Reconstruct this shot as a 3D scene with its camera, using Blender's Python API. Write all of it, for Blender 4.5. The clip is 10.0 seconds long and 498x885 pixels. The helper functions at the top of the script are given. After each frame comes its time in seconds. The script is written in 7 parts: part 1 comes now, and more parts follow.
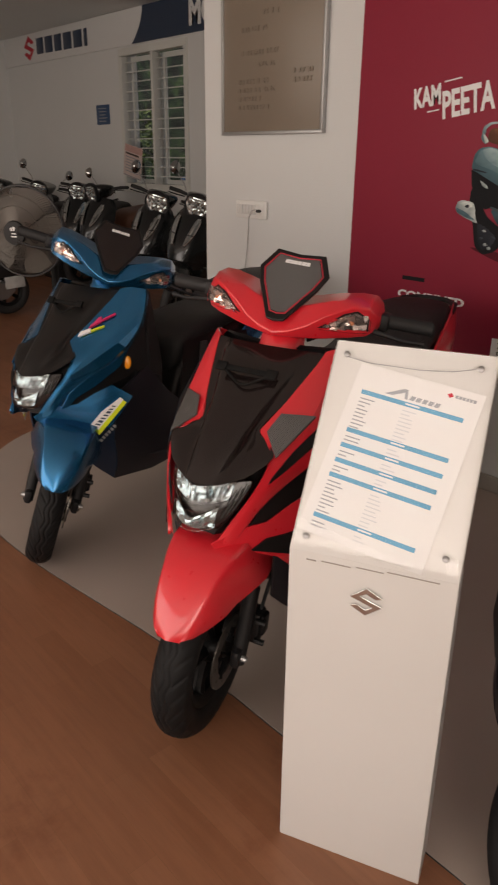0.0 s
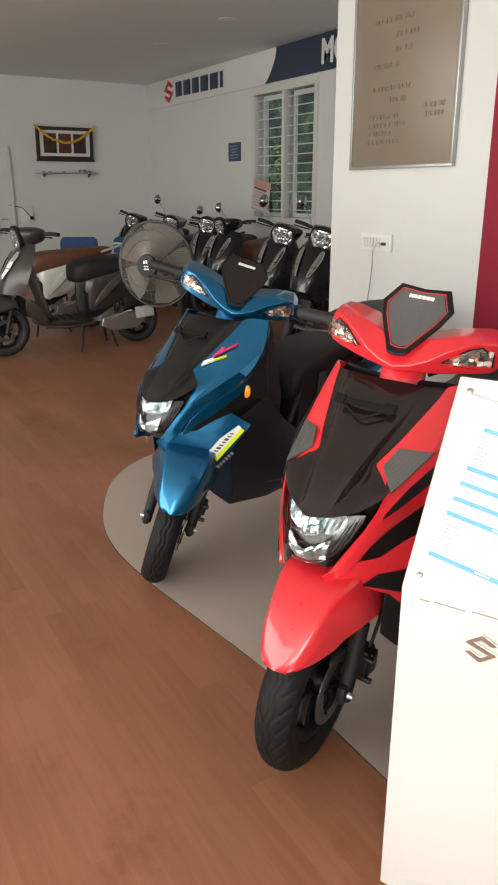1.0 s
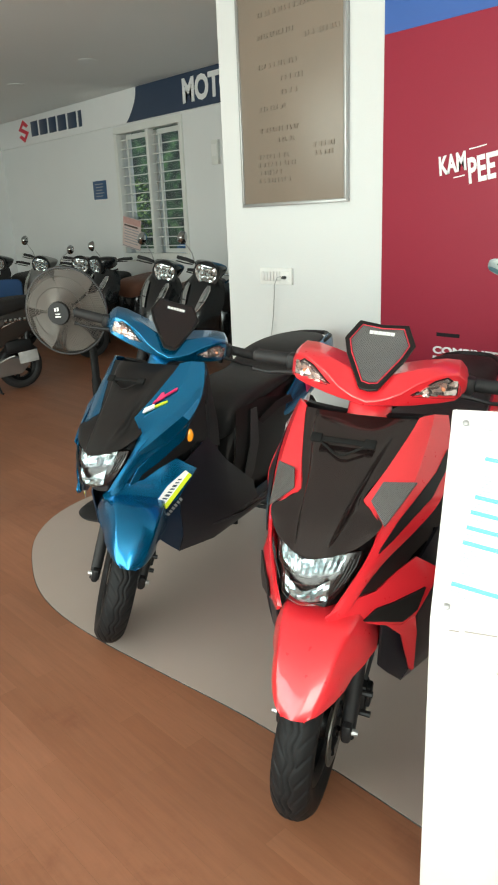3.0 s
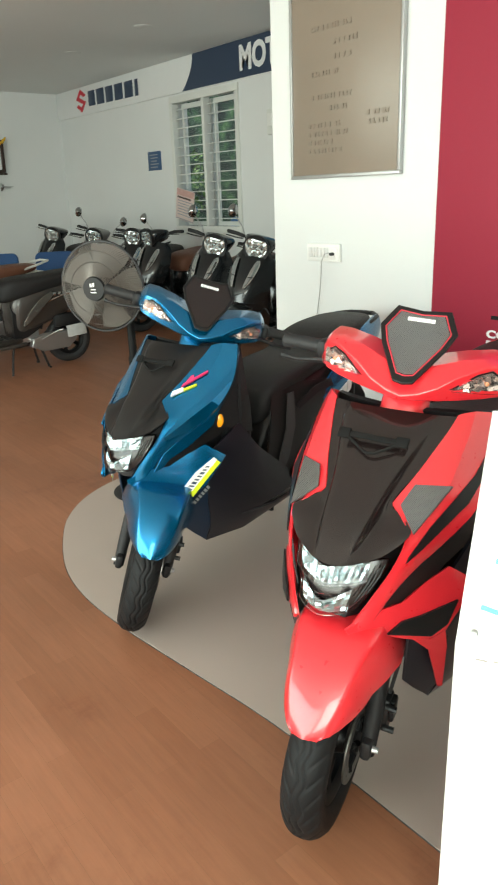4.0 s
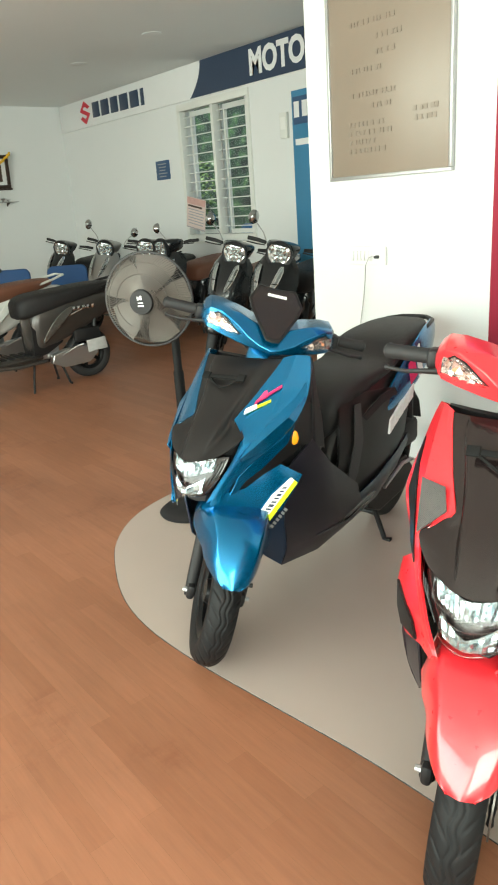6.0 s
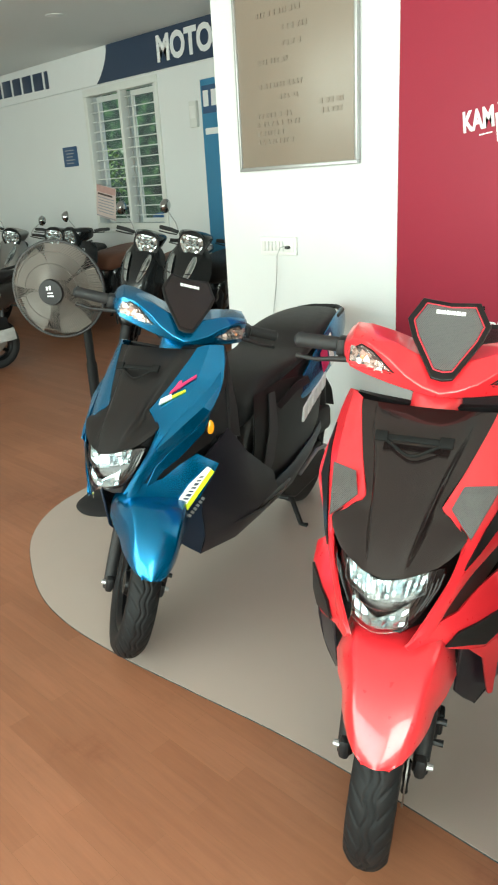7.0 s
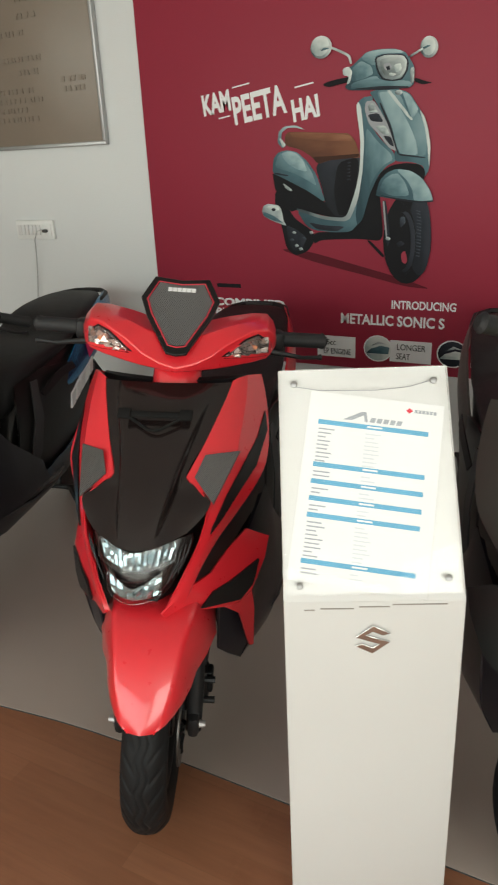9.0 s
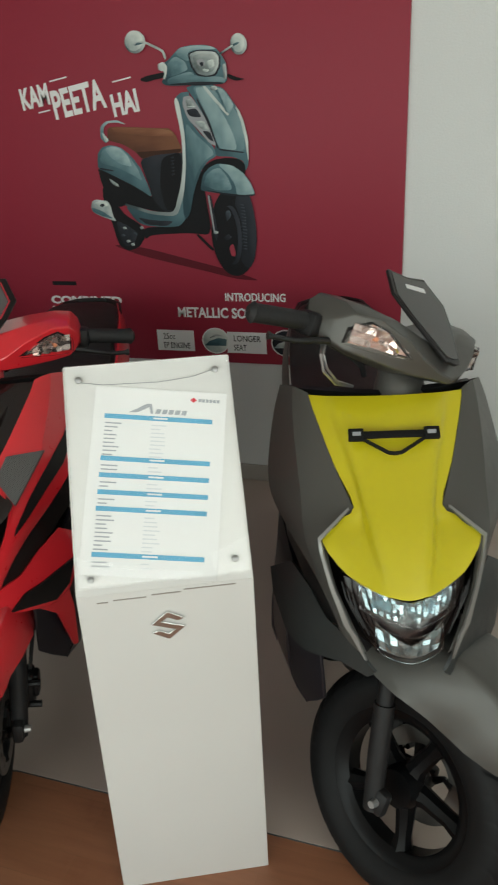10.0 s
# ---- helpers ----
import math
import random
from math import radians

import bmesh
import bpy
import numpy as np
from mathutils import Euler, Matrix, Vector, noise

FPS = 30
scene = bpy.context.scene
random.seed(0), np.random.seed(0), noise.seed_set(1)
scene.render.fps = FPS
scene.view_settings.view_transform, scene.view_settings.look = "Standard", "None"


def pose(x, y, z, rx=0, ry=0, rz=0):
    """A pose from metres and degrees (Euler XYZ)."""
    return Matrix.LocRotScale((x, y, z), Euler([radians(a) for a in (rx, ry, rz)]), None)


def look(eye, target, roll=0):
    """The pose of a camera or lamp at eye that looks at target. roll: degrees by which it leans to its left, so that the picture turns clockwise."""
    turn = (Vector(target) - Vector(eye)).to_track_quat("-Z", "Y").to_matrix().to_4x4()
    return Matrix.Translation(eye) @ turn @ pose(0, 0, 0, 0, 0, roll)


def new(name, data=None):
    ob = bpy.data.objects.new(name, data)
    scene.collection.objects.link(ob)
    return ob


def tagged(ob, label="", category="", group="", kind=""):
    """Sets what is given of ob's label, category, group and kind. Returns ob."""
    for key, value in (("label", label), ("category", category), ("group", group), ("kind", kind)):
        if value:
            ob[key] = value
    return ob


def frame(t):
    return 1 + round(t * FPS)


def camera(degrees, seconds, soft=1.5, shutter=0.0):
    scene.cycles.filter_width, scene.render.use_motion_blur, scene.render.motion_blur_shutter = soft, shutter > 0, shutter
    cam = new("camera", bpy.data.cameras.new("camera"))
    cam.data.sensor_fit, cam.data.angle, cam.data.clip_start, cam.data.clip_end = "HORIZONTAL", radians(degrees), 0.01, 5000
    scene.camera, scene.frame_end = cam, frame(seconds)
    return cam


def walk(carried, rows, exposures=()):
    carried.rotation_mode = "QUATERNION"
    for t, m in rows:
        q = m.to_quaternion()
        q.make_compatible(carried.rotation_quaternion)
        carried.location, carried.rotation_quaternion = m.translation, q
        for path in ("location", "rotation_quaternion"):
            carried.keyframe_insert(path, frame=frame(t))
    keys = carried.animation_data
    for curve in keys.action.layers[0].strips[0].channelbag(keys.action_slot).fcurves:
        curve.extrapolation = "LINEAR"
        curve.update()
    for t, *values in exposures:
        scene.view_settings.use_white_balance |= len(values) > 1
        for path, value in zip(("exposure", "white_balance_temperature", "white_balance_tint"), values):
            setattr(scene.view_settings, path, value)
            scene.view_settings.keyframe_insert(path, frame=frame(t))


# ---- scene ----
cam = camera(38.4, 10.0, 2.0, 0.2)
PATH = [
    (0, (0.314, 0.234, 1.37), (-1.074, 1.471, 0.633), 0.6),
    (0.5, (0.307, 0.227, 1.372), (-1.23, 1.3, 0.677), -0.1),
    (1, (0.32, 0.226, 1.379), (-1.282, 1.224, 0.717), -0.3),
    (1.5, (0.269, 0.188, 1.379), (-1.297, 1.222, 0.688), -0.6),
    (2, (0.178, 0.102, 1.398), (-1.301, 1.287, 0.761), -1.2),
    (2.5, (0.136, 0.05, 1.407), (-1.249, 1.349, 0.78), -1.3),
    (2.7, (0.14, 0.04, 1.42), (-1.25, 1.35, 0.827), -1.9),
    (3.8, (0.113, 0.138, 1.412), (-1.339, 1.352, 0.763), -2.2),
    (4, (0.093, 0.185, 1.419), (-1.396, 1.35, 0.765), -2.1),
    (4.5, (0.036, 0.235, 1.403), (-1.517, 1.261, 0.672), -3.8),
    (5, (-0.066, 0.196, 1.412), (-1.61, 1.28, 0.748), -4.5),
    (5.2, (-0.11, 0.169, 1.412), (-1.65, 1.263, 0.755), -5.0),
    (6.3, (-0.179, 0.089, 1.42), (-1.631, 1.303, 0.774), -3.8),
    (6.5, (-0.174, 0.087, 1.42), (-1.583, 1.339, 0.753), -3.8),
    (7, (-0.162, 0.093, 1.419), (-1.497, 1.42, 0.744), -3.3),
    (7.5, (-0.151, 0.095, 1.414), (-1.395, 1.5, 0.721), -2.9),
    (8, (-0.133, 0.1, 1.406), (-1.234, 1.605, 0.684), -2.7),
    (8.5, (-0.101, 0.113, 1.406), (-1.075, 1.692, 0.659), -2.9),
    (9, (-0.043, 0.141, 1.408), (-0.932, 1.772, 0.666), -2.8),
    (9.5, (0.046, 0.173, 1.407), (-0.706, 1.858, 0.635), -2.8),
    (10, (0.129, 0.189, 1.402), (-0.47, 1.936, 0.633), -2.9),
]
EXPOSURES = [(0.0, -0.82, 7900, 25), (0.5, -0.18, 7500, 25), (1.0, 0.2, 7000, 13), (1.5, 0.45, 6800, 7), (2.0, 0.55, 6550, 4), (2.5, 0.48, 6550, 2), (4.0, 0.73, 6650, -1), (4.5, 1.1, 6750, -2), (5.0, 1.2, 6750, -2),
             (6.5, 1.05, 6750, -4), (7.0, 0.93, 6450, -6), (7.5, 0.92, 6450, -5), (8.0, 0.58, 6500, 2), (8.5, -0.09, 6750, 7), (9.0, -0.42, 6850, 7), (9.5, -0.78, 6750, 8), (10.0, -0.76, 6600, 3)]
walk(cam, [(t, look(eye, target, roll)) for t, eye, target, roll in PATH], EXPOSURES)

# ---- light ----
world = bpy.data.worlds.new("sky")
scene.world = world
world.use_nodes = True
wn = world.node_tree.nodes
sky = wn.new("ShaderNodeTexSky")
sky.sky_type, sky.sun_disc = "NISHITA", False
sky.sun_elevation, sky.sun_rotation = radians(55), radians(160)
world.node_tree.links.new(sky.outputs[0], wn["Background"].inputs[0])
wn["Background"].inputs[1].default_value = 0.12


def lamp(name, kind, m, watts, colour=(1, 1, 1), size=(1, 1), angle=0.01):
    data = bpy.data.lights.new(name, kind)
    data.energy, data.color = watts, colour
    if kind == "AREA":
        data.shape, data.size, data.size_y = "RECTANGLE", size[0], size[1]
    if kind == "SUN":
        data.angle = angle
    ob = new(name, data)
    ob.matrix_basis = m
    return ob


# The glazed shop front behind the camera and the back window let the day in.
lamp("sun", "SUN", look((0, -8, 14), (-2, 0, 0)), 2.0, (1.0, 0.95, 0.88), angle=radians(0.5))
lamp("shop_front_daylight", "AREA", look((-0.6, -3.95, 1.5), (-0.6, 0, 1.25)), 285, (0.95, 1.0, 0.97), (8.0, 2.5))
# added fill inside the solid east wall, brightens the partition's right side
lamp("east_side_fill", "AREA", look((3.55, -1.0, 1.5), (0.2, 0.5, 1.3)), 185, (0.95, 1.0, 0.97), (3.4, 2.4))

# added fill at the front wall's west end, lifts the dim back room
lamp("back_room_fill", "AREA", look((-6.6, -3.95, 1.5), (-6.9, 0, 1.4)), 112, (0.93, 1.0, 0.96), (3.4, 2.5))


# ---- materials ----
def material(name, colour, rough=0.5, metal=0.0, coat=0.0, vary=0.12, scale=6.0, bump=0.0, bump_scale=60.0, spec=0.5, dark=None, gloss=0.07):
    """A painted, moulded or worn surface: colour drifts at two scales, gloss with it, and a fine relief."""
    m = bpy.data.materials.new(name)
    m.use_nodes = True
    nt = m.node_tree
    b = nt.nodes["Principled BSDF"]
    b.inputs["Metallic"].default_value = metal
    b.inputs["Specular IOR Level"].default_value = spec
    b.inputs["Coat Weight"].default_value = coat
    b.inputs["Coat Roughness"].default_value = 0.06
    tex = nt.nodes.new("ShaderNodeTexCoord")
    big = nt.nodes.new("ShaderNodeTexNoise")
    big.inputs["Scale"].default_value, big.inputs["Detail"].default_value = scale, 6.0
    fine = nt.nodes.new("ShaderNodeTexNoise")
    fine.inputs["Scale"].default_value, fine.inputs["Detail"].default_value = bump_scale, 3.0
    nt.links.new(tex.outputs["Object"], big.inputs["Vector"])
    nt.links.new(tex.outputs["Object"], fine.inputs["Vector"])
    ramp = nt.nodes.new("ShaderNodeMix")
    ramp.data_type = "RGBA"
    low = dark or tuple(c * (1 - vary) for c in colour)
    ramp.inputs[6].default_value = (*low, 1)
    ramp.inputs[7].default_value = (*(min(1.0, c * (1 + vary * 0.6)) for c in colour), 1)
    nt.links.new(big.outputs["Fac"], ramp.inputs[0])
    nt.links.new(ramp.outputs[2], b.inputs["Base Color"])
    span = nt.nodes.new("ShaderNodeMapRange")
    span.inputs["To Min"].default_value, span.inputs["To Max"].default_value = max(0.02, rough - gloss), min(1.0, rough + gloss)
    nt.links.new(fine.outputs["Fac"], span.inputs["Value"])
    nt.links.new(span.outputs[0], b.inputs["Roughness"])
    if bump:
        bp = nt.nodes.new("ShaderNodeBump")
        bp.inputs["Strength"].default_value, bp.inputs["Distance"].default_value = bump, 0.01
        nt.links.new(fine.outputs["Fac"], bp.inputs["Height"])
        nt.links.new(bp.outputs[0], b.inputs["Normal"])
    return m


def node(nt, kind, **values):
    n = nt.nodes.new(kind)
    for key, value in values.items():
        if key == "operation":
            n.operation = value
        else:
            n.inputs[key.replace("_", " ")].default_value = value
    return n


def calc(nt, op, a, b=0.0):
    n = nt.nodes.new("ShaderNodeMath")
    n.operation = op
    for k, v in ((0, a), (1, b)):
        if isinstance(v, (int, float)):
            n.inputs[k].default_value = v
        else:
            nt.links.new(v, n.inputs[k])
    return n.outputs[0]


def glass_material(name, colour=(1, 1, 1), rough=0.03):
    m = bpy.data.materials.new(name)
    m.use_nodes = True
    b = m.node_tree.nodes["Principled BSDF"]
    b.inputs["Base Color"].default_value = (*colour, 1)
    b.inputs["Roughness"].default_value = rough
    b.inputs["Transmission Weight"].default_value = 1.0
    b.inputs["IOR"].default_value = 1.2
    return m


def wood_floor_material():
    """Sheet vinyl printed with reddish wood strips, 12 cm wide, with worn, lighter trodden areas."""
    m = bpy.data.materials.new("printed_wood_vinyl")
    m.use_nodes = True
    nt = m.node_tree
    b = nt.nodes["Principled BSDF"]
    tex = nt.nodes.new("ShaderNodeTexCoord")
    mp = nt.nodes.new("ShaderNodeMapping")
    mp.inputs["Rotation"].default_value = (0, 0, radians(FLOOR_TURN))
    nt.links.new(tex.outputs["Object"], mp.inputs["Vector"])
    brick = nt.nodes.new("ShaderNodeTexBrick")
    brick.offset = 0.37
    for key, v in (("Scale", 1.0), ("Brick Width", 0.62), ("Row Height", 0.068), ("Mortar Size", 0.0006), ("Mortar Smooth", 0.3), ("Bias", 0.0)):
        brick.inputs[key].default_value = v
    brick.inputs["Color1"].default_value = (0.270, 0.111, 0.057, 1)
    brick.inputs["Color2"].default_value = (0.319, 0.137, 0.074, 1)
    brick.inputs["Mortar"].default_value = (0.25, 0.112, 0.055, 1)
    nt.links.new(mp.outputs[0], brick.inputs["Vector"])
    stretch = nt.nodes.new("ShaderNodeMapping")
    stretch.inputs["Scale"].default_value = (1.2, 14.0, 1.0)
    nt.links.new(mp.outputs[0], stretch.inputs["Vector"])
    grain = node(nt, "ShaderNodeTexNoise", Scale=4.0, Detail=8.0, Roughness=0.65)
    nt.links.new(stretch.outputs[0], grain.inputs["Vector"])
    wear = node(nt, "ShaderNodeTexNoise", Scale=1.1, Detail=4.0)
    nt.links.new(tex.outputs["Object"], wear.inputs["Vector"])
    mix = nt.nodes.new("ShaderNodeMix")
    mix.data_type, mix.blend_type = "RGBA", "MULTIPLY"
    mix.inputs[0].default_value = 0.55
    tone = nt.nodes.new("ShaderNodeMapRange")
    tone.inputs["From Min"].default_value, tone.inputs["From Max"].default_value = 0.25, 0.75
    tone.inputs["To Min"].default_value, tone.inputs["To Max"].default_value = 0.75, 1.2
    nt.links.new(grain.outputs["Fac"], tone.inputs["Value"])
    nt.links.new(brick.outputs["Color"], mix.inputs[6])
    nt.links.new(tone.outputs[0], mix.inputs[7])
    mix2 = nt.nodes.new("ShaderNodeMix")
    mix2.data_type, mix2.blend_type = "RGBA", "MULTIPLY"
    mix2.inputs[0].default_value = 0.5
    tone2 = nt.nodes.new("ShaderNodeMapRange")
    tone2.inputs["To Min"].default_value, tone2.inputs["To Max"].default_value = 0.35, 1.65
    nt.links.new(wear.outputs["Fac"], tone2.inputs["Value"])
    nt.links.new(mix.outputs[2], mix2.inputs[6])
    nt.links.new(tone2.outputs[0], mix2.inputs[7])
    # old dark smudges
    smudge = node(nt, "ShaderNodeTexNoise", Scale=2.6, Detail=7.0, Roughness=0.7)
    nt.links.new(tex.outputs["Object"], smudge.inputs["Vector"])
    deep = nt.nodes.new("ShaderNodeMapRange")
    deep.interpolation_type = "SMOOTHSTEP"
    for key, v in (("From Min", 0.53), ("From Max", 0.74), ("To Min", 0.0), ("To Max", 0.55)):
        deep.inputs[key].default_value = v
    nt.links.new(smudge.outputs["Fac"], deep.inputs["Value"])
    mix3 = nt.nodes.new("ShaderNodeMix")
    mix3.data_type = "RGBA"
    mix3.inputs[7].default_value = (0.16, 0.050, 0.024, 1)
    nt.links.new(deep.outputs[0], mix3.inputs[0])
    nt.links.new(mix2.outputs[2], mix3.inputs[6])
    nt.links.new(mix3.outputs[2], b.inputs["Base Color"])
    gloss = nt.nodes.new("ShaderNodeMapRange")
    gloss.inputs["To Min"].default_value, gloss.inputs["To Max"].default_value = 0.32, 0.52
    nt.links.new(wear.outputs["Fac"], gloss.inputs["Value"])
    nt.links.new(gloss.outputs[0], b.inputs["Roughness"])
    bp = nt.nodes.new("ShaderNodeBump")
    bp.inputs["Strength"].default_value, bp.inputs["Distance"].default_value = 0.12, 0.002
    nt.links.new(grain.outputs["Fac"], bp.inputs["Height"])
    nt.links.new(bp.outputs[0], b.inputs["Normal"])
    return m


def tyre_material():
    """Black rubber with slanting tread grooves round the running surface."""
    m = bpy.data.materials.new("tyre_rubber")
    m.use_nodes = True
    nt = m.node_tree
    b = nt.nodes["Principled BSDF"]
    b.inputs["Base Color"].default_value = (0.018, 0.018, 0.019, 1)
    b.inputs["Roughness"].default_value = 0.6
    tex = nt.nodes.new("ShaderNodeTexCoord")
    sep = nt.nodes.new("ShaderNodeSeparateXYZ")
    nt.links.new(tex.outputs["Object"], sep.inputs[0])
    turn = calc(nt, "ARCTAN2", sep.outputs[2], sep.outputs[1])
    side = calc(nt, "ABSOLUTE", sep.outputs[0])
    wave = calc(nt, "SINE", calc(nt, "ADD", calc(nt, "MULTIPLY", turn, 26.0), calc(nt, "MULTIPLY", side, 130.0)))
    zig = calc(nt, "ABSOLUTE", calc(nt, "SUBTRACT", side, calc(nt, "ADD", 0.014, calc(nt, "MULTIPLY", calc(nt, "SINE", calc(nt, "MULTIPLY", turn, 26.0)), 0.004))))
    groove = calc(nt, "MINIMUM", calc(nt, "LESS_THAN", wave, 0.82), calc(nt, "GREATER_THAN", zig, 0.0022))
    bp = nt.nodes.new("ShaderNodeBump")
    bp.inputs["Strength"].default_value, bp.inputs["Distance"].default_value = 1.0, 0.004
    nt.links.new(groove, bp.inputs["Height"])
    nt.links.new(bp.outputs[0], b.inputs["Normal"])
    return m


def carbon_material():
    """Fine ribbed grey sticker, 4 mm pitch."""
    m = material("ribbed_carbon_sticker", (0.14, 0.136, 0.13), 0.5)
    nt = m.node_tree
    tex = nt.nodes.new("ShaderNodeTexCoord")
    wave = nt.nodes.new("ShaderNodeTexWave")
    wave.bands_direction = "DIAGONAL"
    wave.inputs["Scale"].default_value = 115.0
    nt.links.new(tex.outputs["Object"], wave.inputs["Vector"])
    bp = nt.nodes.new("ShaderNodeBump")
    bp.inputs["Strength"].default_value, bp.inputs["Distance"].default_value = 0.9, 0.003
    nt.links.new(wave.outputs["Fac"], bp.inputs["Height"])
    nt.links.new(bp.outputs[0], nt.nodes["Principled BSDF"].inputs["Normal"])
    return m


def foliage_material():
    """Garden outside the back window, out of focus, its sunlight painted in and glowing."""
    m = bpy.data.materials.new("garden_backdrop")
    m.use_nodes = True
    nt = m.node_tree
    b = nt.nodes["Principled BSDF"]
    b.inputs["Roughness"].default_value = 1.0
    tex = nt.nodes.new("ShaderNodeTexCoord")
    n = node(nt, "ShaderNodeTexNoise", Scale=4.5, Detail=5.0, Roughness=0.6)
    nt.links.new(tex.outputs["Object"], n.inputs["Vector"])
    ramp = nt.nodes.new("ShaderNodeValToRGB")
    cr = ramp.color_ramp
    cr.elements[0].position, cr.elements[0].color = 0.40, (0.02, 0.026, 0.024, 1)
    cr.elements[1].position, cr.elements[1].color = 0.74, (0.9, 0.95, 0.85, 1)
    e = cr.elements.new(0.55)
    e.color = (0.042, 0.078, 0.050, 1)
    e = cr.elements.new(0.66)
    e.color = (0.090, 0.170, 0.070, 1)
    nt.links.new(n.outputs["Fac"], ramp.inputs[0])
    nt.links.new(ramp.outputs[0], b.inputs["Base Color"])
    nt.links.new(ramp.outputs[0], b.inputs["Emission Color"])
    # weak emission in place of daylight on the leaves
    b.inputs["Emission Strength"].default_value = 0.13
    return m


def shaded_ink(name, light, mid, dark):
    """Printed ink that runs from light to dark across each shape, as on a photographed panel."""
    m = bpy.data.materials.new(name)
    m.use_nodes = True
    nt = m.node_tree
    b = nt.nodes["Principled BSDF"]
    b.inputs["Roughness"].default_value = 0.5
    b.inputs["Specular IOR Level"].default_value = 0.2
    tex = nt.nodes.new("ShaderNodeTexCoord")
    sep = nt.nodes.new("ShaderNodeSeparateXYZ")
    nt.links.new(tex.outputs["Generated"], sep.inputs[0])
    n = node(nt, "ShaderNodeTexNoise", Scale=2.2, Detail=2.0)
    nt.links.new(tex.outputs["Generated"], n.inputs["Vector"])
    run = calc(nt, "ADD", calc(nt, "MULTIPLY", sep.outputs[0], 0.55), calc(nt, "MULTIPLY", sep.outputs[1], 0.45))
    run = calc(nt, "ADD", run, calc(nt, "MULTIPLY", calc(nt, "SUBTRACT", n.outputs["Fac"], 0.5), 0.7))
    ramp = nt.nodes.new("ShaderNodeValToRGB")
    cr = ramp.color_ramp
    cr.elements[0].position, cr.elements[0].color = 0.12, (*dark, 1)
    cr.elements[1].position, cr.elements[1].color = 0.85, (*light, 1)
    cr.elements.new(0.48).color = (*mid, 1)
    nt.links.new(run, ramp.inputs[0])
    nt.links.new(ramp.outputs[0], b.inputs["Base Color"])
    return m


FLOOR_TURN = 0.0
WALL_PAINT = material("white_wall_paint", (0.688, 0.702, 0.700), 0.7, vary=0.05, scale=1.3, bump=0.15, bump_scale=140)
CEILING_PAINT = material("ceiling_paint", (0.74, 0.76, 0.75), 0.85, vary=0.04, scale=0.8, bump=0.1, bump_scale=90)
WOOD_FLOOR = wood_floor_material()
INLAY = material("beige_floor_vinyl", (0.432, 0.356, 0.308), 0.38, vary=0.10, scale=2.2, bump=0.04, bump_scale=220)
SKIRT = material("skirting_tile", (0.33, 0.30, 0.27), 0.4, vary=0.08)
RED = material("red_gloss_paint", (0.74, 0.024, 0.036), 0.28, coat=0.7, vary=0.05, gloss=0.015)
BLUE = material("blue_metallic_paint", (0.002, 0.150, 0.335), 0.26, metal=0.8, coat=0.6, vary=0.04, gloss=0.01)
GREY = material("matt_grey_paint", (0.085, 0.082, 0.075), 0.42, metal=0.3, coat=0.1, vary=0.05)
WING_GREY = material("dark_grey_wing_plastic", (0.030, 0.033, 0.033), 0.42, vary=0.08, spec=0.4)
YELLOW = material("lime_yellow_paint", (0.55, 0.47, 0.01), 0.38, coat=0.4, vary=0.05)
GLOSS_BLACK = material("gloss_black_panel", (0.012, 0.008, 0.0078), 0.16, coat=0.3, vary=0.1, gloss=0.01, spec=0.4)
SATIN_BLACK = material("satin_black_panel", (0.0105, 0.0095, 0.0095), 0.33, vary=0.1, gloss=0.015, spec=0.32)
PLASTIC = material("black_plastic", (0.0135, 0.013, 0.0138), 0.5, vary=0.15, spec=0.28, bump=0.05, bump_scale=300)
BELLY = material("dark_satin_fairing", (0.0135, 0.0125, 0.017), 0.3, vary=0.12, spec=0.5, gloss=0.03)
NAVY = material("navy_metallic_paint", (0.003, 0.014, 0.036), 0.3, metal=0.3, coat=0.4, vary=0.06)
RUBBER = material("black_rubber", (0.012, 0.012, 0.013), 0.65, vary=0.1, bump=0.12, bump_scale=240)
SEAT_VINYL = material("black_seat_vinyl", (0.016, 0.0152, 0.0158), 0.55, vary=0.12, spec=0.3, bump=0.25, bump_scale=260)
BROWN_VINYL = material("brown_seat_vinyl", (0.16, 0.062, 0.034), 0.5, vary=0.12, bump=0.25, bump_scale=260)
TYRE = tyre_material()
TREAD_RUBBER = material("tread_rubber", (0.0105, 0.0105, 0.011), 0.55, vary=0.25, scale=30, spec=0.16)
CARBON = carbon_material()
ALLOY = material("cast_alloy", (0.45, 0.45, 0.45), 0.35, metal=0.9, vary=0.1)
DARK_METAL = material("dark_metal", (0.018, 0.018, 0.019), 0.45, metal=0.4, vary=0.15)
CHROME = material("chrome", (0.85, 0.85, 0.86), 0.09, metal=1.0, vary=0.03)
REFLECTOR = material("lamp_reflector", (0.29, 0.36, 0.38), 0.10, metal=0.85, vary=0.25, scale=60)
INDICATOR = material("indicator_facets", (0.74, 0.62, 0.58), 0.07, metal=0.85, vary=0.35, scale=90)
LENS = glass_material("clear_lens")
AMBER = material("amber_reflector", (0.95, 0.33, 0.01), 0.2, coat=0.5, vary=0.05)
AMBER_BULB = material("amber_bulb", (0.62, 0.24, 0.12), 0.3, vary=0.1)
WHITE_PLASTIC = material("white_plastic", (0.74, 0.74, 0.72), 0.4, vary=0.04)
STAND_WHITE = material("white_laminate", (0.603, 0.590, 0.572), 0.36, vary=0.06, scale=3)
PAPER = material("white_paper", (0.650, 0.640, 0.630), 0.6, vary=0.02)
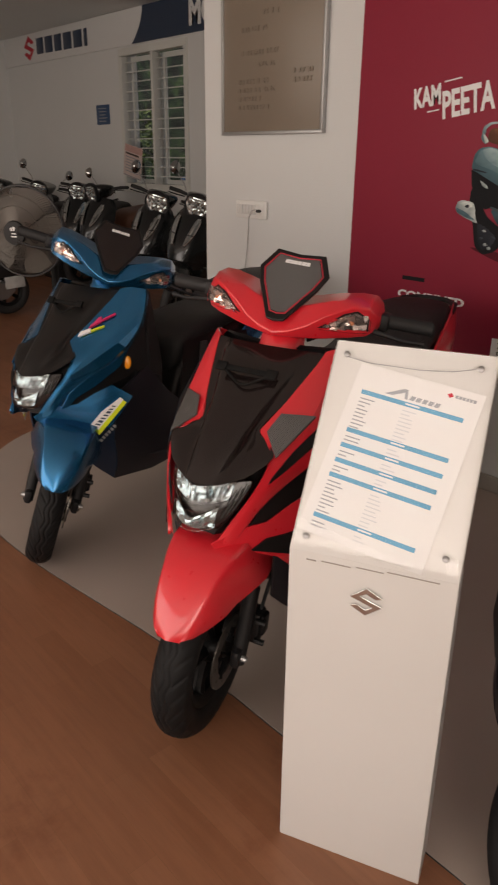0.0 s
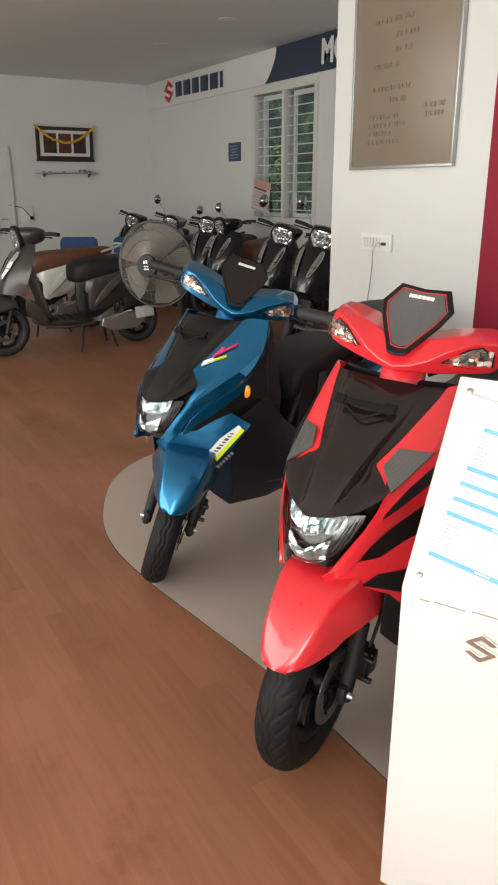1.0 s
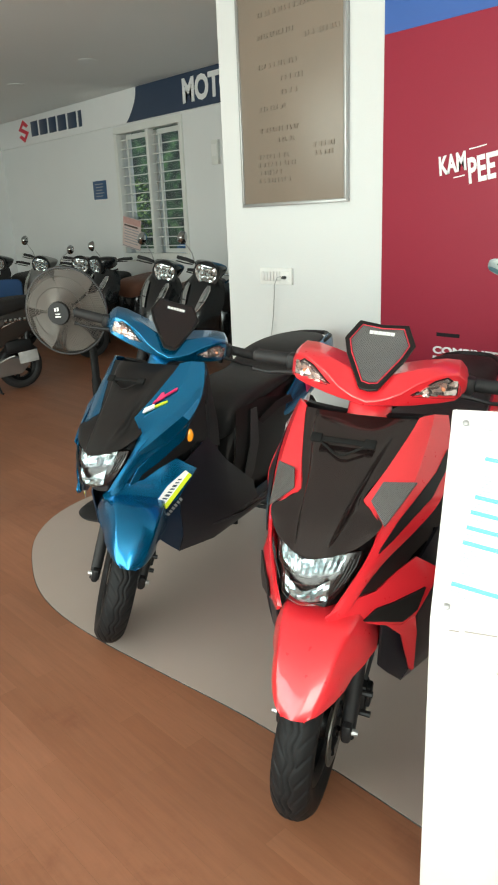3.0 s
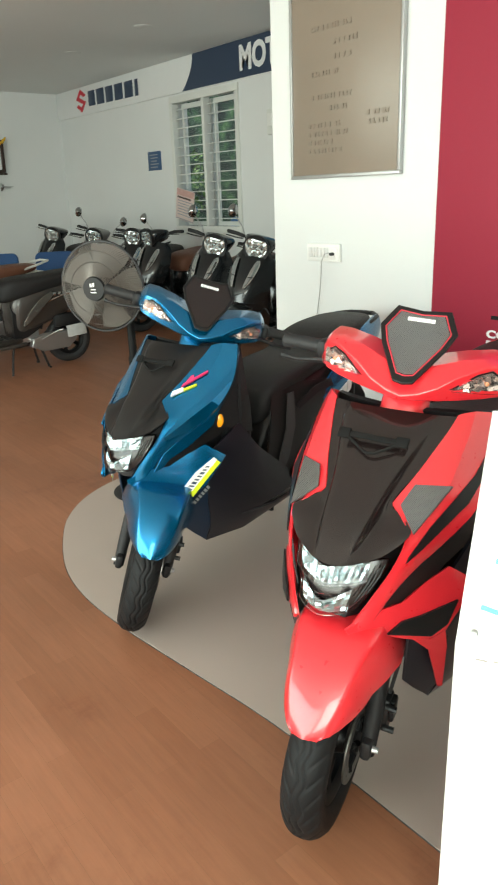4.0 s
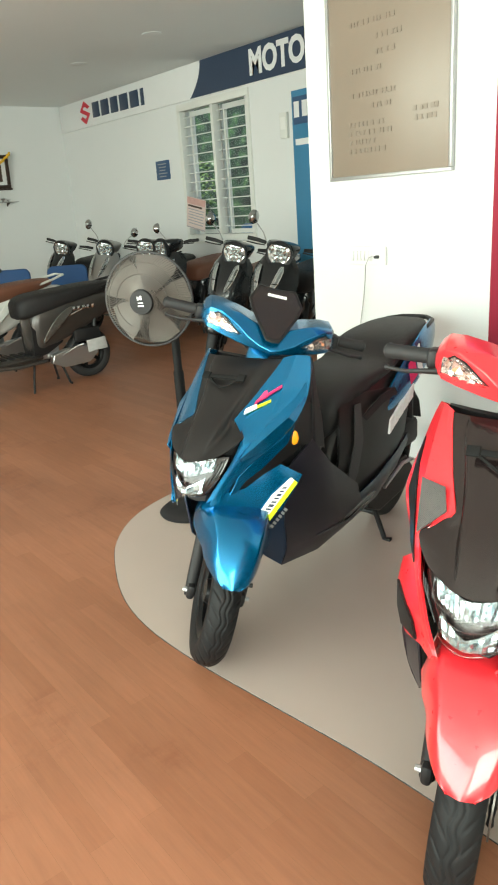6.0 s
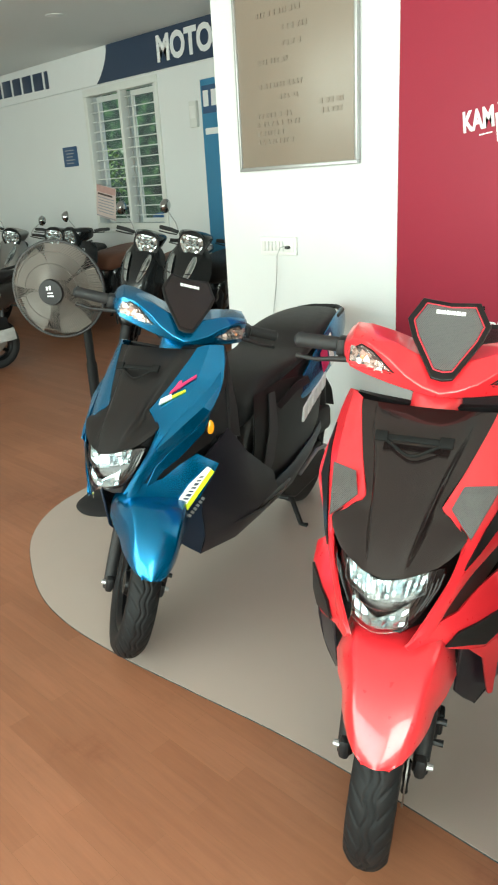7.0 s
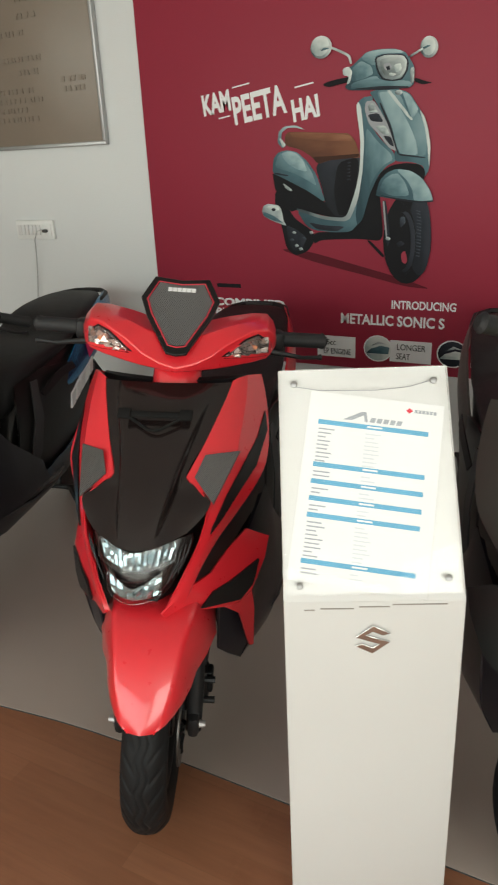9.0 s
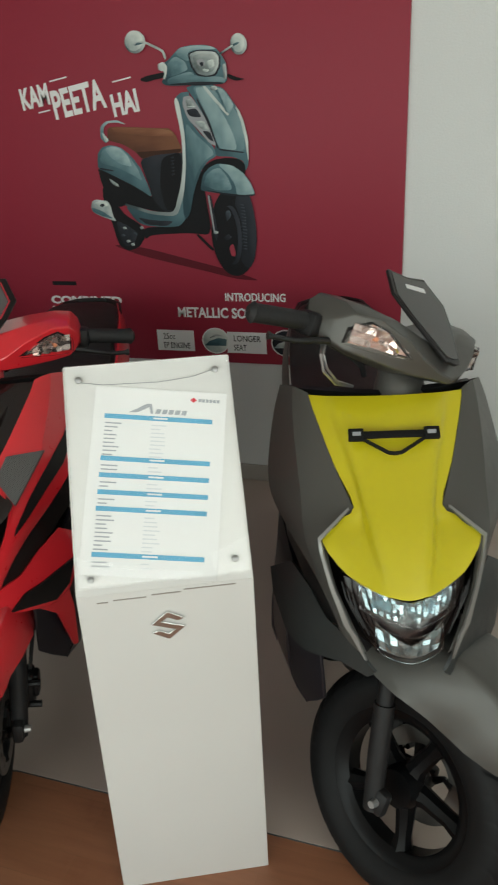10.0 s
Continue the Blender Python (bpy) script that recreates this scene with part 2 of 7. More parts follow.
PRINT_BLUE = material("printed_blue", (0.10, 0.32, 0.48), 0.6, vary=0.04)
PRINT_BLACK = material("printed_black", (0.010, 0.010, 0.012), 0.6, vary=0.05, spec=0.15)
PRINT_GREY = material("printed_grey", (0.30, 0.31, 0.33), 0.6, vary=0.05)
PRINT_RED = material("printed_red", (0.55, 0.03, 0.05), 0.6, vary=0.05)
PINK = material("pink_decal", (0.6, 0.02, 0.12), 0.4, vary=0.05)
LIME = material("lime_decal", (0.66, 0.75, 0.02), 0.4, vary=0.05)
WHITE_DECAL = material("white_decal", (0.8, 0.8, 0.8), 0.4, vary=0.03)
POSTER_RED = material("poster_crimson_print", (0.285, 0.022, 0.045), 0.5, vary=0.12, scale=0.9, spec=0.3)
POSTER_BLUE = material("poster_blue_print", (0.03, 0.10, 0.36), 0.42, vary=0.05)
SIGN_NAVY = material("sign_navy", (0.026, 0.045, 0.085), 0.4, vary=0.06)
SIGN_WHITE = material("sign_board_white", (0.74, 0.75, 0.75), 0.45, vary=0.03)
PLAQUE_BROWN = material("brown_granite_plaque", (0.215, 0.172, 0.135), 0.3, vary=0.12, scale=3.5, bump=0.05, bump_scale=400)
STEEL = material("brushed_steel_frame", (0.42, 0.42, 0.42), 0.38, metal=0.7, vary=0.1)
LETTER = material("raised_bronze_lettering", (0.205, 0.164, 0.129), 0.35, metal=0.1, vary=0.1)
FRAME_PAINT = material("cream_window_paint", (0.66, 0.67, 0.64), 0.5, vary=0.06)
DARK_WOOD = material("dark_frame_wood", (0.035, 0.018, 0.012), 0.4, vary=0.2)
PICTURE = material("dark_print", (0.06, 0.03, 0.022), 0.4, vary=0.4, scale=30)
PICTURE_RED = material("red_print", (0.12, 0.035, 0.025), 0.4, vary=0.4, scale=25)
MARIGOLD = material("marigold_garland", (0.7, 0.42, 0.03), 0.7, vary=0.25, scale=60)
CHAIR_BLUE = material("blue_upholstery", (0.02, 0.07, 0.19), 0.75, vary=0.1, bump=0.3, bump_scale=300)
BANNER_BLUE = material("banner_blue", (0.045, 0.20, 0.36), 0.5, vary=0.06)
NOTICE_BLUE = material("notice_blue", (0.035, 0.085, 0.18), 0.5, vary=0.06)
SILVER = material("silver_metallic_paint", (0.32, 0.32, 0.31), 0.32, metal=0.6, coat=0.5, vary=0.05)
DARK_GREY = material("dark_grey_metallic_paint", (0.046, 0.040, 0.036), 0.36, metal=0.25, coat=0.3, vary=0.06)
# paler than the body paint: the curved flank's highlight put into the colour
FLANK_SHEEN = material("grey_flank_highlight", (0.15, 0.14, 0.13), 0.25, metal=0.7, coat=0.5, vary=0.25, scale=14)
NIGHT = material("black_metallic_paint", (0.012, 0.014, 0.016), 0.25, metal=0.3, coat=0.7, vary=0.08)
WHITE_PAINT = material("pearl_white_paint", (0.68, 0.68, 0.64), 0.3, coat=0.6, vary=0.03)
SMOKE = material("dusty_blade_plastic", (0.15, 0.134, 0.118), 0.5, vary=0.2)
WIRE = material("dusty_wire", (0.18, 0.165, 0.15), 0.4, metal=0.6, vary=0.2)
SHELL = material("mirror_shell_plating", (0.55, 0.56, 0.56), 0.06, metal=1.0, vary=0.1)
CHROME_EMBLEM = material("bright_emblem", (0.72, 0.72, 0.71), 0.14, metal=1.0, vary=0.25, scale=40)
LAMP_GREY = material("lamp_facets", (0.58, 0.63, 0.63), 0.16, metal=0.8, vary=0.45, scale=45)
GREY_TRIM = material("grained_grey_plastic", (0.042, 0.042, 0.044), 0.5, vary=0.12, bump=0.1, bump_scale=300)
CARRIER = material("dull_black_bracket", (0.005, 0.005, 0.005), 0.7, vary=0.1, spec=0.2)
PLATE_GREY = material("scuffed_number_plate", (0.42, 0.42, 0.41), 0.4, vary=0.3, scale=25)
RIM_BLACK = material("black_cast_rim", (0.004, 0.004, 0.0045), 0.32, vary=0.2, spec=0.16)
DISC_STEEL = material("brake_disc_steel", (0.16, 0.15, 0.14), 0.35, metal=0.8, vary=0.2, scale=40)
GARDEN = foliage_material()


# ---- mesh tools ----
def finish(name, bm, mat, angle=35, subsurf=0, solidify=0.0, bevel=0.0, corners=False, folds=(), fold=1.0):
    me = bpy.data.meshes.new(name)
    if corners:
        layer = bm.verts.layers.float.new("crease_vert")
        for v in bm.verts:
            v[layer] = 1.0 if v.is_boundary else 0.0
        layer = bm.edges.layers.float.new("crease_edge")
        for e in bm.edges:
            e[layer] = 1.0 if e.is_boundary else 0.0
    if folds:
        key = lambda c: (round(abs(c[0]), 5), round(c[1], 5), round(c[2], 5))
        pairs = {frozenset((key(a), key(b))) for line in folds for a, b in zip(line, line[1:])}
        layer = bm.edges.layers.float.get("crease_edge") or bm.edges.layers.float.new("crease_edge")
        for e in bm.edges:
            if frozenset(key(v.co) for v in e.verts) in pairs:
                e[layer] = fold
    bmesh.ops.recalc_face_normals(bm, faces=bm.faces[:])
    bm.edges.index_update()
    rims = [e.index for e in bm.edges if e.is_boundary] if solidify else []
    bm.to_mesh(me)
    bm.free()
    me.materials.append(mat)
    me.shade_smooth()
    me.set_sharp_from_angle(angle=radians(angle))
    for k in rims:
        me.edges[k].use_edge_sharp = True
    if folds and fold == 1.0:
        for e in me.edges:
            a, b = (me.vertices[k].co for k in e.vertices)
            if frozenset((key(a), key(b))) in pairs:
                e.use_edge_sharp = True
    ob = new(name, me)
    if solidify:
        s = ob.modifiers.new("thick", "SOLIDIFY")
        s.thickness, s.offset = solidify, -1.0
    if bevel:
        s = ob.modifiers.new("edge", "BEVEL")
        s.width, s.segments, s.limit_method = bevel, 2, "ANGLE"
    if subsurf:
        s = ob.modifiers.new("soft", "SUBSURF")
        s.levels = s.render_levels = subsurf
    return ob


def part(name, bm, mat, parent, label="", **how):
    ob = finish(name, bm, mat, **how)
    ob.parent = parent
    return tagged(ob, label) if label else ob


def thing(name, m, label, category, group="", kind=""):
    return place(tagged(new(name), label, category, group, kind), m)


def place(ob, m):
    ob.matrix_basis = m
    return ob


def box(bm, c, s, m=None, bevel=0.0):
    mm = Matrix.Translation(c) @ Matrix.Diagonal((*s, 1))
    got = bmesh.ops.create_cube(bm, size=1.0, matrix=(m @ mm) if m else mm)
    if bevel:
        edges = list({e for v in got["verts"] for e in v.link_edges})
        bmesh.ops.bevel(bm, geom=edges, offset=bevel, segments=2, affect="EDGES", profile=0.5)
    return bm


def boxed(c, s, bevel=0.0, m=None):
    return box(bmesh.new(), c, s, m, bevel)


def tube(bm, pts, r, n=10, closed=False):
    pts = [Vector(p) for p in pts]
    radii = r if isinstance(r, (list, tuple)) else [r] * len(pts)
    rings, up = [], None
    for i, p in enumerate(pts):
        a = pts[i - 1] if i or closed else p
        b = pts[(i + 1) % len(pts)] if i + 1 < len(pts) or closed else p
        d = (b - a).normalized()
        if up is None:
            up = Vector((0, 0, 1)) if abs(d.z) < 0.9 else Vector((1, 0, 0))
        side = d.cross(up).normalized()
        up = side.cross(d).normalized()
        rings.append([bm.verts.new(p + radii[i] * (math.cos(k) * side + math.sin(k) * up)) for k in (2 * math.pi * j / n for j in range(n))])
    pairs = list(zip(rings, rings[1:])) + ([(rings[-1], rings[0])] if closed else [])
    for a, b in pairs:
        for j in range(n):
            bm.faces.new((a[j], a[(j + 1) % n], b[(j + 1) % n], b[j]))
    if not closed:
        bm.faces.new(rings[0][::-1])
        bm.faces.new(rings[-1])
    return bm


def lathe(bm, profile, m=None, n=28, closed=False):
    """Turns a profile of (radius, height) about the local z axis."""
    m = m or Matrix()
    rings = [[bm.verts.new(m @ Vector((r * math.cos(a), r * math.sin(a), h))) for a in (2 * math.pi * j / n for j in range(n))] for r, h in profile]
    pairs = list(zip(rings, rings[1:])) + ([(rings[-1], rings[0])] if closed else [])
    for a, b in pairs:
        for j in range(n):
            bm.faces.new((a[j], a[(j + 1) % n], b[(j + 1) % n], b[j]))
    if not closed:
        for ring, r in ((rings[0], profile[0][0]), (rings[-1], profile[-1][0])):
            if r > 1e-5:
                bm.faces.new(ring)
    return bm


def grid(bm, rows, mirror=False):
    """A surface through rows of points; mirror continues each row across x = 0."""
    if mirror:
        rows = [[(-x, y, z) for x, y, z in row[::-1] if x > 1e-6] + list(row) for row in rows]
    v = [[bm.verts.new(p) for p in row] for row in rows]
    for a, b in zip(v, v[1:]):
        for j in range(len(a) - 1):
            bm.faces.new((a[j], a[j + 1], b[j + 1], b[j]))
    return bm


def across(rows, n=4):
    """Rows drawn as smooth curves through their points, n steps from point to point; mirrored over x = 0."""
    out = []
    for row in rows:
        p = [Vector((-x, y, z)) for x, y, z in row[:0:-1]] + [Vector(c) for c in row]
        fine = []
        for k in range(len(p) - 1):
            a, b, c, d = p[max(k - 1, 0)], p[k], p[k + 1], p[min(k + 2, len(p) - 1)]
            for i in range(n):
                t = i / n
                fine.append(0.5 * (2 * b + (c - a) * t + (2 * a - 5 * b + 4 * c - d) * t * t + (3 * b - a - 3 * c + d) * t ** 3))
        out.append([tuple(c) for c in fine + [p[-1]]])
    return out


def along(rows, n=3):
    """Rows refined lengthwise: n smooth steps from row to row."""
    out = []
    for k in range(len(rows) - 1):
        quad = [rows[min(max(k + d, 0), len(rows) - 1)] for d in (-1, 0, 1, 2)]
        for i in range(n):
            t = i / n
            out.append([tuple(0.5 * (2 * Vector(b) + (Vector(c) - Vector(a)) * t + (2 * Vector(a) - 5 * Vector(b) + 4 * Vector(c) - Vector(d)) * t * t + (3 * Vector(b) - Vector(a) - 3 * Vector(c) + Vector(d)) * t ** 3))
                        for a, b, c, d in zip(*quad)])
    return out + [list(rows[-1])]


def flip(rows, sign):
    return [[(x * sign, y, z) for x, y, z in row] for row in rows]


def hull_loft(bm, sections):
    """A closed body through closed sections with equal counts, capped at its ends."""
    v = [[bm.verts.new(p) for p in s] for s in sections]
    n = len(v[0])
    for a, b in zip(v, v[1:]):
        for j in range(n):
            bm.faces.new((a[j], a[(j + 1) % n], b[(j + 1) % n], b[j]))
    bm.faces.new(v[0][::-1])
    bm.faces.new(v[-1])
    return bm


def ring_section(y, w, z0, z1, tuck=0.8, n=10):
    """A rounded cross-section at y, half as wide as 2w, from z0 to z1."""
    out = []
    for j in range(n):
        a = 2 * math.pi * (j + 0.5) / n
        c, s = math.cos(a), math.sin(a)
        k = 0.55
        x = math.copysign(abs(c) ** k, c) * w
        z = math.copysign(abs(s) ** k, s)
        out.append((x * (1.0 if z > 0 else tuck), y, (z0 + z1) / 2 + z * (z1 - z0) / 2))
    return out


def plate(bm, pts, thick, away):
    """A flat panel with the given outline, thickened along away."""
    off = Vector(away).normalized() * thick
    a = [bm.verts.new(p) for p in pts]
    b = [bm.verts.new(Vector(p) + off) for p in pts]
    n = len(pts)
    bm.faces.new(a)
    bm.faces.new(b[::-1])
    for j in range(n):
        bm.faces.new((a[j], b[j], b[(j + 1) % n], a[(j + 1) % n]))
    return bm


def sheet(bm, pts, m, thick=0.002):
    """A flat shape in the XY plane of m, thickened towards its +Z."""
    return plate(bm, [m @ Vector((x, y, 0)) for x, y in pts], thick, m.to_3x3() @ Vector((0, 0, 1)))


def rect(x0, y0, x1, y1):
    return [(x0, y0), (x1, y0), (x1, y1), (x0, y1)]


def lettering(name, text, size, mat, m, parent=None, depth=0.002, squeeze=1.0, shear=0.0, weight=0.0, align="LEFT"):
    """Words in the built-in font as a thin mesh in the XY plane of m."""
    cu = bpy.data.curves.new("letters", "FONT")
    cu.body, cu.size, cu.extrude, cu.shear, cu.align_x, cu.offset = text, size, depth / 2, shear, align, weight
    cu.resolution_u = 3
    tmp = bpy.data.objects.new("letters", cu)
    scene.collection.objects.link(tmp)
    bpy.context.view_layer.update()
    me = bpy.data.meshes.new_from_object(tmp.evaluated_get(bpy.context.evaluated_depsgraph_get()))
    bpy.data.objects.remove(tmp)
    bpy.data.curves.remove(cu)
    me.transform(m @ Matrix.Translation((0, 0, depth / 2)) @ Matrix.Diagonal((squeeze, 1, 1, 1)))
    me.materials.clear()
    me.materials.append(mat)
    ob = new(name, me)
    ob.parent = parent
    return ob


def wall_face(x, y, z=0.0):
    """A frame on a wall that faces -y: X to the right, Y up, Z towards the room."""
    return Matrix(((1, 0, 0, x), (0, 0, -1, y), (0, 1, 0, z), (0, 0, 0, 1)))


# ---- structure ----
NORTH, BACK, WEST, CEIL, END = 2.97, 5.62, -11.42, 3.01, -3.157
EAST, SOUTH = 3.6, -4.0


def slab(name, lo, hi, mat, label, category, bevel=0.0):
    c = [(a + b) / 2 for a, b in zip(lo, hi)]
    return tagged(finish(name, boxed(c, [b - a for a, b in zip(lo, hi)], bevel), mat), label, category, kind="structure")


floor = slab("floor", (WEST - 0.2, SOUTH - 0.2, -0.12), (EAST + 0.2, BACK + 0.25, 0.0), WOOD_FLOOR, "reddish brown printed wood vinyl showroom floor, trodden and slightly glossy", "floor")
slab("ceiling", (WEST - 0.2, SOUTH - 0.2, CEIL), (EAST + 0.2, BACK + 0.25, CEIL + 0.15), CEILING_PAINT, "flat grey-white painted plaster ceiling of the showroom", "ceiling")
slab("wall_north", (END, NORTH, 0), (EAST + 0.2, NORTH + 0.30, CEIL), WALL_PAINT, "white painted partition wall behind the parked scooters", "wall", 0.006)
slab("wall_west", (WEST - 0.2, SOUTH - 0.2, 0), (WEST, BACK + 0.25, CEIL), WALL_PAINT, "plain white painted end wall with a garlanded picture", "wall")
slab("wall_east", (EAST, SOUTH - 0.2, 0), (EAST + 0.2, NORTH, CEIL), WALL_PAINT, "plain white painted side wall", "wall")
slab("wall_behind", (END + 0.6, NORTH + 0.30, 0), (END + 0.75, BACK, CEIL), WALL_PAINT, "plain white painted cross wall", "wall")

# The back wall has the window's opening in it.
WX0, WX1, WZ0, WZ1 = -8.175, -6.835, 1.02, 2.585
bm = bmesh.new()
for lo, hi in (((WEST, 0), (WX0, CEIL)), ((WX1, 0), (END + 0.6, CEIL)), ((WX0, 0), (WX1, WZ0)), ((WX0, WZ1), (WX1, CEIL))):
    box(bm, ((lo[0] + hi[0]) / 2, BACK + 0.115, (lo[1] + hi[1]) / 2), (hi[0] - lo[0], 0.23, hi[1] - lo[1]))
tagged(finish("wall_back", bm, WALL_PAINT), "white painted rear wall with sign band and louvred window", "wall", kind="structure")

# The front is a plain wall with a wide glazed opening.
bm = bmesh.new()
for x0, x1, z0, z1 in ((WEST, -7.0, 0, CEIL), (2.2, EAST, 0, CEIL), (-7.0, 2.2, 2.75, CEIL), (-7.0, 2.2, 0, 0.15)):
    box(bm, ((x0 + x1) / 2, SOUTH - 0.1, (z0 + z1) / 2), (x1 - x0, 0.2, z1 - z0))
tagged(finish("wall_south", bm, WALL_PAINT), "white wall round the wide glazed shop front", "wall", kind="structure")

slab("baseboard", (END, NORTH - 0.012, 0.0), (EAST, NORTH, 0.075), SKIRT, "low grey-beige tile skirting along the partition wall", "skirting", 0.002)


def inlay_outline():
    """Straight front edge, then a long bend round the end scooter back to the partition."""
    key = [(EAST, 1.25), (-0.5, 1.25), (-0.9, 1.246), (-1.22, 1.232), (-1.55, 1.192), (-1.9, 1.152), (-2.2, 1.146), (-2.46, 1.196), (-2.75, 1.325), (-2.92, 1.44), (-3.06, 1.60), (-3.15, 1.80), (-3.2, 2.1), (-3.2, 2.55), (-3.14, NORTH - 0.02), (EAST, NORTH - 0.02)]
    ease = []
    for k in range(len(key) - 1):
        if not 1 <= k <= 13:
            ease.append(key[k])
            continue
        p = [Vector(key[min(max(k + d, 0), len(key) - 1)]) for d in (-1, 0, 1, 2)]
        for j in range(5):
            t = j / 5
            q = 0.5 * (2 * p[1] + (p[2] - p[0]) * t + (2 * p[0] - 5 * p[1] + 4 * p[2] - p[3]) * t * t + (3 * p[1] - p[0] - 3 * p[2] + p[3]) * t ** 3)
            ease.append((max(q.x, -3.21) if k < 13 else key[k][0] + (key[k + 1][0] - key[k][0]) * t, min(q.y, NORTH - 0.02)))
            if k == 13:
                ease[-1] = tuple(Vector(key[13]).lerp(Vector(key[14]), t))
    return ease + [key[-2], key[-1]] if ease[-1] != key[-2] else ease + [key[-1]]


bm = bmesh.new()
plate(bm, [(x, y, 0.001) for x, y in inlay_outline()], 0.004, (0, 0, 1))
tagged(finish("floor_inlay", bm, INLAY), "curved beige vinyl inlay marking the display area on the floor", "floor inlay", kind="structure")
tagged(finish("inlay_edge_trim", tube(bmesh.new(), [(x, y, 0.002) for x, y in inlay_outline()[:-2]], 0.0022, 6), RUBBER), "thin dark edge strip round the beige floor inlay", "trim", kind="structure")


# ---- back wall: window, sign band, notices ----
GLAZED = 0.15


def louvre_window():
    w = tagged(new("window_1"), "cream painted double casement window with horizontal security bars", "window", kind="structure")
    y = BACK - 0.005
    for name, x0, x1, z0, z1 in (("window_frame", WX0 - 0.03, WX1 + 0.03, WZ1 - 0.06, WZ1 + 0.02), ("window_frame", WX0 - 0.03, WX1 + 0.03, WZ0 - 0.02, WZ0 + 0.05),
                                 ("window_frame", WX0 - 0.03, WX0 + 0.035, WZ0 + 0.05, WZ1 - 0.06), ("window_frame", WX1 - 0.035, WX1 + 0.03, WZ0 + 0.05, WZ1 - 0.06),
                                 ("mullion", -7.515, -7.465, WZ0 + 0.05, WZ1 - 0.06)):
        part(name, boxed(((x0 + x1) / 2, y + 0.03, (z0 + z1) / 2), (x1 - x0, 0.10, z1 - z0), 0.006), FRAME_PAINT, w)
    for x0, x1 in ((WX0 + 0.035, -7.515), (-7.465, WX1 - 0.035)):
        leaf = bmesh.new()
        for a, b, c, d in ((x0, x0 + 0.034, WZ0 + 0.05, WZ1 - 0.06), (x1 - 0.034, x1, WZ0 + 0.05, WZ1 - 0.06), (x0 + 0.034, x1 - 0.034, WZ0 + 0.05, WZ0 + 0.10), (x0 + 0.034, x1 - 0.034, WZ1 - 0.11, WZ1 - 0.06)):
            box(leaf, ((a + b) / 2, y + GLAZED, (c + d) / 2), (b - a, 0.035, d - c))
        part("casement_frame", leaf, FRAME_PAINT, w)
        pane = part("pane", boxed(((x0 + x1) / 2, y + GLAZED + 0.005, (WZ0 + WZ1) / 2), (x1 - x0 - 0.068, 0.004, WZ1 - WZ0 - 0.2)), LENS, w)
        pane.visible_shadow = False
        for k in range(13):
            z = WZ0 + 0.14 + k * (WZ1 - WZ0 - 0.27) / 12
            part("security_bar", tube(bmesh.new(), [(x0 - 0.01, y + 0.045, z), (x1 + 0.01, y + 0.045, z)], 0.007, 6), FRAME_PAINT, w)
    part("window_sill", boxed(((WX0 + WX1) / 2, BACK - 0.02, WZ0 - 0.045), (WX1 - WX0 + 0.12, 0.06, 0.03), 0.005), FRAME_PAINT, w)
    return w


louvre_window()
tagged(finish("garden_backdrop", boxed((-8.6, BACK + 2.6, 1.6), (9.0, 0.05, 5.0)), GARDEN), "dark green garden backdrop, sunlit leaves painted on, faintly glowing, seen through the window", "backdrop", kind="structure")



def window_garden():
    """A leafy shrub and a blue sheet stand outside the window."""
    s = thing("shrub", pose(-10.80, BACK + 2.0, 0), "sunlit green shrub outside the rear window", "shrub")
    part("trunk", tube(bmesh.new(), [(0, 0, 0), (0.03, 0.02, 0.8), (-0.02, 0.0, 1.6)], [0.035, 0.03, 0.015], 8), DARK_WOOD, s)
    rng, bm = random.Random(14), bmesh.new()
    for k in range(260):
        a, b, r = rng.uniform(0, 6.28), rng.uniform(-1, 1), rng.uniform(0.15, 0.42)
        c = Vector((r * math.cos(a) * 1.2, r * math.sin(a) * 0.7, 1.66 + 0.62 * b * (1 - r)))
        u = Vector((rng.uniform(-1, 1), rng.uniform(-1, 1), rng.uniform(-0.6, 0.6))).normalized() * 0.055
        w = u.cross(Vector((rng.uniform(-1, 1), rng.uniform(-1, 1), 1))).normalized() * 0.024
        bm.faces.new([bm.verts.new(c + q) for q in (-u, w, u, -w)])
    tagged(part("leaves", bm, LEAF, s), "small bright green leaves", kind="stuff")
    t = thing("plastic_sheet", pose(-7.45, BACK + 1.1, 0), "bright blue plastic sheet draped over crates outside", "sheet")
    part("cover", boxed((0, 0, 0.57), (1.5, 0.5, 1.14), 0.05), TARP, t)


LEAF = material("sunlit_leaves", (0.22, 0.34, 0.12), 0.5, vary=0.4, scale=20)
TARP = material("blue_tarpaulin", (0.03, 0.17, 0.42), 0.5, vary=0.2, scale=5, bump=0.4, bump_scale=18)
window_garden()


# a plain angular shape, point-symmetric
EMBLEM = [(0.26, 0.11), (0.0, 0.25), (-0.26, 0.04), (0.10, -0.08), (0.0, -0.14), (-0.15, -0.07), (-0.26, -0.11), (0.0, -0.25), (0.26, -0.04), (-0.10, 0.08), (0.0, 0.14), (0.15, 0.07)]


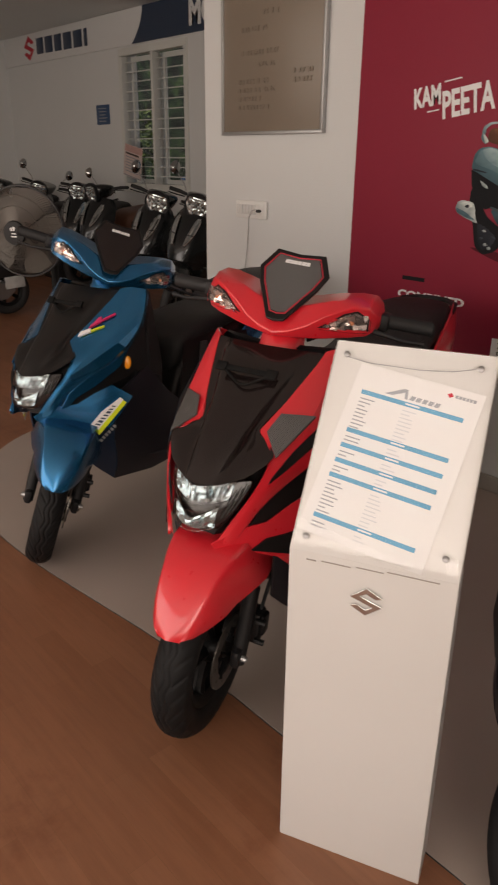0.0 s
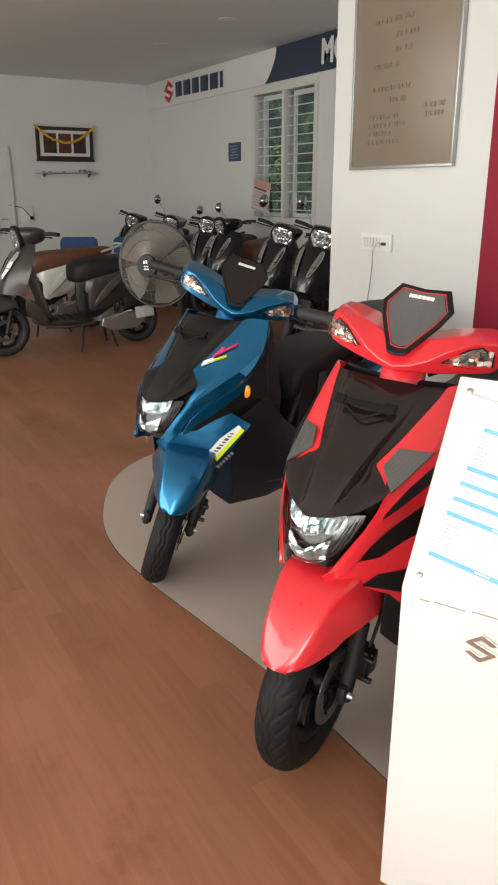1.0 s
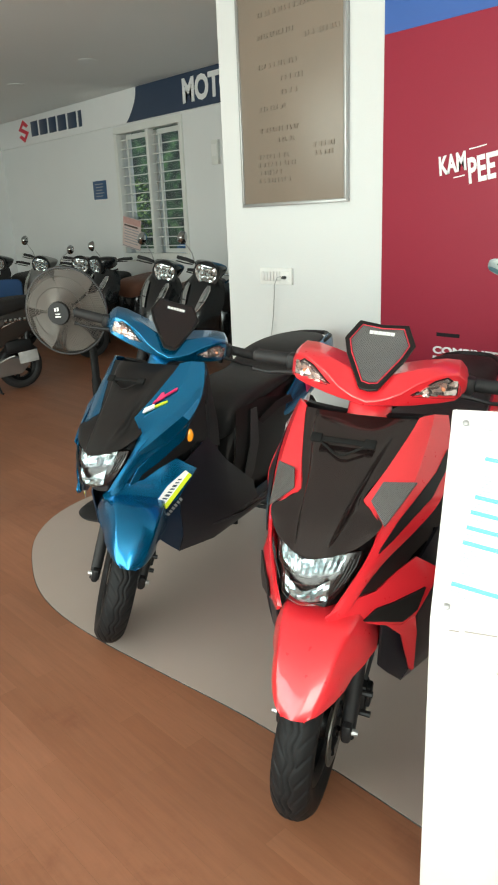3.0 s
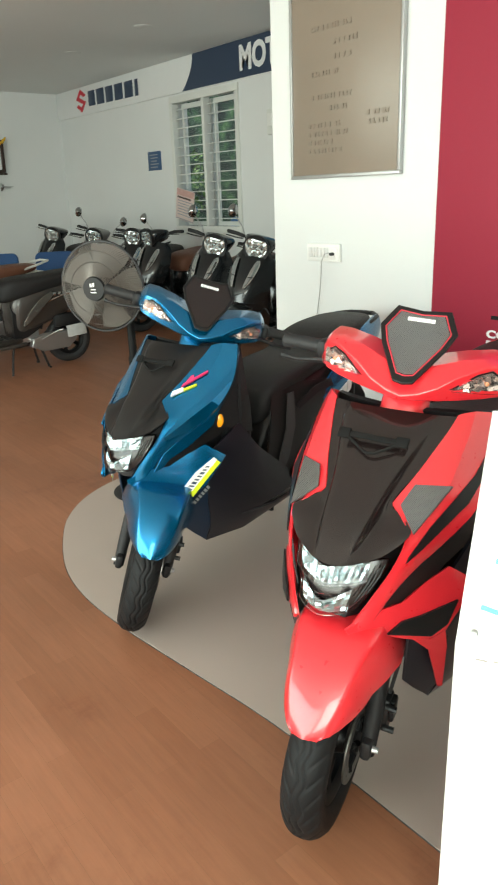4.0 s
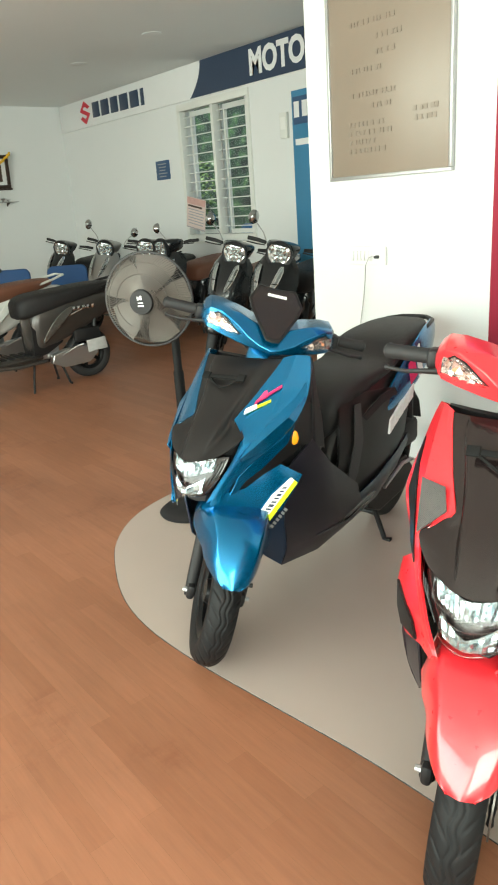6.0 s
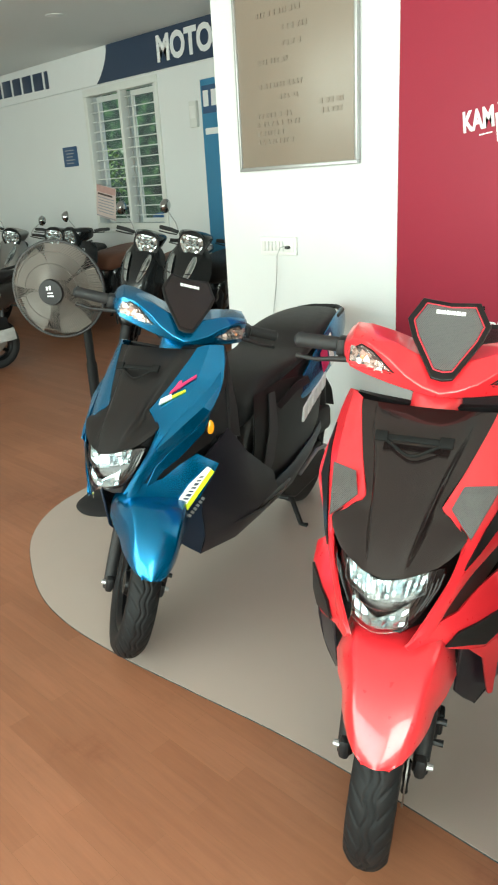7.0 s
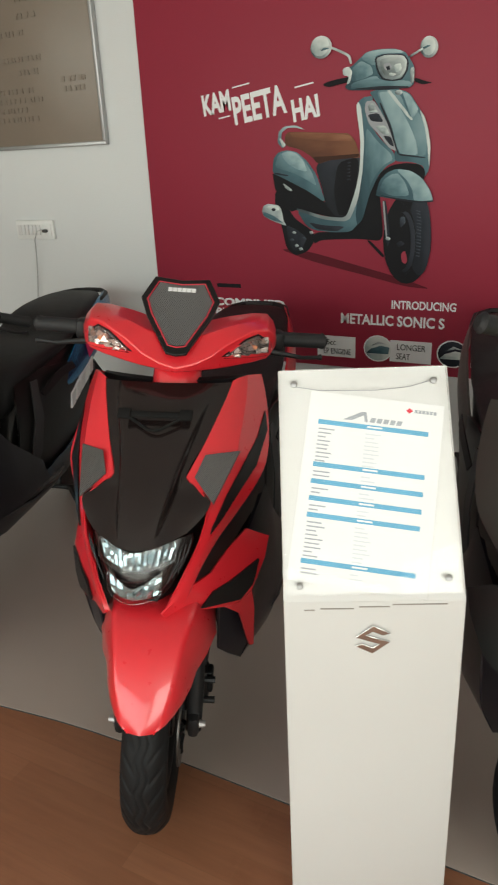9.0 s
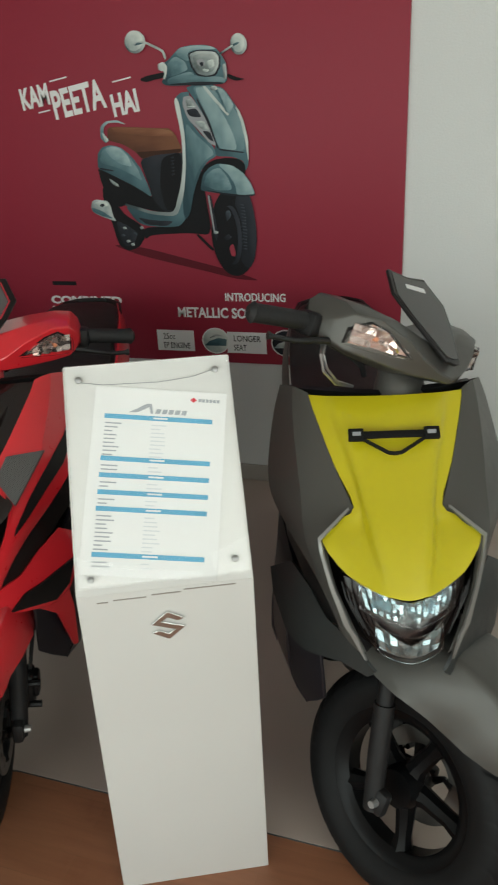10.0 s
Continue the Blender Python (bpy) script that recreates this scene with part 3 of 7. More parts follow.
def sign_band():
    """A white fascia with a navy swoosh; the maker's name is plain shapes, the trade word is lettered."""
    s = thing("fascia_sign", wall_face(0, BACK - 0.002), "long white fascia board with navy panel under the ceiling", "sign")
    z0, z1 = 2.628, CEIL - 0.004
    part("board", boxed(((WEST + 0.02 - 2.7) / 2, (z0 + z1) / 2, 0.012), (-2.7 - WEST - 0.02, z1 - z0, 0.024), 0.003), SIGN_WHITE, s)
    left = [(-7.88 + 0.25 * math.sin(radians(a)) ** 0.85, z0 + 0.004 + (z1 - z0 - 0.006) * a / 90) for a in range(0, 91, 6)]
    part("navy_panel", sheet(bmesh.new(), [(-2.75, z0 + 0.004)] + [(-2.75, z1 - 0.002)] + left[::-1], Matrix.Translation((0, 0, 0.025)), 0.003), SIGN_NAVY, s, "navy blue curved panel")
    lettering("lettering", "MOTO", 0.335, SIGN_WHITE, Matrix.Translation((-6.745, 2.712, 0.029)), s, 0.003, 0.86, weight=0.013)
    e = Matrix.Translation((-10.71, 2.672, 0.025))
    part("emblem", sheet(bmesh.new(), [(0.15 + 0.60 * x, 0.15 + 0.62 * y) for x, y in EMBLEM], e, 0.004), PRINT_RED, s, "red angular emblem")
    x = -10.32
    for k, w in enumerate((0.20, 0.22, 0.20, 0.22, 0.22, 0.08)):
        part("name_block", boxed((x + w / 2, 2.825 - k * 0.003, 0.029), (w, 0.20, 0.006), 0.002), SIGN_NAVY, s)
        x += w + 0.055
    return s


sign_band()


def notice():
    n = thing("wall_notice", wall_face(-8.66, BACK - 0.001, 1.89), "small navy printed notice stuck on the rear wall", "notice")
    part("board", boxed((0, 0, 0.004), (0.32, 0.235, 0.008), 0.001), NOTICE_BLUE, n)
    for k in range(5):
        part("text_bar", boxed((-0.01 + 0.01 * (k % 2), 0.075 - 0.038 * k, 0.0095), (0.2 - 0.03 * (k % 3), 0.012, 0.002)), PRINT_GREY, n)


notice()


def calendar():
    c = thing("wall_calendar", wall_face(-7.93, BACK - 0.05, 1.32) @ pose(0, 0, 0, 0, 0, -11), "printed calendar sheet hung beside the window", "calendar")
    part("sheet", boxed((0, 0, 0.003), (0.40, 0.38, 0.004)), FADED, c)
    part("header", boxed((0, 0.145, 0.006), (0.38, 0.075, 0.002)), PALE_RED, c)
    part("rule", boxed((-0.02, 0.085, 0.006), (0.30, 0.022, 0.002)), PICTURE, c, "dark printed rule")
    for k in range(6):
        part("text_bar", boxed((0, 0.045 - 0.034 * k, 0.006), (0.33 - 0.03 * (k % 2), 0.011, 0.002)), PRINT_GREY, c)
    part("lower_edge", boxed((0, -0.178, 0.006), (0.38, 0.012, 0.002)), PRINT_GREY, c)
    part("hook", tube(bmesh.new(), [(0, 0.17, 0.0), (0, 0.2, -0.02), (0, 0.2, -0.05)], 0.003, 6), STEEL, c)


FADED = material("faded_pink_paper", (0.62, 0.50, 0.47), 0.6, vary=0.12, scale=9)
PALE_RED = material("faded_red_print", (0.55, 0.33, 0.30), 0.6, vary=0.3, scale=14)
calendar()


def wall_banner():
    b = thing("vertical_banner", wall_face(-6.12, BACK - 0.001, 0.0), "tall blue printed vertical banner on the rear wall", "banner")
    part("cloth", boxed((0.45, 1.45, 0.006), (0.90, 2.02, 0.012), 0.002), BANNER_BLUE, b)
    part("header", boxed((0.45, 2.27, 0.0135), (0.86, 0.26, 0.003)), NOTICE_BLUE, b)
    for k in range(5):
        part("name_block", boxed((0.075 + 0.12 * k, 2.28, 0.0165), (0.075, 0.15, 0.003)), SIGN_WHITE, b)
    part("name_block", boxed((0.16, 1.97, 0.0135), (0.24, 0.06, 0.003)), SIGN_WHITE, b)
    e = thing("switch_box", wall_face(-6.235, BACK - 0.001, 2.15), "small cream electrical box on the rear wall", "switch box")
    part("body", boxed((0, 0, 0.02), (0.11, 0.25, 0.04), 0.006), FRAME_PAINT, e)
    part("cover", boxed((0, 0.02, 0.042), (0.08, 0.12, 0.006), 0.002), WHITE_PLASTIC, e)


wall_banner()


# ---- west wall: garlanded picture, shelf, door ----
def west_face(y, z):
    """A frame on the west wall, which faces +x: X to the right (+y), Y up, Z into the room."""
    return Matrix(((0, 0, 1, WEST), (1, 0, 0, y), (0, 1, 0, z), (0, 0, 0, 1)))


def garlanded_picture():
    p = thing("framed_picture", west_face(4.17, 2.10) @ pose(0, 0, 0.04, 5, 0, 0), "dark wooden picture frame with three panels and a marigold garland", "picture frame")
    w, h = 0.90, 0.47
    for c, s in (((0, h / 2 - 0.025), (w, 0.05)), ((0, -h / 2 + 0.025), (w, 0.05)), ((-w / 2 + 0.025, 0), (0.05, h - 0.1)), ((w / 2 - 0.025, 0), (0.05, h - 0.1))):
        part("frame_bar", boxed((*c, 0.02), (*s, 0.04), 0.005), DARK_WOOD, p)
    part("mount", boxed((0, 0, 0.012), (w - 0.1, h - 0.1, 0.01)), SIGN_WHITE, p)
    for k, mt in ((-1, PICTURE), (0, PICTURE_RED), (1, PICTURE)):
        part("panel", boxed((k * 0.235, 0, 0.019), (0.20, h - 0.19, 0.004)), mt, p)
    part("ledge", boxed((0, -h / 2 - 0.012, 0.03), (w + 0.02, 0.024, 0.06), 0.004), DARK_WOOD, p)
    bm, rng = bmesh.new(), random.Random(4)
    for k in range(64):
        u = k / 63
        x = -w / 2 - 0.02 + u * (w + 0.04)
        z = h / 2 + 0.02 - 0.24 * (1 - (2 * u - 1) ** 2)
        r = rng.uniform(0.016, 0.024)
        bmesh.ops.create_icosphere(bm, subdivisions=1, radius=r, matrix=Matrix.Translation((x, z + rng.uniform(-0.008, 0.008), 0.055 + rng.uniform(0, 0.012))))
    part("garland", bm, MARIGOLD, p, "yellow marigold garland")
    s = thing("wall_shelf", west_face(4.17, 1.665), "thin steel wall shelf with small metal lamps", "shelf")
    part("board", boxed((0, 0, 0.075), (0.99, 0.012, 0.15), 0.003), STEEL, s)
    for x in (-0.36, 0.36):
        part("bracket", plate(bmesh.new(), [(x - 0.006, -0.007, 0.0), (x - 0.006, -0.007, 0.12), (x - 0.006, -0.06, 0.0)], 0.012, (1, 0, 0)), DARK_WOOD, s)
    for x, r, h2 in ((-0.38, 0.035, 0.02), (-0.28, 0.03, 0.018), (-0.05, 0.03, 0.022), (0.20, 0.03, 0.045), (0.28, 0.035, 0.05), (0.36, 0.03, 0.03)):
        d = thing("oil_lamp", west_face(4.17 + x, 1.673) @ pose(0, 0, 0.075, -90, 0, 0), "small metal prayer lamp on the wall shelf", "oil lamp", "prayer lamps on the shelf")
        part("bowl", lathe(bmesh.new(), [(r * 0.5, 0), (r * 0.35, h2 * 0.3), (r, h2 * 0.9), (r * 0.9, h2), (r * 0.3, h2 * 0.5)], n=14), STEEL, d)
    k = thing("wall_switch", west_face(3.49, 1.06), "white switch plate with a dangling cable on the end wall", "switch")
    part("plate", boxed((0, 0, 0.008), (0.20, 0.24, 0.016), 0.004), WHITE_PLASTIC, k)
    part("plug", boxed((0.06, -0.05, 0.035), (0.05, 0.05, 0.04), 0.006), PLASTIC, k)
    part("cable", tube(bmesh.new(), [(0.06, -0.05, 0.05), (0.0, 0.0, 0.09), (-0.08, 0.10, 0.08), (-0.18, 0.13, 0.03), (-0.36, 0.16, 0.006)], 0.006, 6), PLASTIC, k)
    d = tagged(new("door_1"), "plain grey-white flush door in the end wall", "door", kind="structure")
    place(d, west_face(2.80, 0.0))
    part("leaf", boxed((0, 1.0, 0.012), (0.92, 2.0, 0.024), 0.004), SIGN_WHITE, d)
    for x in (-0.485, 0.485):
        part("door_frame", boxed((x, 1.02, 0.02), (0.05, 2.04, 0.04), 0.004), FRAME_PAINT, d)
    part("door_handle", tube(bmesh.new(), [(0.38, 1.0, 0.024), (0.38, 1.0, 0.06), (0.28, 1.0, 0.06)], 0.009, 8), STEEL, d)


garlanded_picture()

for lx, ly in ((-6.71, 4.38), (-8.23, 4.36)):
    l = thing("ceiling_light", pose(lx, ly, CEIL, 180, 0, 0), "round recessed white ceiling light, switched off", "ceiling light", "recessed ceiling lights")
    part("rim", lathe(bmesh.new(), [(0.095, 0), (0.095, 0.003), (0.075, 0.004), (0.075, 0.001)], n=24), CEILING_PAINT, l)
    part("diffuser", lathe(bmesh.new(), [(0.0, 0.007), (0.060, 0.006), (0.075, 0.003)], n=24), CEILING_PAINT, l)


# ---- partition wall: plaque, switchboard, poster ----
def granite_plaque():
    x0, x1, z0, z1 = -2.978, -2.228, 1.488, 2.62
    p = thing("wall_plaque", wall_face((x0 + x1) / 2, NORTH - 0.001, (z0 + z1) / 2), "polished brown plaque with raised lettering in a thin steel frame", "plaque")
    w, h = x1 - x0, z1 - z0
    part("panel", boxed((0, 0, 0.010), (w - 0.03, h - 0.03, 0.018), 0.001), PLAQUE_BROWN, p)
    for c, s in (((0, h / 2 - 0.0085), (w, 0.017)), ((0, -h / 2 + 0.0085), (w, 0.017)), ((-w / 2 + 0.0085, 0), (0.017, h - 0.034)), ((w / 2 - 0.0085, 0), (0.017, h - 0.034))):
        part("frame_bar", boxed((*c, 0.014), (*s, 0.028), 0.003), STEEL, p)
    rng = random.Random(11)
    lines = [(-0.22, 0.30, 0.42), (-0.22, 0.20, 0.24), (0.10, 0.16, 0.22), (-0.22, 0.06, 0.26), (-0.06, -0.01, 0.14), (-0.06, -0.075, 0.10), (-0.22, -0.14, 0.20), (-0.22, -0.245, 0.27), (-0.09, -0.30, 0.12),
             (-0.24, -0.375, 0.22), (-0.24, -0.415, 0.26), (-0.24, -0.455, 0.16), (-0.24, -0.495, 0.22), (0.16, -0.345, 0.13), (0.17, -0.385, 0.12)]
    for x, z, ln in lines:
        bm, u = bmesh.new(), 0.0
        while u < ln:
            cw = rng.uniform(0.010, 0.020)
            box(bm, (x + u + cw / 2, z + 0.06, 0.021), (cw, 0.022, 0.0028))
            box(bm, (x + u + cw / 2 + rng.uniform(-0.004, 0.004), z + 0.06 + rng.choice((-0.007, 0.007)), 0.0205), (cw + 0.004, 0.007, 0.0024))
            u += cw + rng.choice((0.007, 0.008, 0.02))
        part("text_bar", bm, LETTER, p, "row of illegible raised letters")


granite_plaque()


def switchboard():
    x0, x1, z0, z1 = -2.866, -2.62, 1.069, 1.160
    s = thing("switchboard", wall_face((x0 + x1) / 2, NORTH - 0.001, (z0 + z1) / 2), "white modular switchboard with a black plug and hanging cable", "switchboard")
    part("plate", boxed((0, 0, 0.009), (x1 - x0, z1 - z0, 0.018), 0.004), WHITE_PLASTIC, s)
    for k in range(6):
        part("switch", boxed((-0.095 + 0.025 * k, 0.0, 0.021), (0.021, 0.05, 0.007), 0.002), PAPER, s)
    part("socket", boxed((0.082, 0.0, 0.020), (0.055, 0.058, 0.005), 0.003), WHITE_PLASTIC, s)
    part("plug", boxed((0.080, -0.004, 0.032), (0.024, 0.016, 0.024), 0.006), GREY_TRIM, s)
    cable = [(0.075, 0.004, 0.05), (0.05, -0.004, 0.055), (0.022, -0.045, 0.05), (0.004, -0.12, 0.035), (-0.022, -0.22, 0.02), (-0.052, -0.34, 0.012), (-0.072, -0.6, 0.010), (-0.075, -1.0, 0.01)]
    part("cable", tube(bmesh.new(), cable, 0.0026, 6), STEEL, s)


switchboard()


def ellipse(cx, cy, rx, ry, n=20, turn=0.0, a0=0, a1=360):
    out = []
    for j in range(n + (0 if a1 - a0 == 360 else 1)):
        a = radians(a0 + (a1 - a0) * j / n)
        x, y = rx * math.cos(a), ry * math.sin(a)
        c, s = math.cos(radians(turn)), math.sin(radians(turn))
        out.append((cx + x * c - y * s, cy + x * s + y * c))
    return out


def scooter_poster():
    """A flat printed hoarding: slogan, feature badges and a pale blue scooter in layered flat inks."""
    x0, x1, z0, z1 = -2.022, -0.178, 0.548, 2.90
    p = thing("wall_poster", wall_face(0, NORTH - 0.001), "large crimson printed poster with a pale blue scooter and white slogan", "poster")
    part("board", boxed(((x0 + x1) / 2, (z0 + z1) / 2, 0.006), (x1 - x0, z1 - z0, 0.012), 0.001), POSTER_RED, p, "crimson printed board")
    part("header", boxed(((x0 + x1) / 2, 2.54, 0.0125), (x1 - x0 - 0.004, 0.72, 0.003)), POSTER_BLUE, p, "blue printed header band")
    white = SIGN_WHITE
    zf = lambda k: Matrix.Translation((0, 0, 0.0125 + 0.0004 * k))
    for text, x, z, size, sq, turn in (("KAM", -1.716, 1.574, 0.104, 0.62, 7), ("PEETA", -1.572, 1.532, 0.142, 0.60, 8), ("HAI", -1.310, 1.528, 0.106, 0.68, 8)):
        lettering("slogan", text, size, white, zf(2) @ pose(x, z, 0, 0, 0, turn), p, 0.001, sq, weight=0.004)
    for x, z, w in ((-1.575, 1.665, 0.08), (-1.645, 1.556, 0.055), (-1.30, 1.645, 0.08)):
        part("slogan_rule", sheet(bmesh.new(), rect(0, 0, w, 0.005), zf(2) @ pose(x, z, 0, 0, 0, 8), 0.001), white, p)
    lettering("caption", "INTRODUCING", 0.046, white, zf(2) @ pose(-0.893, 0.812, 0), p, 0.001, 0.81, weight=0.001)
    lettering("caption", "METALLIC SONIC S", 0.058, white, zf(2) @ pose(-1.110, 0.741, 0), p, 0.001, 0.88, weight=0.0015)
    lettering("caption", "COMBINED", 0.046, white, zf(2) @ pose(-1.718, 0.788, 0), p, 0.001, 1.48, weight=0.002)
    lettering("caption", "BRAKE", 0.046, white, zf(2) @ pose(-1.718, 0.742, 0), p, 0.001, 1.48, weight=0.002)
    part("text_bar", sheet(bmesh.new(), rect(-1.70, 0.868, -1.58, 0.885), zf(2), 0.001), PRINT_BLACK, p)
    for x, a, b in ((-1.215, "25cc", "EP ENGINE"), (-0.893, "LONGER", "SEAT"), (-0.565, "BULB", "STYLE")):
        part("badge", sheet(bmesh.new(), rect(x, 0.592, x + 0.172, 0.682), zf(2), 0.001), SIGN_WHITE, p, "pale feature badge")
        if a != "BULB":
            lettering("badge_text", a, 0.036, PRINT_BLACK, zf(8) @ pose(x + 0.028, 0.643, 0), p, 0.001, 0.85)
            lettering("badge_text", b, 0.036, PRINT_BLACK, zf(8) @ pose(x + 0.028, 0.604, 0), p, 0.001, 0.72)
    for x, ground, shape in ((-0.944, PAPER_INK, POSTER_TEAL), (-0.638, PRINT_NIGHT, PAPER_INK)):
        part("badge_disc", sheet(bmesh.new(), ellipse(x, 0.642, 0.062, 0.056), zf(5), 0.001), SIGN_WHITE, p)
        part("badge_disc", sheet(bmesh.new(), ellipse(x, 0.642, 0.057, 0.051), zf(8), 0.001), ground, p)
        part("badge_shape", sheet(bmesh.new(), [(x - 0.050, 0.620), (x + 0.046, 0.622), (x + 0.050, 0.650), (x + 0.012, 0.655), (x - 0.030, 0.640)], zf(11), 0.001), shape, p)
        part("badge_shape", sheet(bmesh.new(), [(x - 0.030, 0.652), (x + 0.010, 0.664), (x + 0.040, 0.662), (x + 0.004, 0.674)], zf(11), 0.001), SILVER_INK, p)

    # the printed scooter, drawn on a 320 x 460 sketch grid with the origin at its upper left
    def at(a, b):
        u, v = (a - 10) / 300, (450 - b) / 440
        return (-1.507 + 0.138 * v + u * (0.768 - 0.101 * v), 0.905 + v * (0.927 - 0.056 * u))

    def rounded(pts):
        cut = []
        for a, b in zip(pts, pts[1:] + pts[:1]):
            cut += [tuple(u + (v - u) * f for u, v in zip(a, b)) for f in (0.16, 0.84)]
        return cut

    def ink(pts, mt, k, name="printed_shape"):
        part(name, sheet(bmesh.new(), [at(*q) for q in rounded(rounded(pts))], zf(2 + 2 * k), 0.0007), mt, p)

    def disc(a, b, ra, rb, mt, k, turn=0, name="printed_disc"):
        ink(ellipse(a, b, ra, rb, 24, turn), mt, k, name)

    ink([(49, 385), (106, 389), (237, 427), (273, 439), (312, 455), (273, 452), (211, 434), (107, 407)], POSTER_SHADE, 0, "printed_shadow")
    ink([(33, 279), (44, 266), (69, 323), (110, 350), (113, 370), (102, 390), (82, 398), (64, 385), (51, 341), (36, 303)], PRINT_BLACK, 1, "printed_tyre")
    ink([(59, 338), (80, 348), (100, 363), (93, 381), (79, 390), (67, 374)], PRINT_NIGHT, 2)
    ink([(78, 377), (83, 375), (87, 379), (81, 382)], SILVER_INK, 3)
    ink([(68, 366), (74, 364), (77, 368), (71, 370)], POSTER_DARK_TEAL, 3)
    ink([(86, 383), (92, 381), (95, 386), (89, 388)], SILVER_INK, 3)
    ink([(102, 351), (108, 349), (111, 353), (105, 356)], SILVER_INK, 3)
    ink([(71, 352), (76, 350), (80, 354), (74, 356)], SILVER_INK, 3)
    ink([(90, 362), (95, 361), (99, 365), (93, 367)], POSTER_DARK_TEAL, 3)
    ink([(12, 314), (14, 303), (22, 299), (43, 302), (49, 311), (54, 331), (61, 341), (34, 332), (16, 323)], SILVER_INK, 3, "printed_exhaust")
    ink([(14, 314), (34, 321), (56, 336), (34, 330), (16, 322)], POSTER_TEAL, 4)
    ink([(17, 306), (28, 302), (42, 304), (45, 311), (28, 314)], PAPER_INK, 4)
    disc(34, 310, 4, 3, PRINT_NIGHT, 5, 0)
    ink([(25, 242), (66, 264), (124, 293), (169, 319), (160, 327), (77, 309), (67, 314), (52, 298), (33, 274)], PRINT_BLACK, 2)
    ink([(110, 351), (175, 350), (187, 321), (194, 253), (211, 241), (217, 277), (231, 366), (189, 362), (124, 366), (113, 375)], PRINT_BLACK, 1)
    ink([(101, 226), (145, 214), (179, 209), (183, 253), (174, 302), (165, 322), (146, 321), (126, 297), (120, 273)], PRINT_NIGHT, 3)
    ink([(142, 223), (178, 212), (178, 273), (168, 319), (150, 318), (139, 273)], PRINT_BLACK, 4)
    ink([(158, 222), (164, 221), (164, 224), (159, 225)], PRINT_NIGHT, 5)
    ink([(158, 228), (165, 227), (164, 230), (159, 231)], PRINT_NIGHT, 5)
    ink([(158, 234), (165, 233), (164, 236), (160, 237)], PRINT_NIGHT, 5)
    ink([(159, 240), (165, 239), (164, 242), (160, 243)], PRINT_NIGHT, 5)
    ink([(159, 246), (166, 245), (165, 248), (160, 249)], PRINT_NIGHT, 5)
    ink([(159, 252), (166, 251), (165, 254), (160, 255)], PRINT_NIGHT, 5)
    ink([(25, 240), (25, 216), (33, 205), (48, 201), (68, 205), (88, 221), (106, 244), (120, 278), (126, 295), (96, 279), (61, 262), (35, 251)], POSTER_TEAL, 4, "printed_panel")
    ink([(34, 208), (51, 202), (68, 206), (84, 221), (99, 242), (109, 266), (90, 254), (65, 242), (28, 232)], POSTER_MID, 5)
    ink([(38, 208), (53, 203), (67, 207), (82, 221), (90, 240), (69, 235), (49, 223)], POSTER_PALE, 6)
    ink([(25, 242), (56, 256), (93, 274), (123, 293), (91, 278), (56, 263), (28, 250)], PRINT_BLACK, 6)
    ink([(46, 260), (62, 270), (66, 276), (54, 272)], SILVER_INK, 5)
    ink([(30, 241), (56, 246), (55, 248), (30, 244)], PRINT_NIGHT, 7)
    ink([(43, 174), (50, 169), (143, 172), (156, 172), (168, 184), (179, 210), (176, 215), (145, 214), (127, 219), (108, 226), (94, 212), (73, 200), (44, 193)], POSTER_SEAT, 5, "printed_seat")
    ink([(50, 170), (143, 173), (160, 176), (165, 186), (115, 185), (57, 179)], POSTER_TAN, 6)
    ink([(107, 226), (127, 219), (176, 214), (178, 207), (159, 209), (122, 212), (96, 213)], POSTER_SEAT_DARK, 6)
    ink([(30, 189), (30, 169), (40, 160), (61, 158), (79, 166), (61, 162), (44, 163), (36, 171), (36, 182), (47, 193), (40, 198)], POSTER_PALE, 4)
    ink([(32, 179), (39, 184), (46, 193), (40, 197)], PAPER_INK, 5)
    ink([(75, 309), (127, 324), (161, 330), (173, 321), (183, 272), (190, 301), (186, 334), (175, 349), (147, 351), (114, 348), (98, 341)], POSTER_TEAL, 5)
    ink([(99, 332), (128, 338), (165, 339), (152, 349), (116, 346)], PRINT_NIGHT, 6)
    ink([(166, 121), (176, 112), (192, 110), (190, 130), (191, 157), (208, 179), (233, 203), (239, 220), (224, 229), (211, 248), (200, 282), (193, 326), (185, 337), (180, 316), (184, 235), (182, 175), (175, 134)], POSTER_TEAL, 6, "printed_leg_shield")
    ink([(185, 161), (204, 184), (230, 207), (234, 218), (220, 227), (207, 246), (196, 277), (191, 253), (188, 207)], POSTER_MID, 7)
    ink([(77, 306), (127, 321), (160, 323), (167, 317), (177, 273), (181, 235), (178, 184), (165, 127), (168, 119), (174, 130), (184, 184), (186, 239), (183, 287), (173, 324), (163, 330), (127, 327), (77, 311)], SILVER_INK, 8, "printed_edge")
    ink([(185, 104), (200, 99), (227, 98), (251, 105), (269, 131), (278, 144), (285, 162), (292, 193), (293, 234), (287, 248), (284, 228), (263, 221), (238, 221), (235, 206), (238, 200), (221, 161), (196, 117)], POSTER_TEAL, 7, "printed_apron")
    ink([(197, 102), (227, 100), (254, 130), (267, 136), (279, 155), (286, 179), (286, 213), (245, 209), (239, 197), (226, 161), (206, 121)], POSTER_MID, 8, "printed_apron")
    ink([(201, 104), (221, 103), (254, 155), (268, 184), (274, 210), (246, 208), (239, 196), (227, 159), (208, 121)], POSTER_PALE, 9)
    ink([(233, 101), (251, 107), (268, 132), (265, 139), (258, 149), (245, 122)], POSTER_PALE, 9)
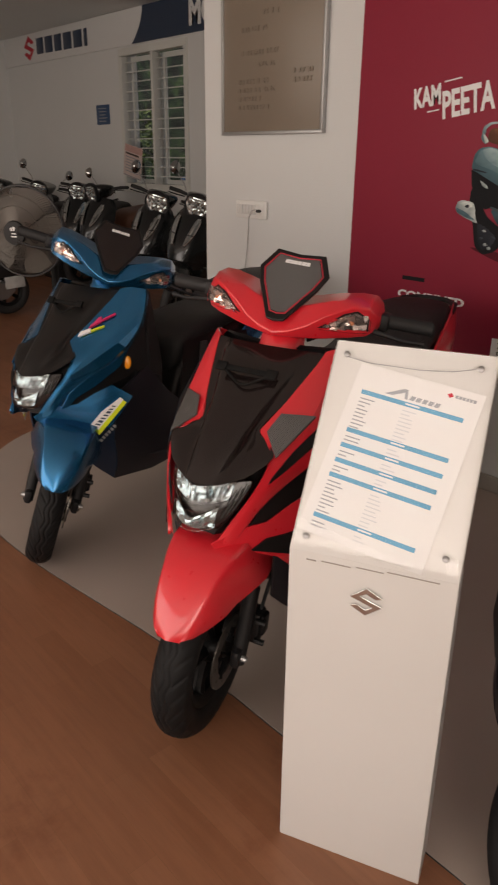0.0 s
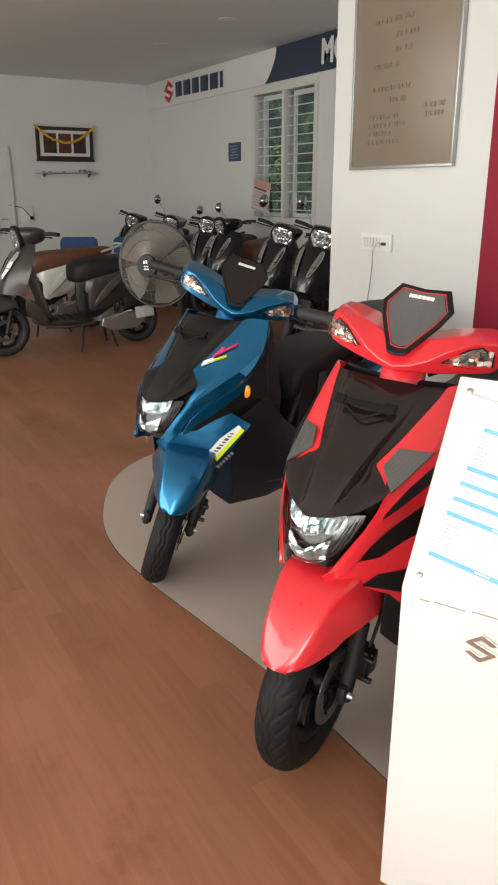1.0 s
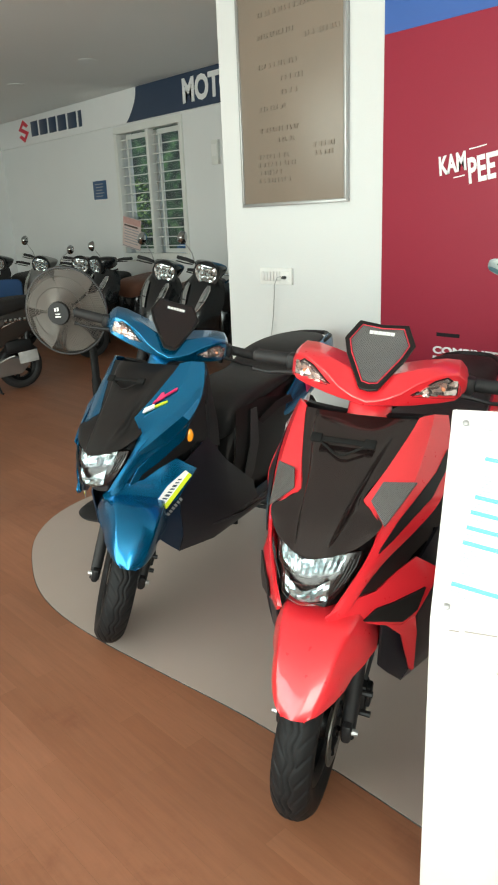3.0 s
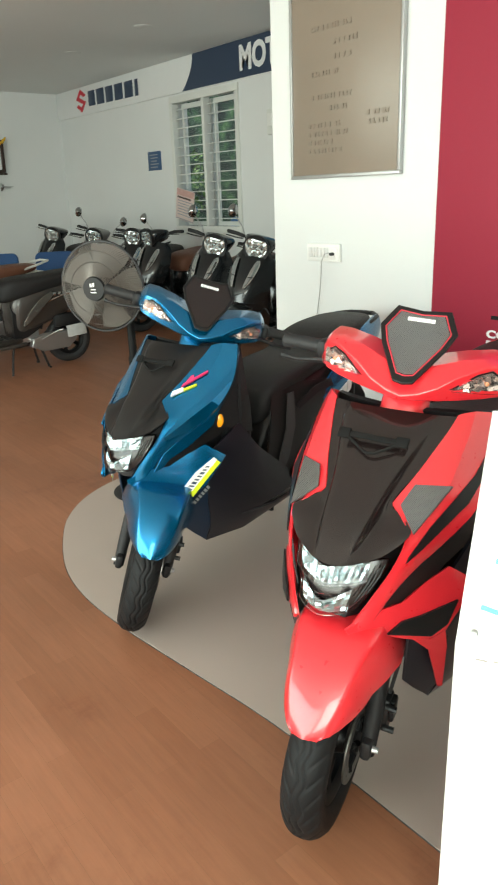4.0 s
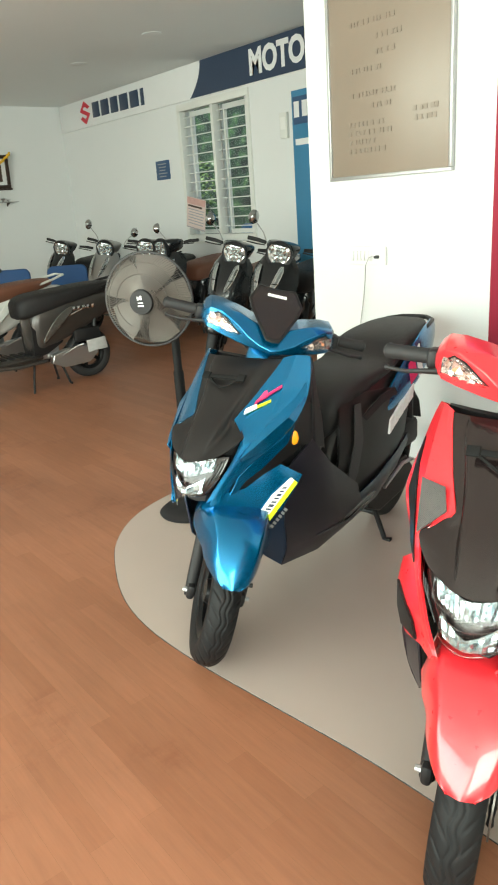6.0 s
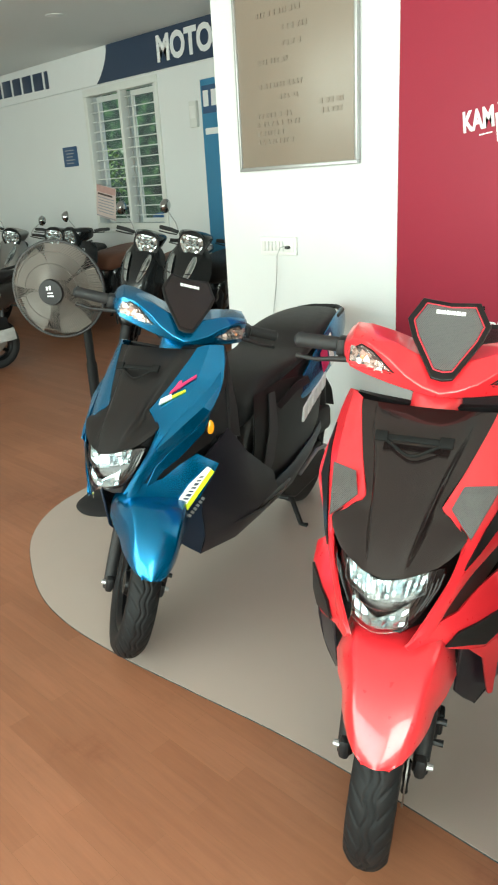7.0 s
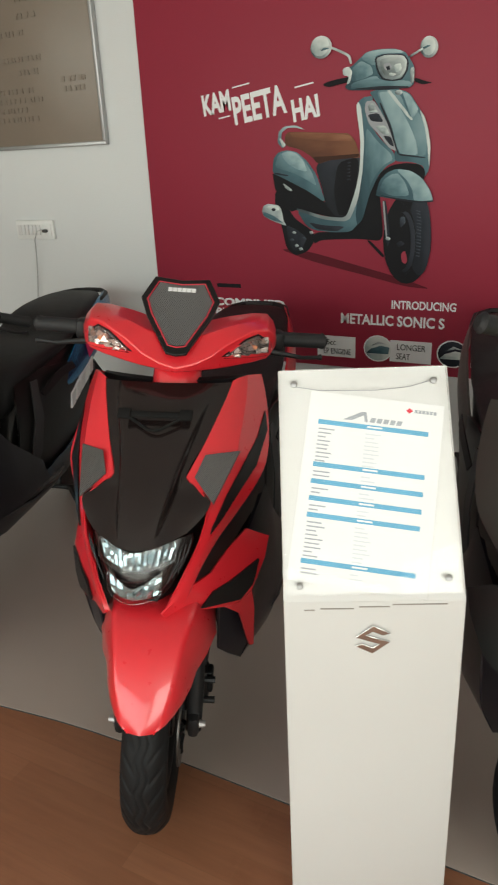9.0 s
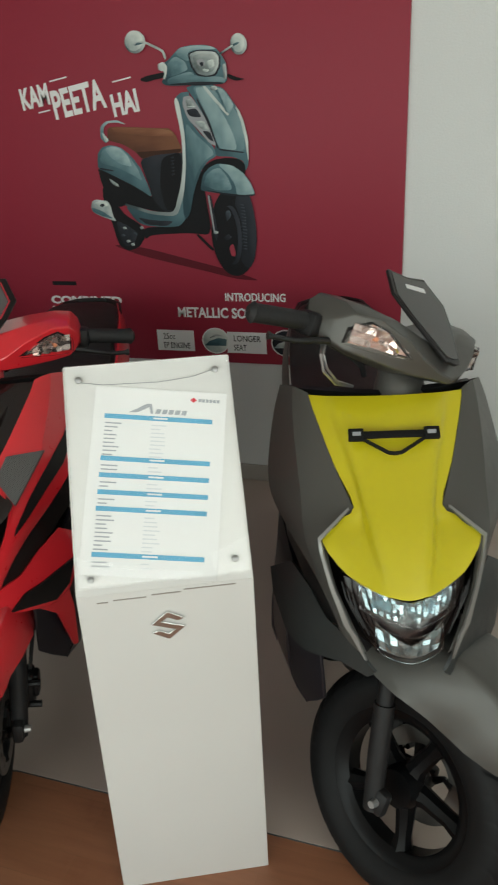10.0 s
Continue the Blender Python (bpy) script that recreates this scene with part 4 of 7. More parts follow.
    ink([(214, 102), (220, 101), (261, 149), (257, 151)], PAPER_INK, 10)
    ink([(235, 103), (239, 103), (258, 146), (254, 144)], POSTER_TEAL, 10)
    disc(234, 105, 6, 4, SILVER_INK, 11, 0)
    ink([(243, 207), (286, 213), (285, 215), (243, 210)], PRINT_NIGHT, 10)
    ink([(206, 121), (227, 160), (239, 198), (244, 209), (240, 206), (223, 162), (204, 123)], PRINT_NIGHT, 10)
    ink([(269, 132), (278, 144), (285, 162), (292, 193), (293, 234), (287, 193), (280, 161)], PAPER_INK, 9)
    ink([(180, 132), (181, 119), (194, 117), (207, 135), (224, 162), (235, 188), (239, 203), (227, 198), (208, 175), (189, 156)], PRINT_GREY, 9, "printed_lamp")
    ink([(185, 125), (193, 121), (202, 136), (189, 139)], LAMP_INK, 10)
    ink([(186, 141), (204, 138), (214, 154), (193, 152)], PRINT_NIGHT, 10)
    ink([(200, 160), (217, 159), (227, 176), (213, 174)], SILVER_INK, 10)
    ink([(214, 176), (228, 178), (235, 196), (226, 191)], PRINT_NIGHT, 10)
    ink([(188, 135), (201, 134), (203, 136), (189, 137)], PAPER_INK, 11)
    ink([(211, 256), (216, 239), (233, 227), (255, 223), (277, 225), (287, 235), (287, 255), (264, 237), (238, 236), (220, 249), (215, 277)], PRINT_BLACK, 9)
    disc(268, 361, 38, 85, PRINT_BLACK, 7, -4, "printed_tyre")
    disc(287, 352, 18, 77, PRINT_NIGHT, 8, -4)
    disc(258, 364, 25, 70, PRINT_BLACK, 9, -4)
    disc(265, 366, 17, 57, PRINT_NIGHT, 10, -4)
    disc(259, 366, 16, 55, PRINT_BLACK, 11, -4)
    ink([(261, 388), (267, 381), (272, 400), (270, 407), (264, 404)], POSTER_RED, 12)
    ink([(254, 320), (262, 318), (264, 330), (256, 340)], POSTER_DARK_TEAL, 12)
    ink([(251, 370), (259, 363), (266, 369), (257, 376)], PRINT_NIGHT, 12)
    ink([(278, 306), (285, 308), (285, 310), (279, 309)], POSTER_DARK_TEAL, 9)
    ink([(279, 312), (286, 313), (286, 315), (279, 314)], POSTER_DARK_TEAL, 9)
    ink([(280, 318), (287, 319), (287, 321), (280, 320)], POSTER_DARK_TEAL, 9)
    ink([(280, 324), (287, 325), (288, 327), (280, 326)], POSTER_DARK_TEAL, 9)
    ink([(281, 330), (288, 331), (288, 333), (281, 332)], POSTER_DARK_TEAL, 9)
    ink([(281, 336), (288, 337), (289, 339), (281, 338)], POSTER_DARK_TEAL, 9)
    ink([(282, 341), (289, 343), (289, 345), (282, 344)], POSTER_DARK_TEAL, 9)
    ink([(282, 347), (289, 349), (289, 351), (282, 350)], POSTER_DARK_TEAL, 9)
    ink([(283, 353), (290, 355), (290, 357), (283, 356)], POSTER_DARK_TEAL, 9)
    ink([(283, 359), (290, 361), (290, 363), (283, 362)], POSTER_DARK_TEAL, 9)
    ink([(283, 365), (290, 367), (290, 369), (283, 368)], POSTER_DARK_TEAL, 9)
    ink([(283, 371), (290, 373), (290, 375), (283, 374)], POSTER_DARK_TEAL, 9)
    ink([(284, 377), (290, 379), (290, 381), (284, 380)], POSTER_DARK_TEAL, 9)
    ink([(284, 384), (290, 385), (290, 387), (284, 386)], POSTER_DARK_TEAL, 9)
    ink([(284, 390), (290, 391), (290, 393), (284, 392)], POSTER_DARK_TEAL, 9)
    ink([(223, 290), (230, 290), (242, 366), (239, 375), (234, 361)], PRINT_NIGHT, 12)
    ink([(224, 291), (227, 291), (237, 358), (235, 360)], PRINT_GREY, 13)
    disc(238, 360, 4, 3, SILVER_INK, 14, 0)
    ink([(203, 365), (208, 364), (235, 393), (232, 397)], PRINT_BLACK, 5)
    ink([(212, 278), (216, 254), (227, 240), (242, 233), (264, 236), (283, 248), (297, 268), (305, 290), (284, 293), (253, 289), (213, 282)], POSTER_TEAL, 13, "printed_mudguard")
    ink([(241, 234), (264, 236), (283, 249), (297, 270), (304, 289), (274, 291), (271, 272), (261, 254)], POSTER_PALE, 14)
    ink([(217, 272), (222, 253), (234, 243), (245, 241), (258, 257), (267, 281), (240, 282)], POSTER_MID, 14)
    ink([(213, 279), (253, 286), (284, 290), (304, 288), (304, 291), (283, 293), (253, 290)], PRINT_NIGHT, 15)
    ink([(137, 66), (152, 62), (165, 49), (174, 40), (192, 36), (219, 35), (238, 40), (249, 54), (256, 66), (257, 92), (250, 98), (209, 100), (150, 101), (143, 95), (148, 87), (147, 77), (138, 76)], POSTER_TEAL, 10, "printed_cowl")
    ink([(166, 49), (175, 40), (201, 36), (228, 37), (239, 42), (201, 43), (189, 47), (192, 61), (184, 60)], POSTER_PALE, 11)
    ink([(150, 68), (166, 53), (184, 61), (190, 75), (171, 83), (155, 87)], POSTER_MID, 11)
    ink([(154, 89), (194, 77), (203, 85), (248, 86), (255, 92), (249, 98), (154, 100)], POSTER_MID, 12)
    ink([(150, 99), (208, 94), (249, 95), (251, 98), (209, 101)], PRINT_NIGHT, 13)
    ink([(189, 49), (206, 43), (237, 44), (246, 54), (246, 70), (238, 85), (222, 87), (206, 85), (195, 71)], PRINT_NIGHT, 13, "printed_lamp")
    ink([(192, 50), (207, 45), (236, 46), (243, 54), (243, 69), (236, 82), (222, 85), (207, 82), (198, 70)], SILVER_INK, 14, "printed_lamp")
    ink([(198, 53), (211, 49), (234, 50), (240, 57), (239, 69), (233, 78), (221, 80), (209, 78), (202, 68)], LAMP_INK, 15)
    ink([(205, 60), (215, 57), (220, 64), (216, 70), (208, 68)], PRINT_GREY, 16)
    ink([(222, 61), (234, 58), (236, 69), (227, 74)], PAPER_INK, 16)
    ink([(210, 64), (216, 62), (218, 68), (213, 70)], PRINT_NIGHT, 17)
    ink([(216, 73), (228, 75), (224, 79), (216, 78)], PAPER_INK, 16)
    ink([(137, 66), (146, 62), (154, 70), (151, 89), (146, 91), (149, 78), (138, 76)], PAPER_INK, 13)
    ink([(249, 67), (255, 64), (257, 89), (252, 92)], SILVER_INK, 14)
    ink([(104, 90), (115, 85), (151, 78), (152, 87), (130, 91), (116, 95), (106, 93)], PRINT_BLACK, 9, "printed_grip")
    ink([(257, 81), (274, 87), (287, 90), (271, 93), (258, 88)], PRINT_BLACK, 9, "printed_grip")
    disc(95, 31, 19, 18, SILVER_INK, 11, 10, "printed_mirror")
    disc(93, 29, 16, 16, PAPER_INK, 12, 10, "printed_mirror")
    disc(276, 34, 14, 17, SILVER_INK, 11, -8, "printed_mirror")
    disc(275, 32, 11, 15, PAPER_INK, 12, -8, "printed_mirror")
    ink([(92, 36), (99, 31), (112, 29), (147, 43), (152, 57), (149, 59), (144, 46), (112, 33), (103, 33)], SILVER_INK, 13)
    ink([(94, 37), (100, 32), (112, 32), (105, 35)], POSTER_TEAL, 14)
    ink([(243, 49), (265, 35), (268, 37), (246, 51)], SILVER_INK, 13)
    ink([(266, 35), (274, 31), (279, 32), (268, 38)], POSTER_TEAL, 14)
    return p


POSTER_DARK_TEAL = shaded_ink("printed_tyre_sheen", (0.07, 0.09, 0.11), (0.035, 0.045, 0.06), (0.012, 0.015, 0.022))
POSTER_TEAL = shaded_ink("printed_teal", (0.11, 0.20, 0.23), (0.06, 0.125, 0.15), (0.022, 0.055, 0.07))
POSTER_PALE = shaded_ink("printed_pale_blue", (0.40, 0.52, 0.53), (0.24, 0.35, 0.37), (0.08, 0.16, 0.18))
POSTER_SEAT = shaded_ink("printed_brown", (0.20, 0.085, 0.042), (0.14, 0.052, 0.026), (0.06, 0.022, 0.013))
POSTER_SHADE = material("printed_dark_crimson", (0.10, 0.006, 0.014), 0.6, vary=0.1, spec=0.2)
SILVER_INK = shaded_ink("printed_silver", (0.60, 0.65, 0.63), (0.32, 0.37, 0.37), (0.05, 0.07, 0.08))
PRINT_NIGHT = shaded_ink("printed_slate", (0.032, 0.036, 0.048), (0.015, 0.018, 0.026), (0.006, 0.007, 0.010))
POSTER_MID = shaded_ink("printed_mid_blue", (0.24, 0.35, 0.37), (0.115, 0.205, 0.23), (0.04, 0.09, 0.11))
POSTER_TAN = shaded_ink("printed_tan", (0.30, 0.14, 0.075), (0.20, 0.08, 0.04), (0.11, 0.04, 0.02))
POSTER_SEAT_DARK = material("printed_dark_brown", (0.05, 0.020, 0.012), 0.6, vary=0.2, scale=12, spec=0.2)
PAPER_INK = shaded_ink("printed_pale_grey", (0.70, 0.74, 0.70), (0.50, 0.56, 0.54), (0.22, 0.28, 0.28))
LAMP_INK = shaded_ink("printed_lamp_grey", (0.46, 0.50, 0.49), (0.26, 0.30, 0.30), (0.07, 0.09, 0.09))
scooter_poster()


# ---- scooters ----
# In each scooter's own frame the front axle stands over the origin, it faces -y, and +x is its left side.
AXLE_Z, REAR_Y = 0.233, 1.265


def steer_matrix(angle):
    """Turns the bars, fork and front wheel about the raked steering head."""
    return Matrix.Translation((0, 0.03, 0.233)) @ Matrix.Rotation(radians(angle), 4, Vector((0, 0.48, 1)).normalized()) @ Matrix.Translation((0, -0.03, -0.233))


def on(bm, m):
    bmesh.ops.transform(bm, matrix=m, verts=bm.verts[:])
    return bm


ROLL = Matrix.Rotation(radians(90), 4, "Y")


def treaded(bm, radius, width, n=420):
    """A tyre with a zigzag rib and slanting side grooves cut into its running surface."""
    w, rows = width / 2, []
    cross = [(-0.62, 0.92), (-0.80, 0.80), (-1.0, 0.55)] + [(-0.97 + 1.94 * j / 34, None) for j in range(35)] + [(1.0, 0.55), (0.80, 0.80), (0.62, 0.92)]
    dip = lambda d, half: max(0.0, min(1.0, 1.6 * (1 - d / half)))
    for k in range(n):
        a = 2 * math.pi * k / n
        u = k / n * 20
        zig = 0.10 * math.sin(2 * math.pi * u)
        ring = []
        for c, drop in cross:
            if drop is None:
                edge = abs(c)
                cut = max(dip(abs(c - 0.17 - zig), 0.07), dip(abs(c + 0.17 - zig), 0.07))
                phase = (u * 1.5 + edge * 1.3 + (0.5 if c > 0 else 0)) % 1
                cut = max(cut, dip(min(phase, 1 - phase), 0.13) * dip(abs(edge - 0.63), 0.42))
                r = radius - width * 0.30 * edge ** 2.6 - 0.0034 * cut
            else:
                r = radius - width * drop
            ring.append((c * w, r * math.cos(a), r * math.sin(a)))
        rows.append(ring)
    v = [[bm.verts.new(p) for p in ring] for ring in rows]
    for k in range(n):
        a, b = v[k], v[(k + 1) % n]
        for j in range(len(cross)):
            i = (j + 1) % len(cross)
            bm.faces.new((a[j], a[i], b[i], b[j]))
    return bm


def wheel(parent, m, radius, width, name, spokes=5, disc_side=0, tread=False):
    hub = tagged(new(name), "")
    hub.parent = parent
    hub.matrix_basis = m
    w, r = width / 2, radius
    rim_r = r - width * 0.92
    prof = [(rim_r, -w * 0.62), (rim_r + 0.012, -w * 0.78), (r - width * 0.55, -w), (r - width * 0.28, -w * 0.95), (r - width * 0.10, -w * 0.72), (r - 0.004, -w * 0.38), (r, 0),
            (r - 0.004, w * 0.38), (r - width * 0.10, w * 0.72), (r - width * 0.28, w * 0.95), (r - width * 0.55, w), (rim_r + 0.012, w * 0.78), (rim_r, w * 0.62)]
    if tread:
        part("tyre", treaded(bmesh.new(), radius, width), TREAD_RUBBER, hub, "black tyre with zigzag tread", angle=70)
    else:
        part("tyre", lathe(bmesh.new(), prof, ROLL, 56, True), TYRE, hub, angle=60)
    bm = bmesh.new()
    lathe(bm, [(rim_r + 0.008, -w * 0.72), (rim_r + 0.008, -w * 0.60), (rim_r - 0.012, -w * 0.4), (rim_r - 0.012, w * 0.4), (rim_r + 0.008, w * 0.60), (rim_r + 0.008, w * 0.72), (rim_r - 0.006, w * 0.66), (rim_r - 0.020, w * 0.4), (rim_r - 0.020, -w * 0.4), (rim_r - 0.006, -w * 0.66)], ROLL, 48, True)
    part("rim", bm, RIM_BLACK, hub, "black cast rim")
    for k in range(spokes):
        a = 2 * math.pi * k / spokes + 0.3
        mm = Matrix.Rotation(a, 4, "X")
        sp = tube(bmesh.new(), [(0, 0.0, 0.026), (0, 0.004, rim_r * 0.35), (0, 0.002, rim_r * 0.7), (0, 0.0, rim_r - 0.010)], [0.028, 0.020, 0.017, 0.024], 8)
        part("spoke", on(sp, mm), RIM_BLACK, hub)
    part("hub", lathe(bmesh.new(), [(0.0, -w * 0.8), (0.036, -w * 0.8), (0.044, -w * 0.3), (0.044, w * 0.3), (0.036, w * 0.8), (0.0, w * 0.8)], ROLL, 20), RIM_BLACK, hub)
    if disc_side:
        x = disc_side * (w + 0.010)
        bm = lathe(bmesh.new(), [(0.062, x - 0.002), (0.098, x - 0.002), (0.098, x + 0.002), (0.062, x + 0.002)], ROLL, 36, True)
        disc = part("brake_disc", bm, DISC_STEEL, hub, "steel brake disc")
        for k in range(5):
            arm = tube(bmesh.new(), [(x, 0.0, 0.030), (x, 0.010, 0.050), (x, 0.0, 0.068)], [0.009, 0.006, 0.008], 6)
            part("carrier_arm", on(arm, Matrix.Rotation(2 * math.pi * k / 5, 4, "X")), RIM_BLACK, disc)
        for k in range(10):
            a = 2 * math.pi * k / 10
            hole = lathe(bmesh.new(), [(0.0, x + disc_side * 0.0024), (0.0042, x + disc_side * 0.0024)], Matrix.Translation((0, 0.080 * math.cos(a), 0.080 * math.sin(a))) @ ROLL, 8)
            part("drilled_hole", hole, RIM_BLACK, disc)
    return hub


def fork_and_mudguard(sc, paint, st):
    for s in (-1, 1):
        bm = tube(bmesh.new(), [(s * 0.083, 0.008, 0.20), (s * 0.083, 0.035, 0.30), (s * 0.083, 0.06, 0.40)], [0.018, 0.020, 0.020], 14)
        tube(bm, [(s * 0.083, 0.06, 0.40), (s * 0.080, 0.10, 0.56)], 0.016, 12)
        box(bm, (s * 0.083, 0.0, 0.224), (0.026, 0.040, 0.052), None, 0.010)
        part("fork_leg", on(bm, st), PLASTIC, sc, "black fork leg")
        part("axle_nut", on(tube(bmesh.new(), [(s * 0.095, 0, 0.225), (s * 0.110, 0, 0.225)], [0.009, 0.007], 8), st), STEEL, sc, "bright axle nut")
    bm = boxed((0.090, 0.098, 0.262), (0.040, 0.055, 0.095), 0.012)
    box(bm, (0.112, 0.098, 0.272), (0.016, 0.036, 0.060), None, 0.006)
    for k in (-1, 1):
        tube(bm, [(0.10, 0.070, 0.262 + 0.03 * k), (0.126, 0.070, 0.262 + 0.03 * k)], 0.008, 8)
    part("brake_caliper", on(bm, st), DARK_METAL, sc, "black brake caliper")
    part("brake_hose", on(tube(bmesh.new(), [(0.100, 0.10, 0.31), (0.112, 0.12, 0.42), (0.07, 0.15, 0.55)], 0.005, 6), st), RUBBER, sc)
    # y and z of the crown, half-width, then y and z of the skirt
    spec = [(-0.229, 0.410, 0.029, -0.221, 0.410), (-0.226, 0.419, 0.046, -0.204, 0.412), (-0.213, 0.442, 0.061, -0.176, 0.415), (-0.196, 0.470, 0.074, -0.145, 0.419), (-0.172, 0.502, 0.086, -0.108, 0.425),
            (-0.140, 0.533, 0.093, -0.070, 0.434), (-0.092, 0.560, 0.110, -0.036, 0.448), (-0.020, 0.575, 0.126, 0.03, 0.456), (0.10, 0.55, 0.118, 0.12, 0.46)]
    rows = []
    for y, z, w, y2, z2 in spec:
        rows.append([(0.0, y - 0.004, z + 0.001), (w * 0.35, y - 0.001, z), (w * 0.70, y + 0.006, z - 0.004), (w * 0.86, y + (y2 - y) * 0.36, z + (z2 - z) * 0.36), (w * 0.96, y + (y2 - y) * 0.70, z + (z2 - z) * 0.70), (w, y2, z2)])
    folds = [[r[2] for r in rows]]
    guard = on(grid(bmesh.new(), rows, True), Matrix())
    ob = part("front_mudguard", guard, paint, sc, "painted front mudguard with a creased shield", solidify=0.004, subsurf=2, angle=80, corners=True, folds=folds, fold=0.65)
    ob.matrix_basis = st


def headlamp(sc):
    """A dark glossy bowl with two decks of fluted reflector behind clear lenses."""
    rows = [[(0.0, -0.085, 0.578), (0.035, -0.078, 0.580), (0.060, -0.058, 0.586)], [(0.0, -0.090, 0.612), (0.045, -0.078, 0.614), (0.085, -0.045, 0.62)],
            [(0.0, -0.078, 0.655), (0.055, -0.062, 0.66), (0.106, -0.018, 0.668)], [(0.0, -0.055, 0.692), (0.06, -0.040, 0.70), (0.125, 0.012, 0.715)]]
    h = part("headlamp", grid(bmesh.new(), [[(x, y + 0.028, z + 0.004) for x, y, z in r] for r in rows], True), GLOSS_BLACK, sc, "twin-deck clear headlamp in a black surround", solidify=0.01, subsurf=1)
    deck = lambda x, z: -0.071 + 0.050 * (abs(x) / 0.09) ** 1.6 + 0.30 * max(0.0, z - 0.62)
    rng = random.Random(21)
    for z0, z1, half, n, notch, flute in ((0.660, 0.697, 0.080, 26, 0.004, 0.0042), (0.598, 0.640, 0.056, 10, 0.018, 0.005)):
        rows3 = []
        ribs = [(flute if a % 2 else -flute) * rng.uniform(0.25, 1.0) for a in range(n + 1)]
        for v in range(6):
            row = []
            for a in range(n + 1):
                x = -half * (1 - 0.14 * (1 - v / 5)) * (1 - 2 * a / n)
                z = z0 + (z1 - z0) * v / 5 + 0.010 * (abs(x) / half) ** 2 - notch * (1 - abs(x) / half) * (v / 5)
                free = 0 < a < n and 0 < v < 5
                row.append((x + (rng.uniform(-0.0008, 0.0008) if free else 0), deck(x, z) + (ribs[a] + 0.004 * (v / 5 - 0.5) * (1 if a % 3 else -1) + rng.uniform(-0.001, 0.001) if free else 0.0), z))
            rows3.append(row)
        part("reflector", grid(bmesh.new(), rows3), REFLECTOR, h, "fluted bright reflector", solidify=0.001, angle=4)
        clear = [[(x, deck(x, z) - 0.012, z) for x, z in ((-half * 1.02 * (1 - 2 * a / 8), zz + 0.010 * (1 - 2 * a / 8) ** 2) for a in range(9))] for zz in (z0 - 0.002, z1 + 0.002)]
        lens = part("lens", grid(bmesh.new(), clear), LENS, h, "clear lens", solidify=0.002, subsurf=1, corners=True)
        lens.visible_shadow = False
    for s in (-1, 1):
        for k in range(3):
            x = 0.086 + 0.008 * k
            fin = [(s * (x - 0.020), -0.046 + 0.011 * k, 0.628 + 0.006 * k), (s * x, -0.030 + 0.011 * k, 0.668 + 0.006 * k), (s * (x + 0.006), -0.020 + 0.011 * k, 0.692 + 0.006 * k)]
            part("lamp_fin", tube(bmesh.new(), fin, [0.0012, 0.0022, 0.0012], 6), DARK_METAL, h)


# rows from the nose up; columns: middle, spine edge, foot of the spine, lobe, outer edge
CENTRE = [
    [(0, -0.044, 0.694), (0.030, -0.038, 0.697), (0.046, -0.031, 0.699), (0.098, 0.000, 0.718), (0.130, 0.036, 0.744)],
    [(0, -0.015, 0.730), (0.038, -0.005, 0.733), (0.054, 0.008, 0.726), (0.106, 0.028, 0.746), (0.138, 0.056, 0.760)],
    [(0, 0.015, 0.760), (0.045, 0.024, 0.762), (0.060, 0.042, 0.752), (0.092, 0.052, 0.762), (0.126, 0.069, 0.769)],
    [(0, 0.045, 0.786), (0.052, 0.054, 0.788), (0.064, 0.075, 0.774), (0.086, 0.077, 0.779), (0.108, 0.083, 0.780)],
    [(0, 0.072, 0.808), (0.056, 0.081, 0.808), (0.065, 0.094, 0.797), (0.072, 0.095, 0.797), (0.078, 0.096, 0.798)],
    [(0, 0.130, 0.855), (0.064, 0.138, 0.857), (0.082, 0.154, 0.850), (0.095, 0.159, 0.851), (0.107, 0.162, 0.851)],
    [(0, 0.206, 0.920), (0.084, 0.214, 0.924), (0.110, 0.234, 0.922), (0.125, 0.243, 0.924), (0.139, 0.249, 0.926)],
    [(0, 0.252, 0.951), (0.086, 0.258, 0.951), (0.115, 0.268, 0.949), (0.132, 0.273, 0.949), (0.147, 0.278, 0.949)],
]
SIDE = [
    [(0.056, -0.066, 0.558), (0.068, -0.058, 0.560), (0.080, -0.046, 0.566), (0.098, -0.026, 0.578), (0.100, -0.006, 0.580)],
    [(0.088, -0.036, 0.620), (0.100, -0.026, 0.624), (0.112, -0.010, 0.630), (0.128, 0.020, 0.638), (0.122, 0.040, 0.640)],
    [(0.122, 0.010, 0.690), (0.132, 0.022, 0.688), (0.142, 0.040, 0.684), (0.154, 0.078, 0.676), (0.144, 0.098, 0.670)],
    [(0.138, 0.056, 0.758), (0.154, 0.066, 0.752), (0.172, 0.096, 0.744), (0.207, 0.172, 0.741), (0.190, 0.200, 0.722)],
    [(0.079, 0.095, 0.797), (0.120, 0.112, 0.796), (0.168, 0.142, 0.793), (0.235, 0.214, 0.784), (0.212, 0.246, 0.768)],
    [(0.108, 0.160, 0.851), (0.138, 0.171, 0.849), (0.176, 0.194, 0.847), (0.227, 0.296, 0.842), (0.208, 0.320, 0.830)],
    [(0.140, 0.247, 0.926), (0.155, 0.254, 0.926), (0.180, 0.276, 0.924), (0.212, 0.334, 0.917), (0.202, 0.360, 0.910)],
    [(0.148, 0.278, 0.953), (0.160, 0.288, 0.957), (0.176, 0.308, 0.958), (0.200, 0.352, 0.948), (0.190, 0.374, 0.938)],
]


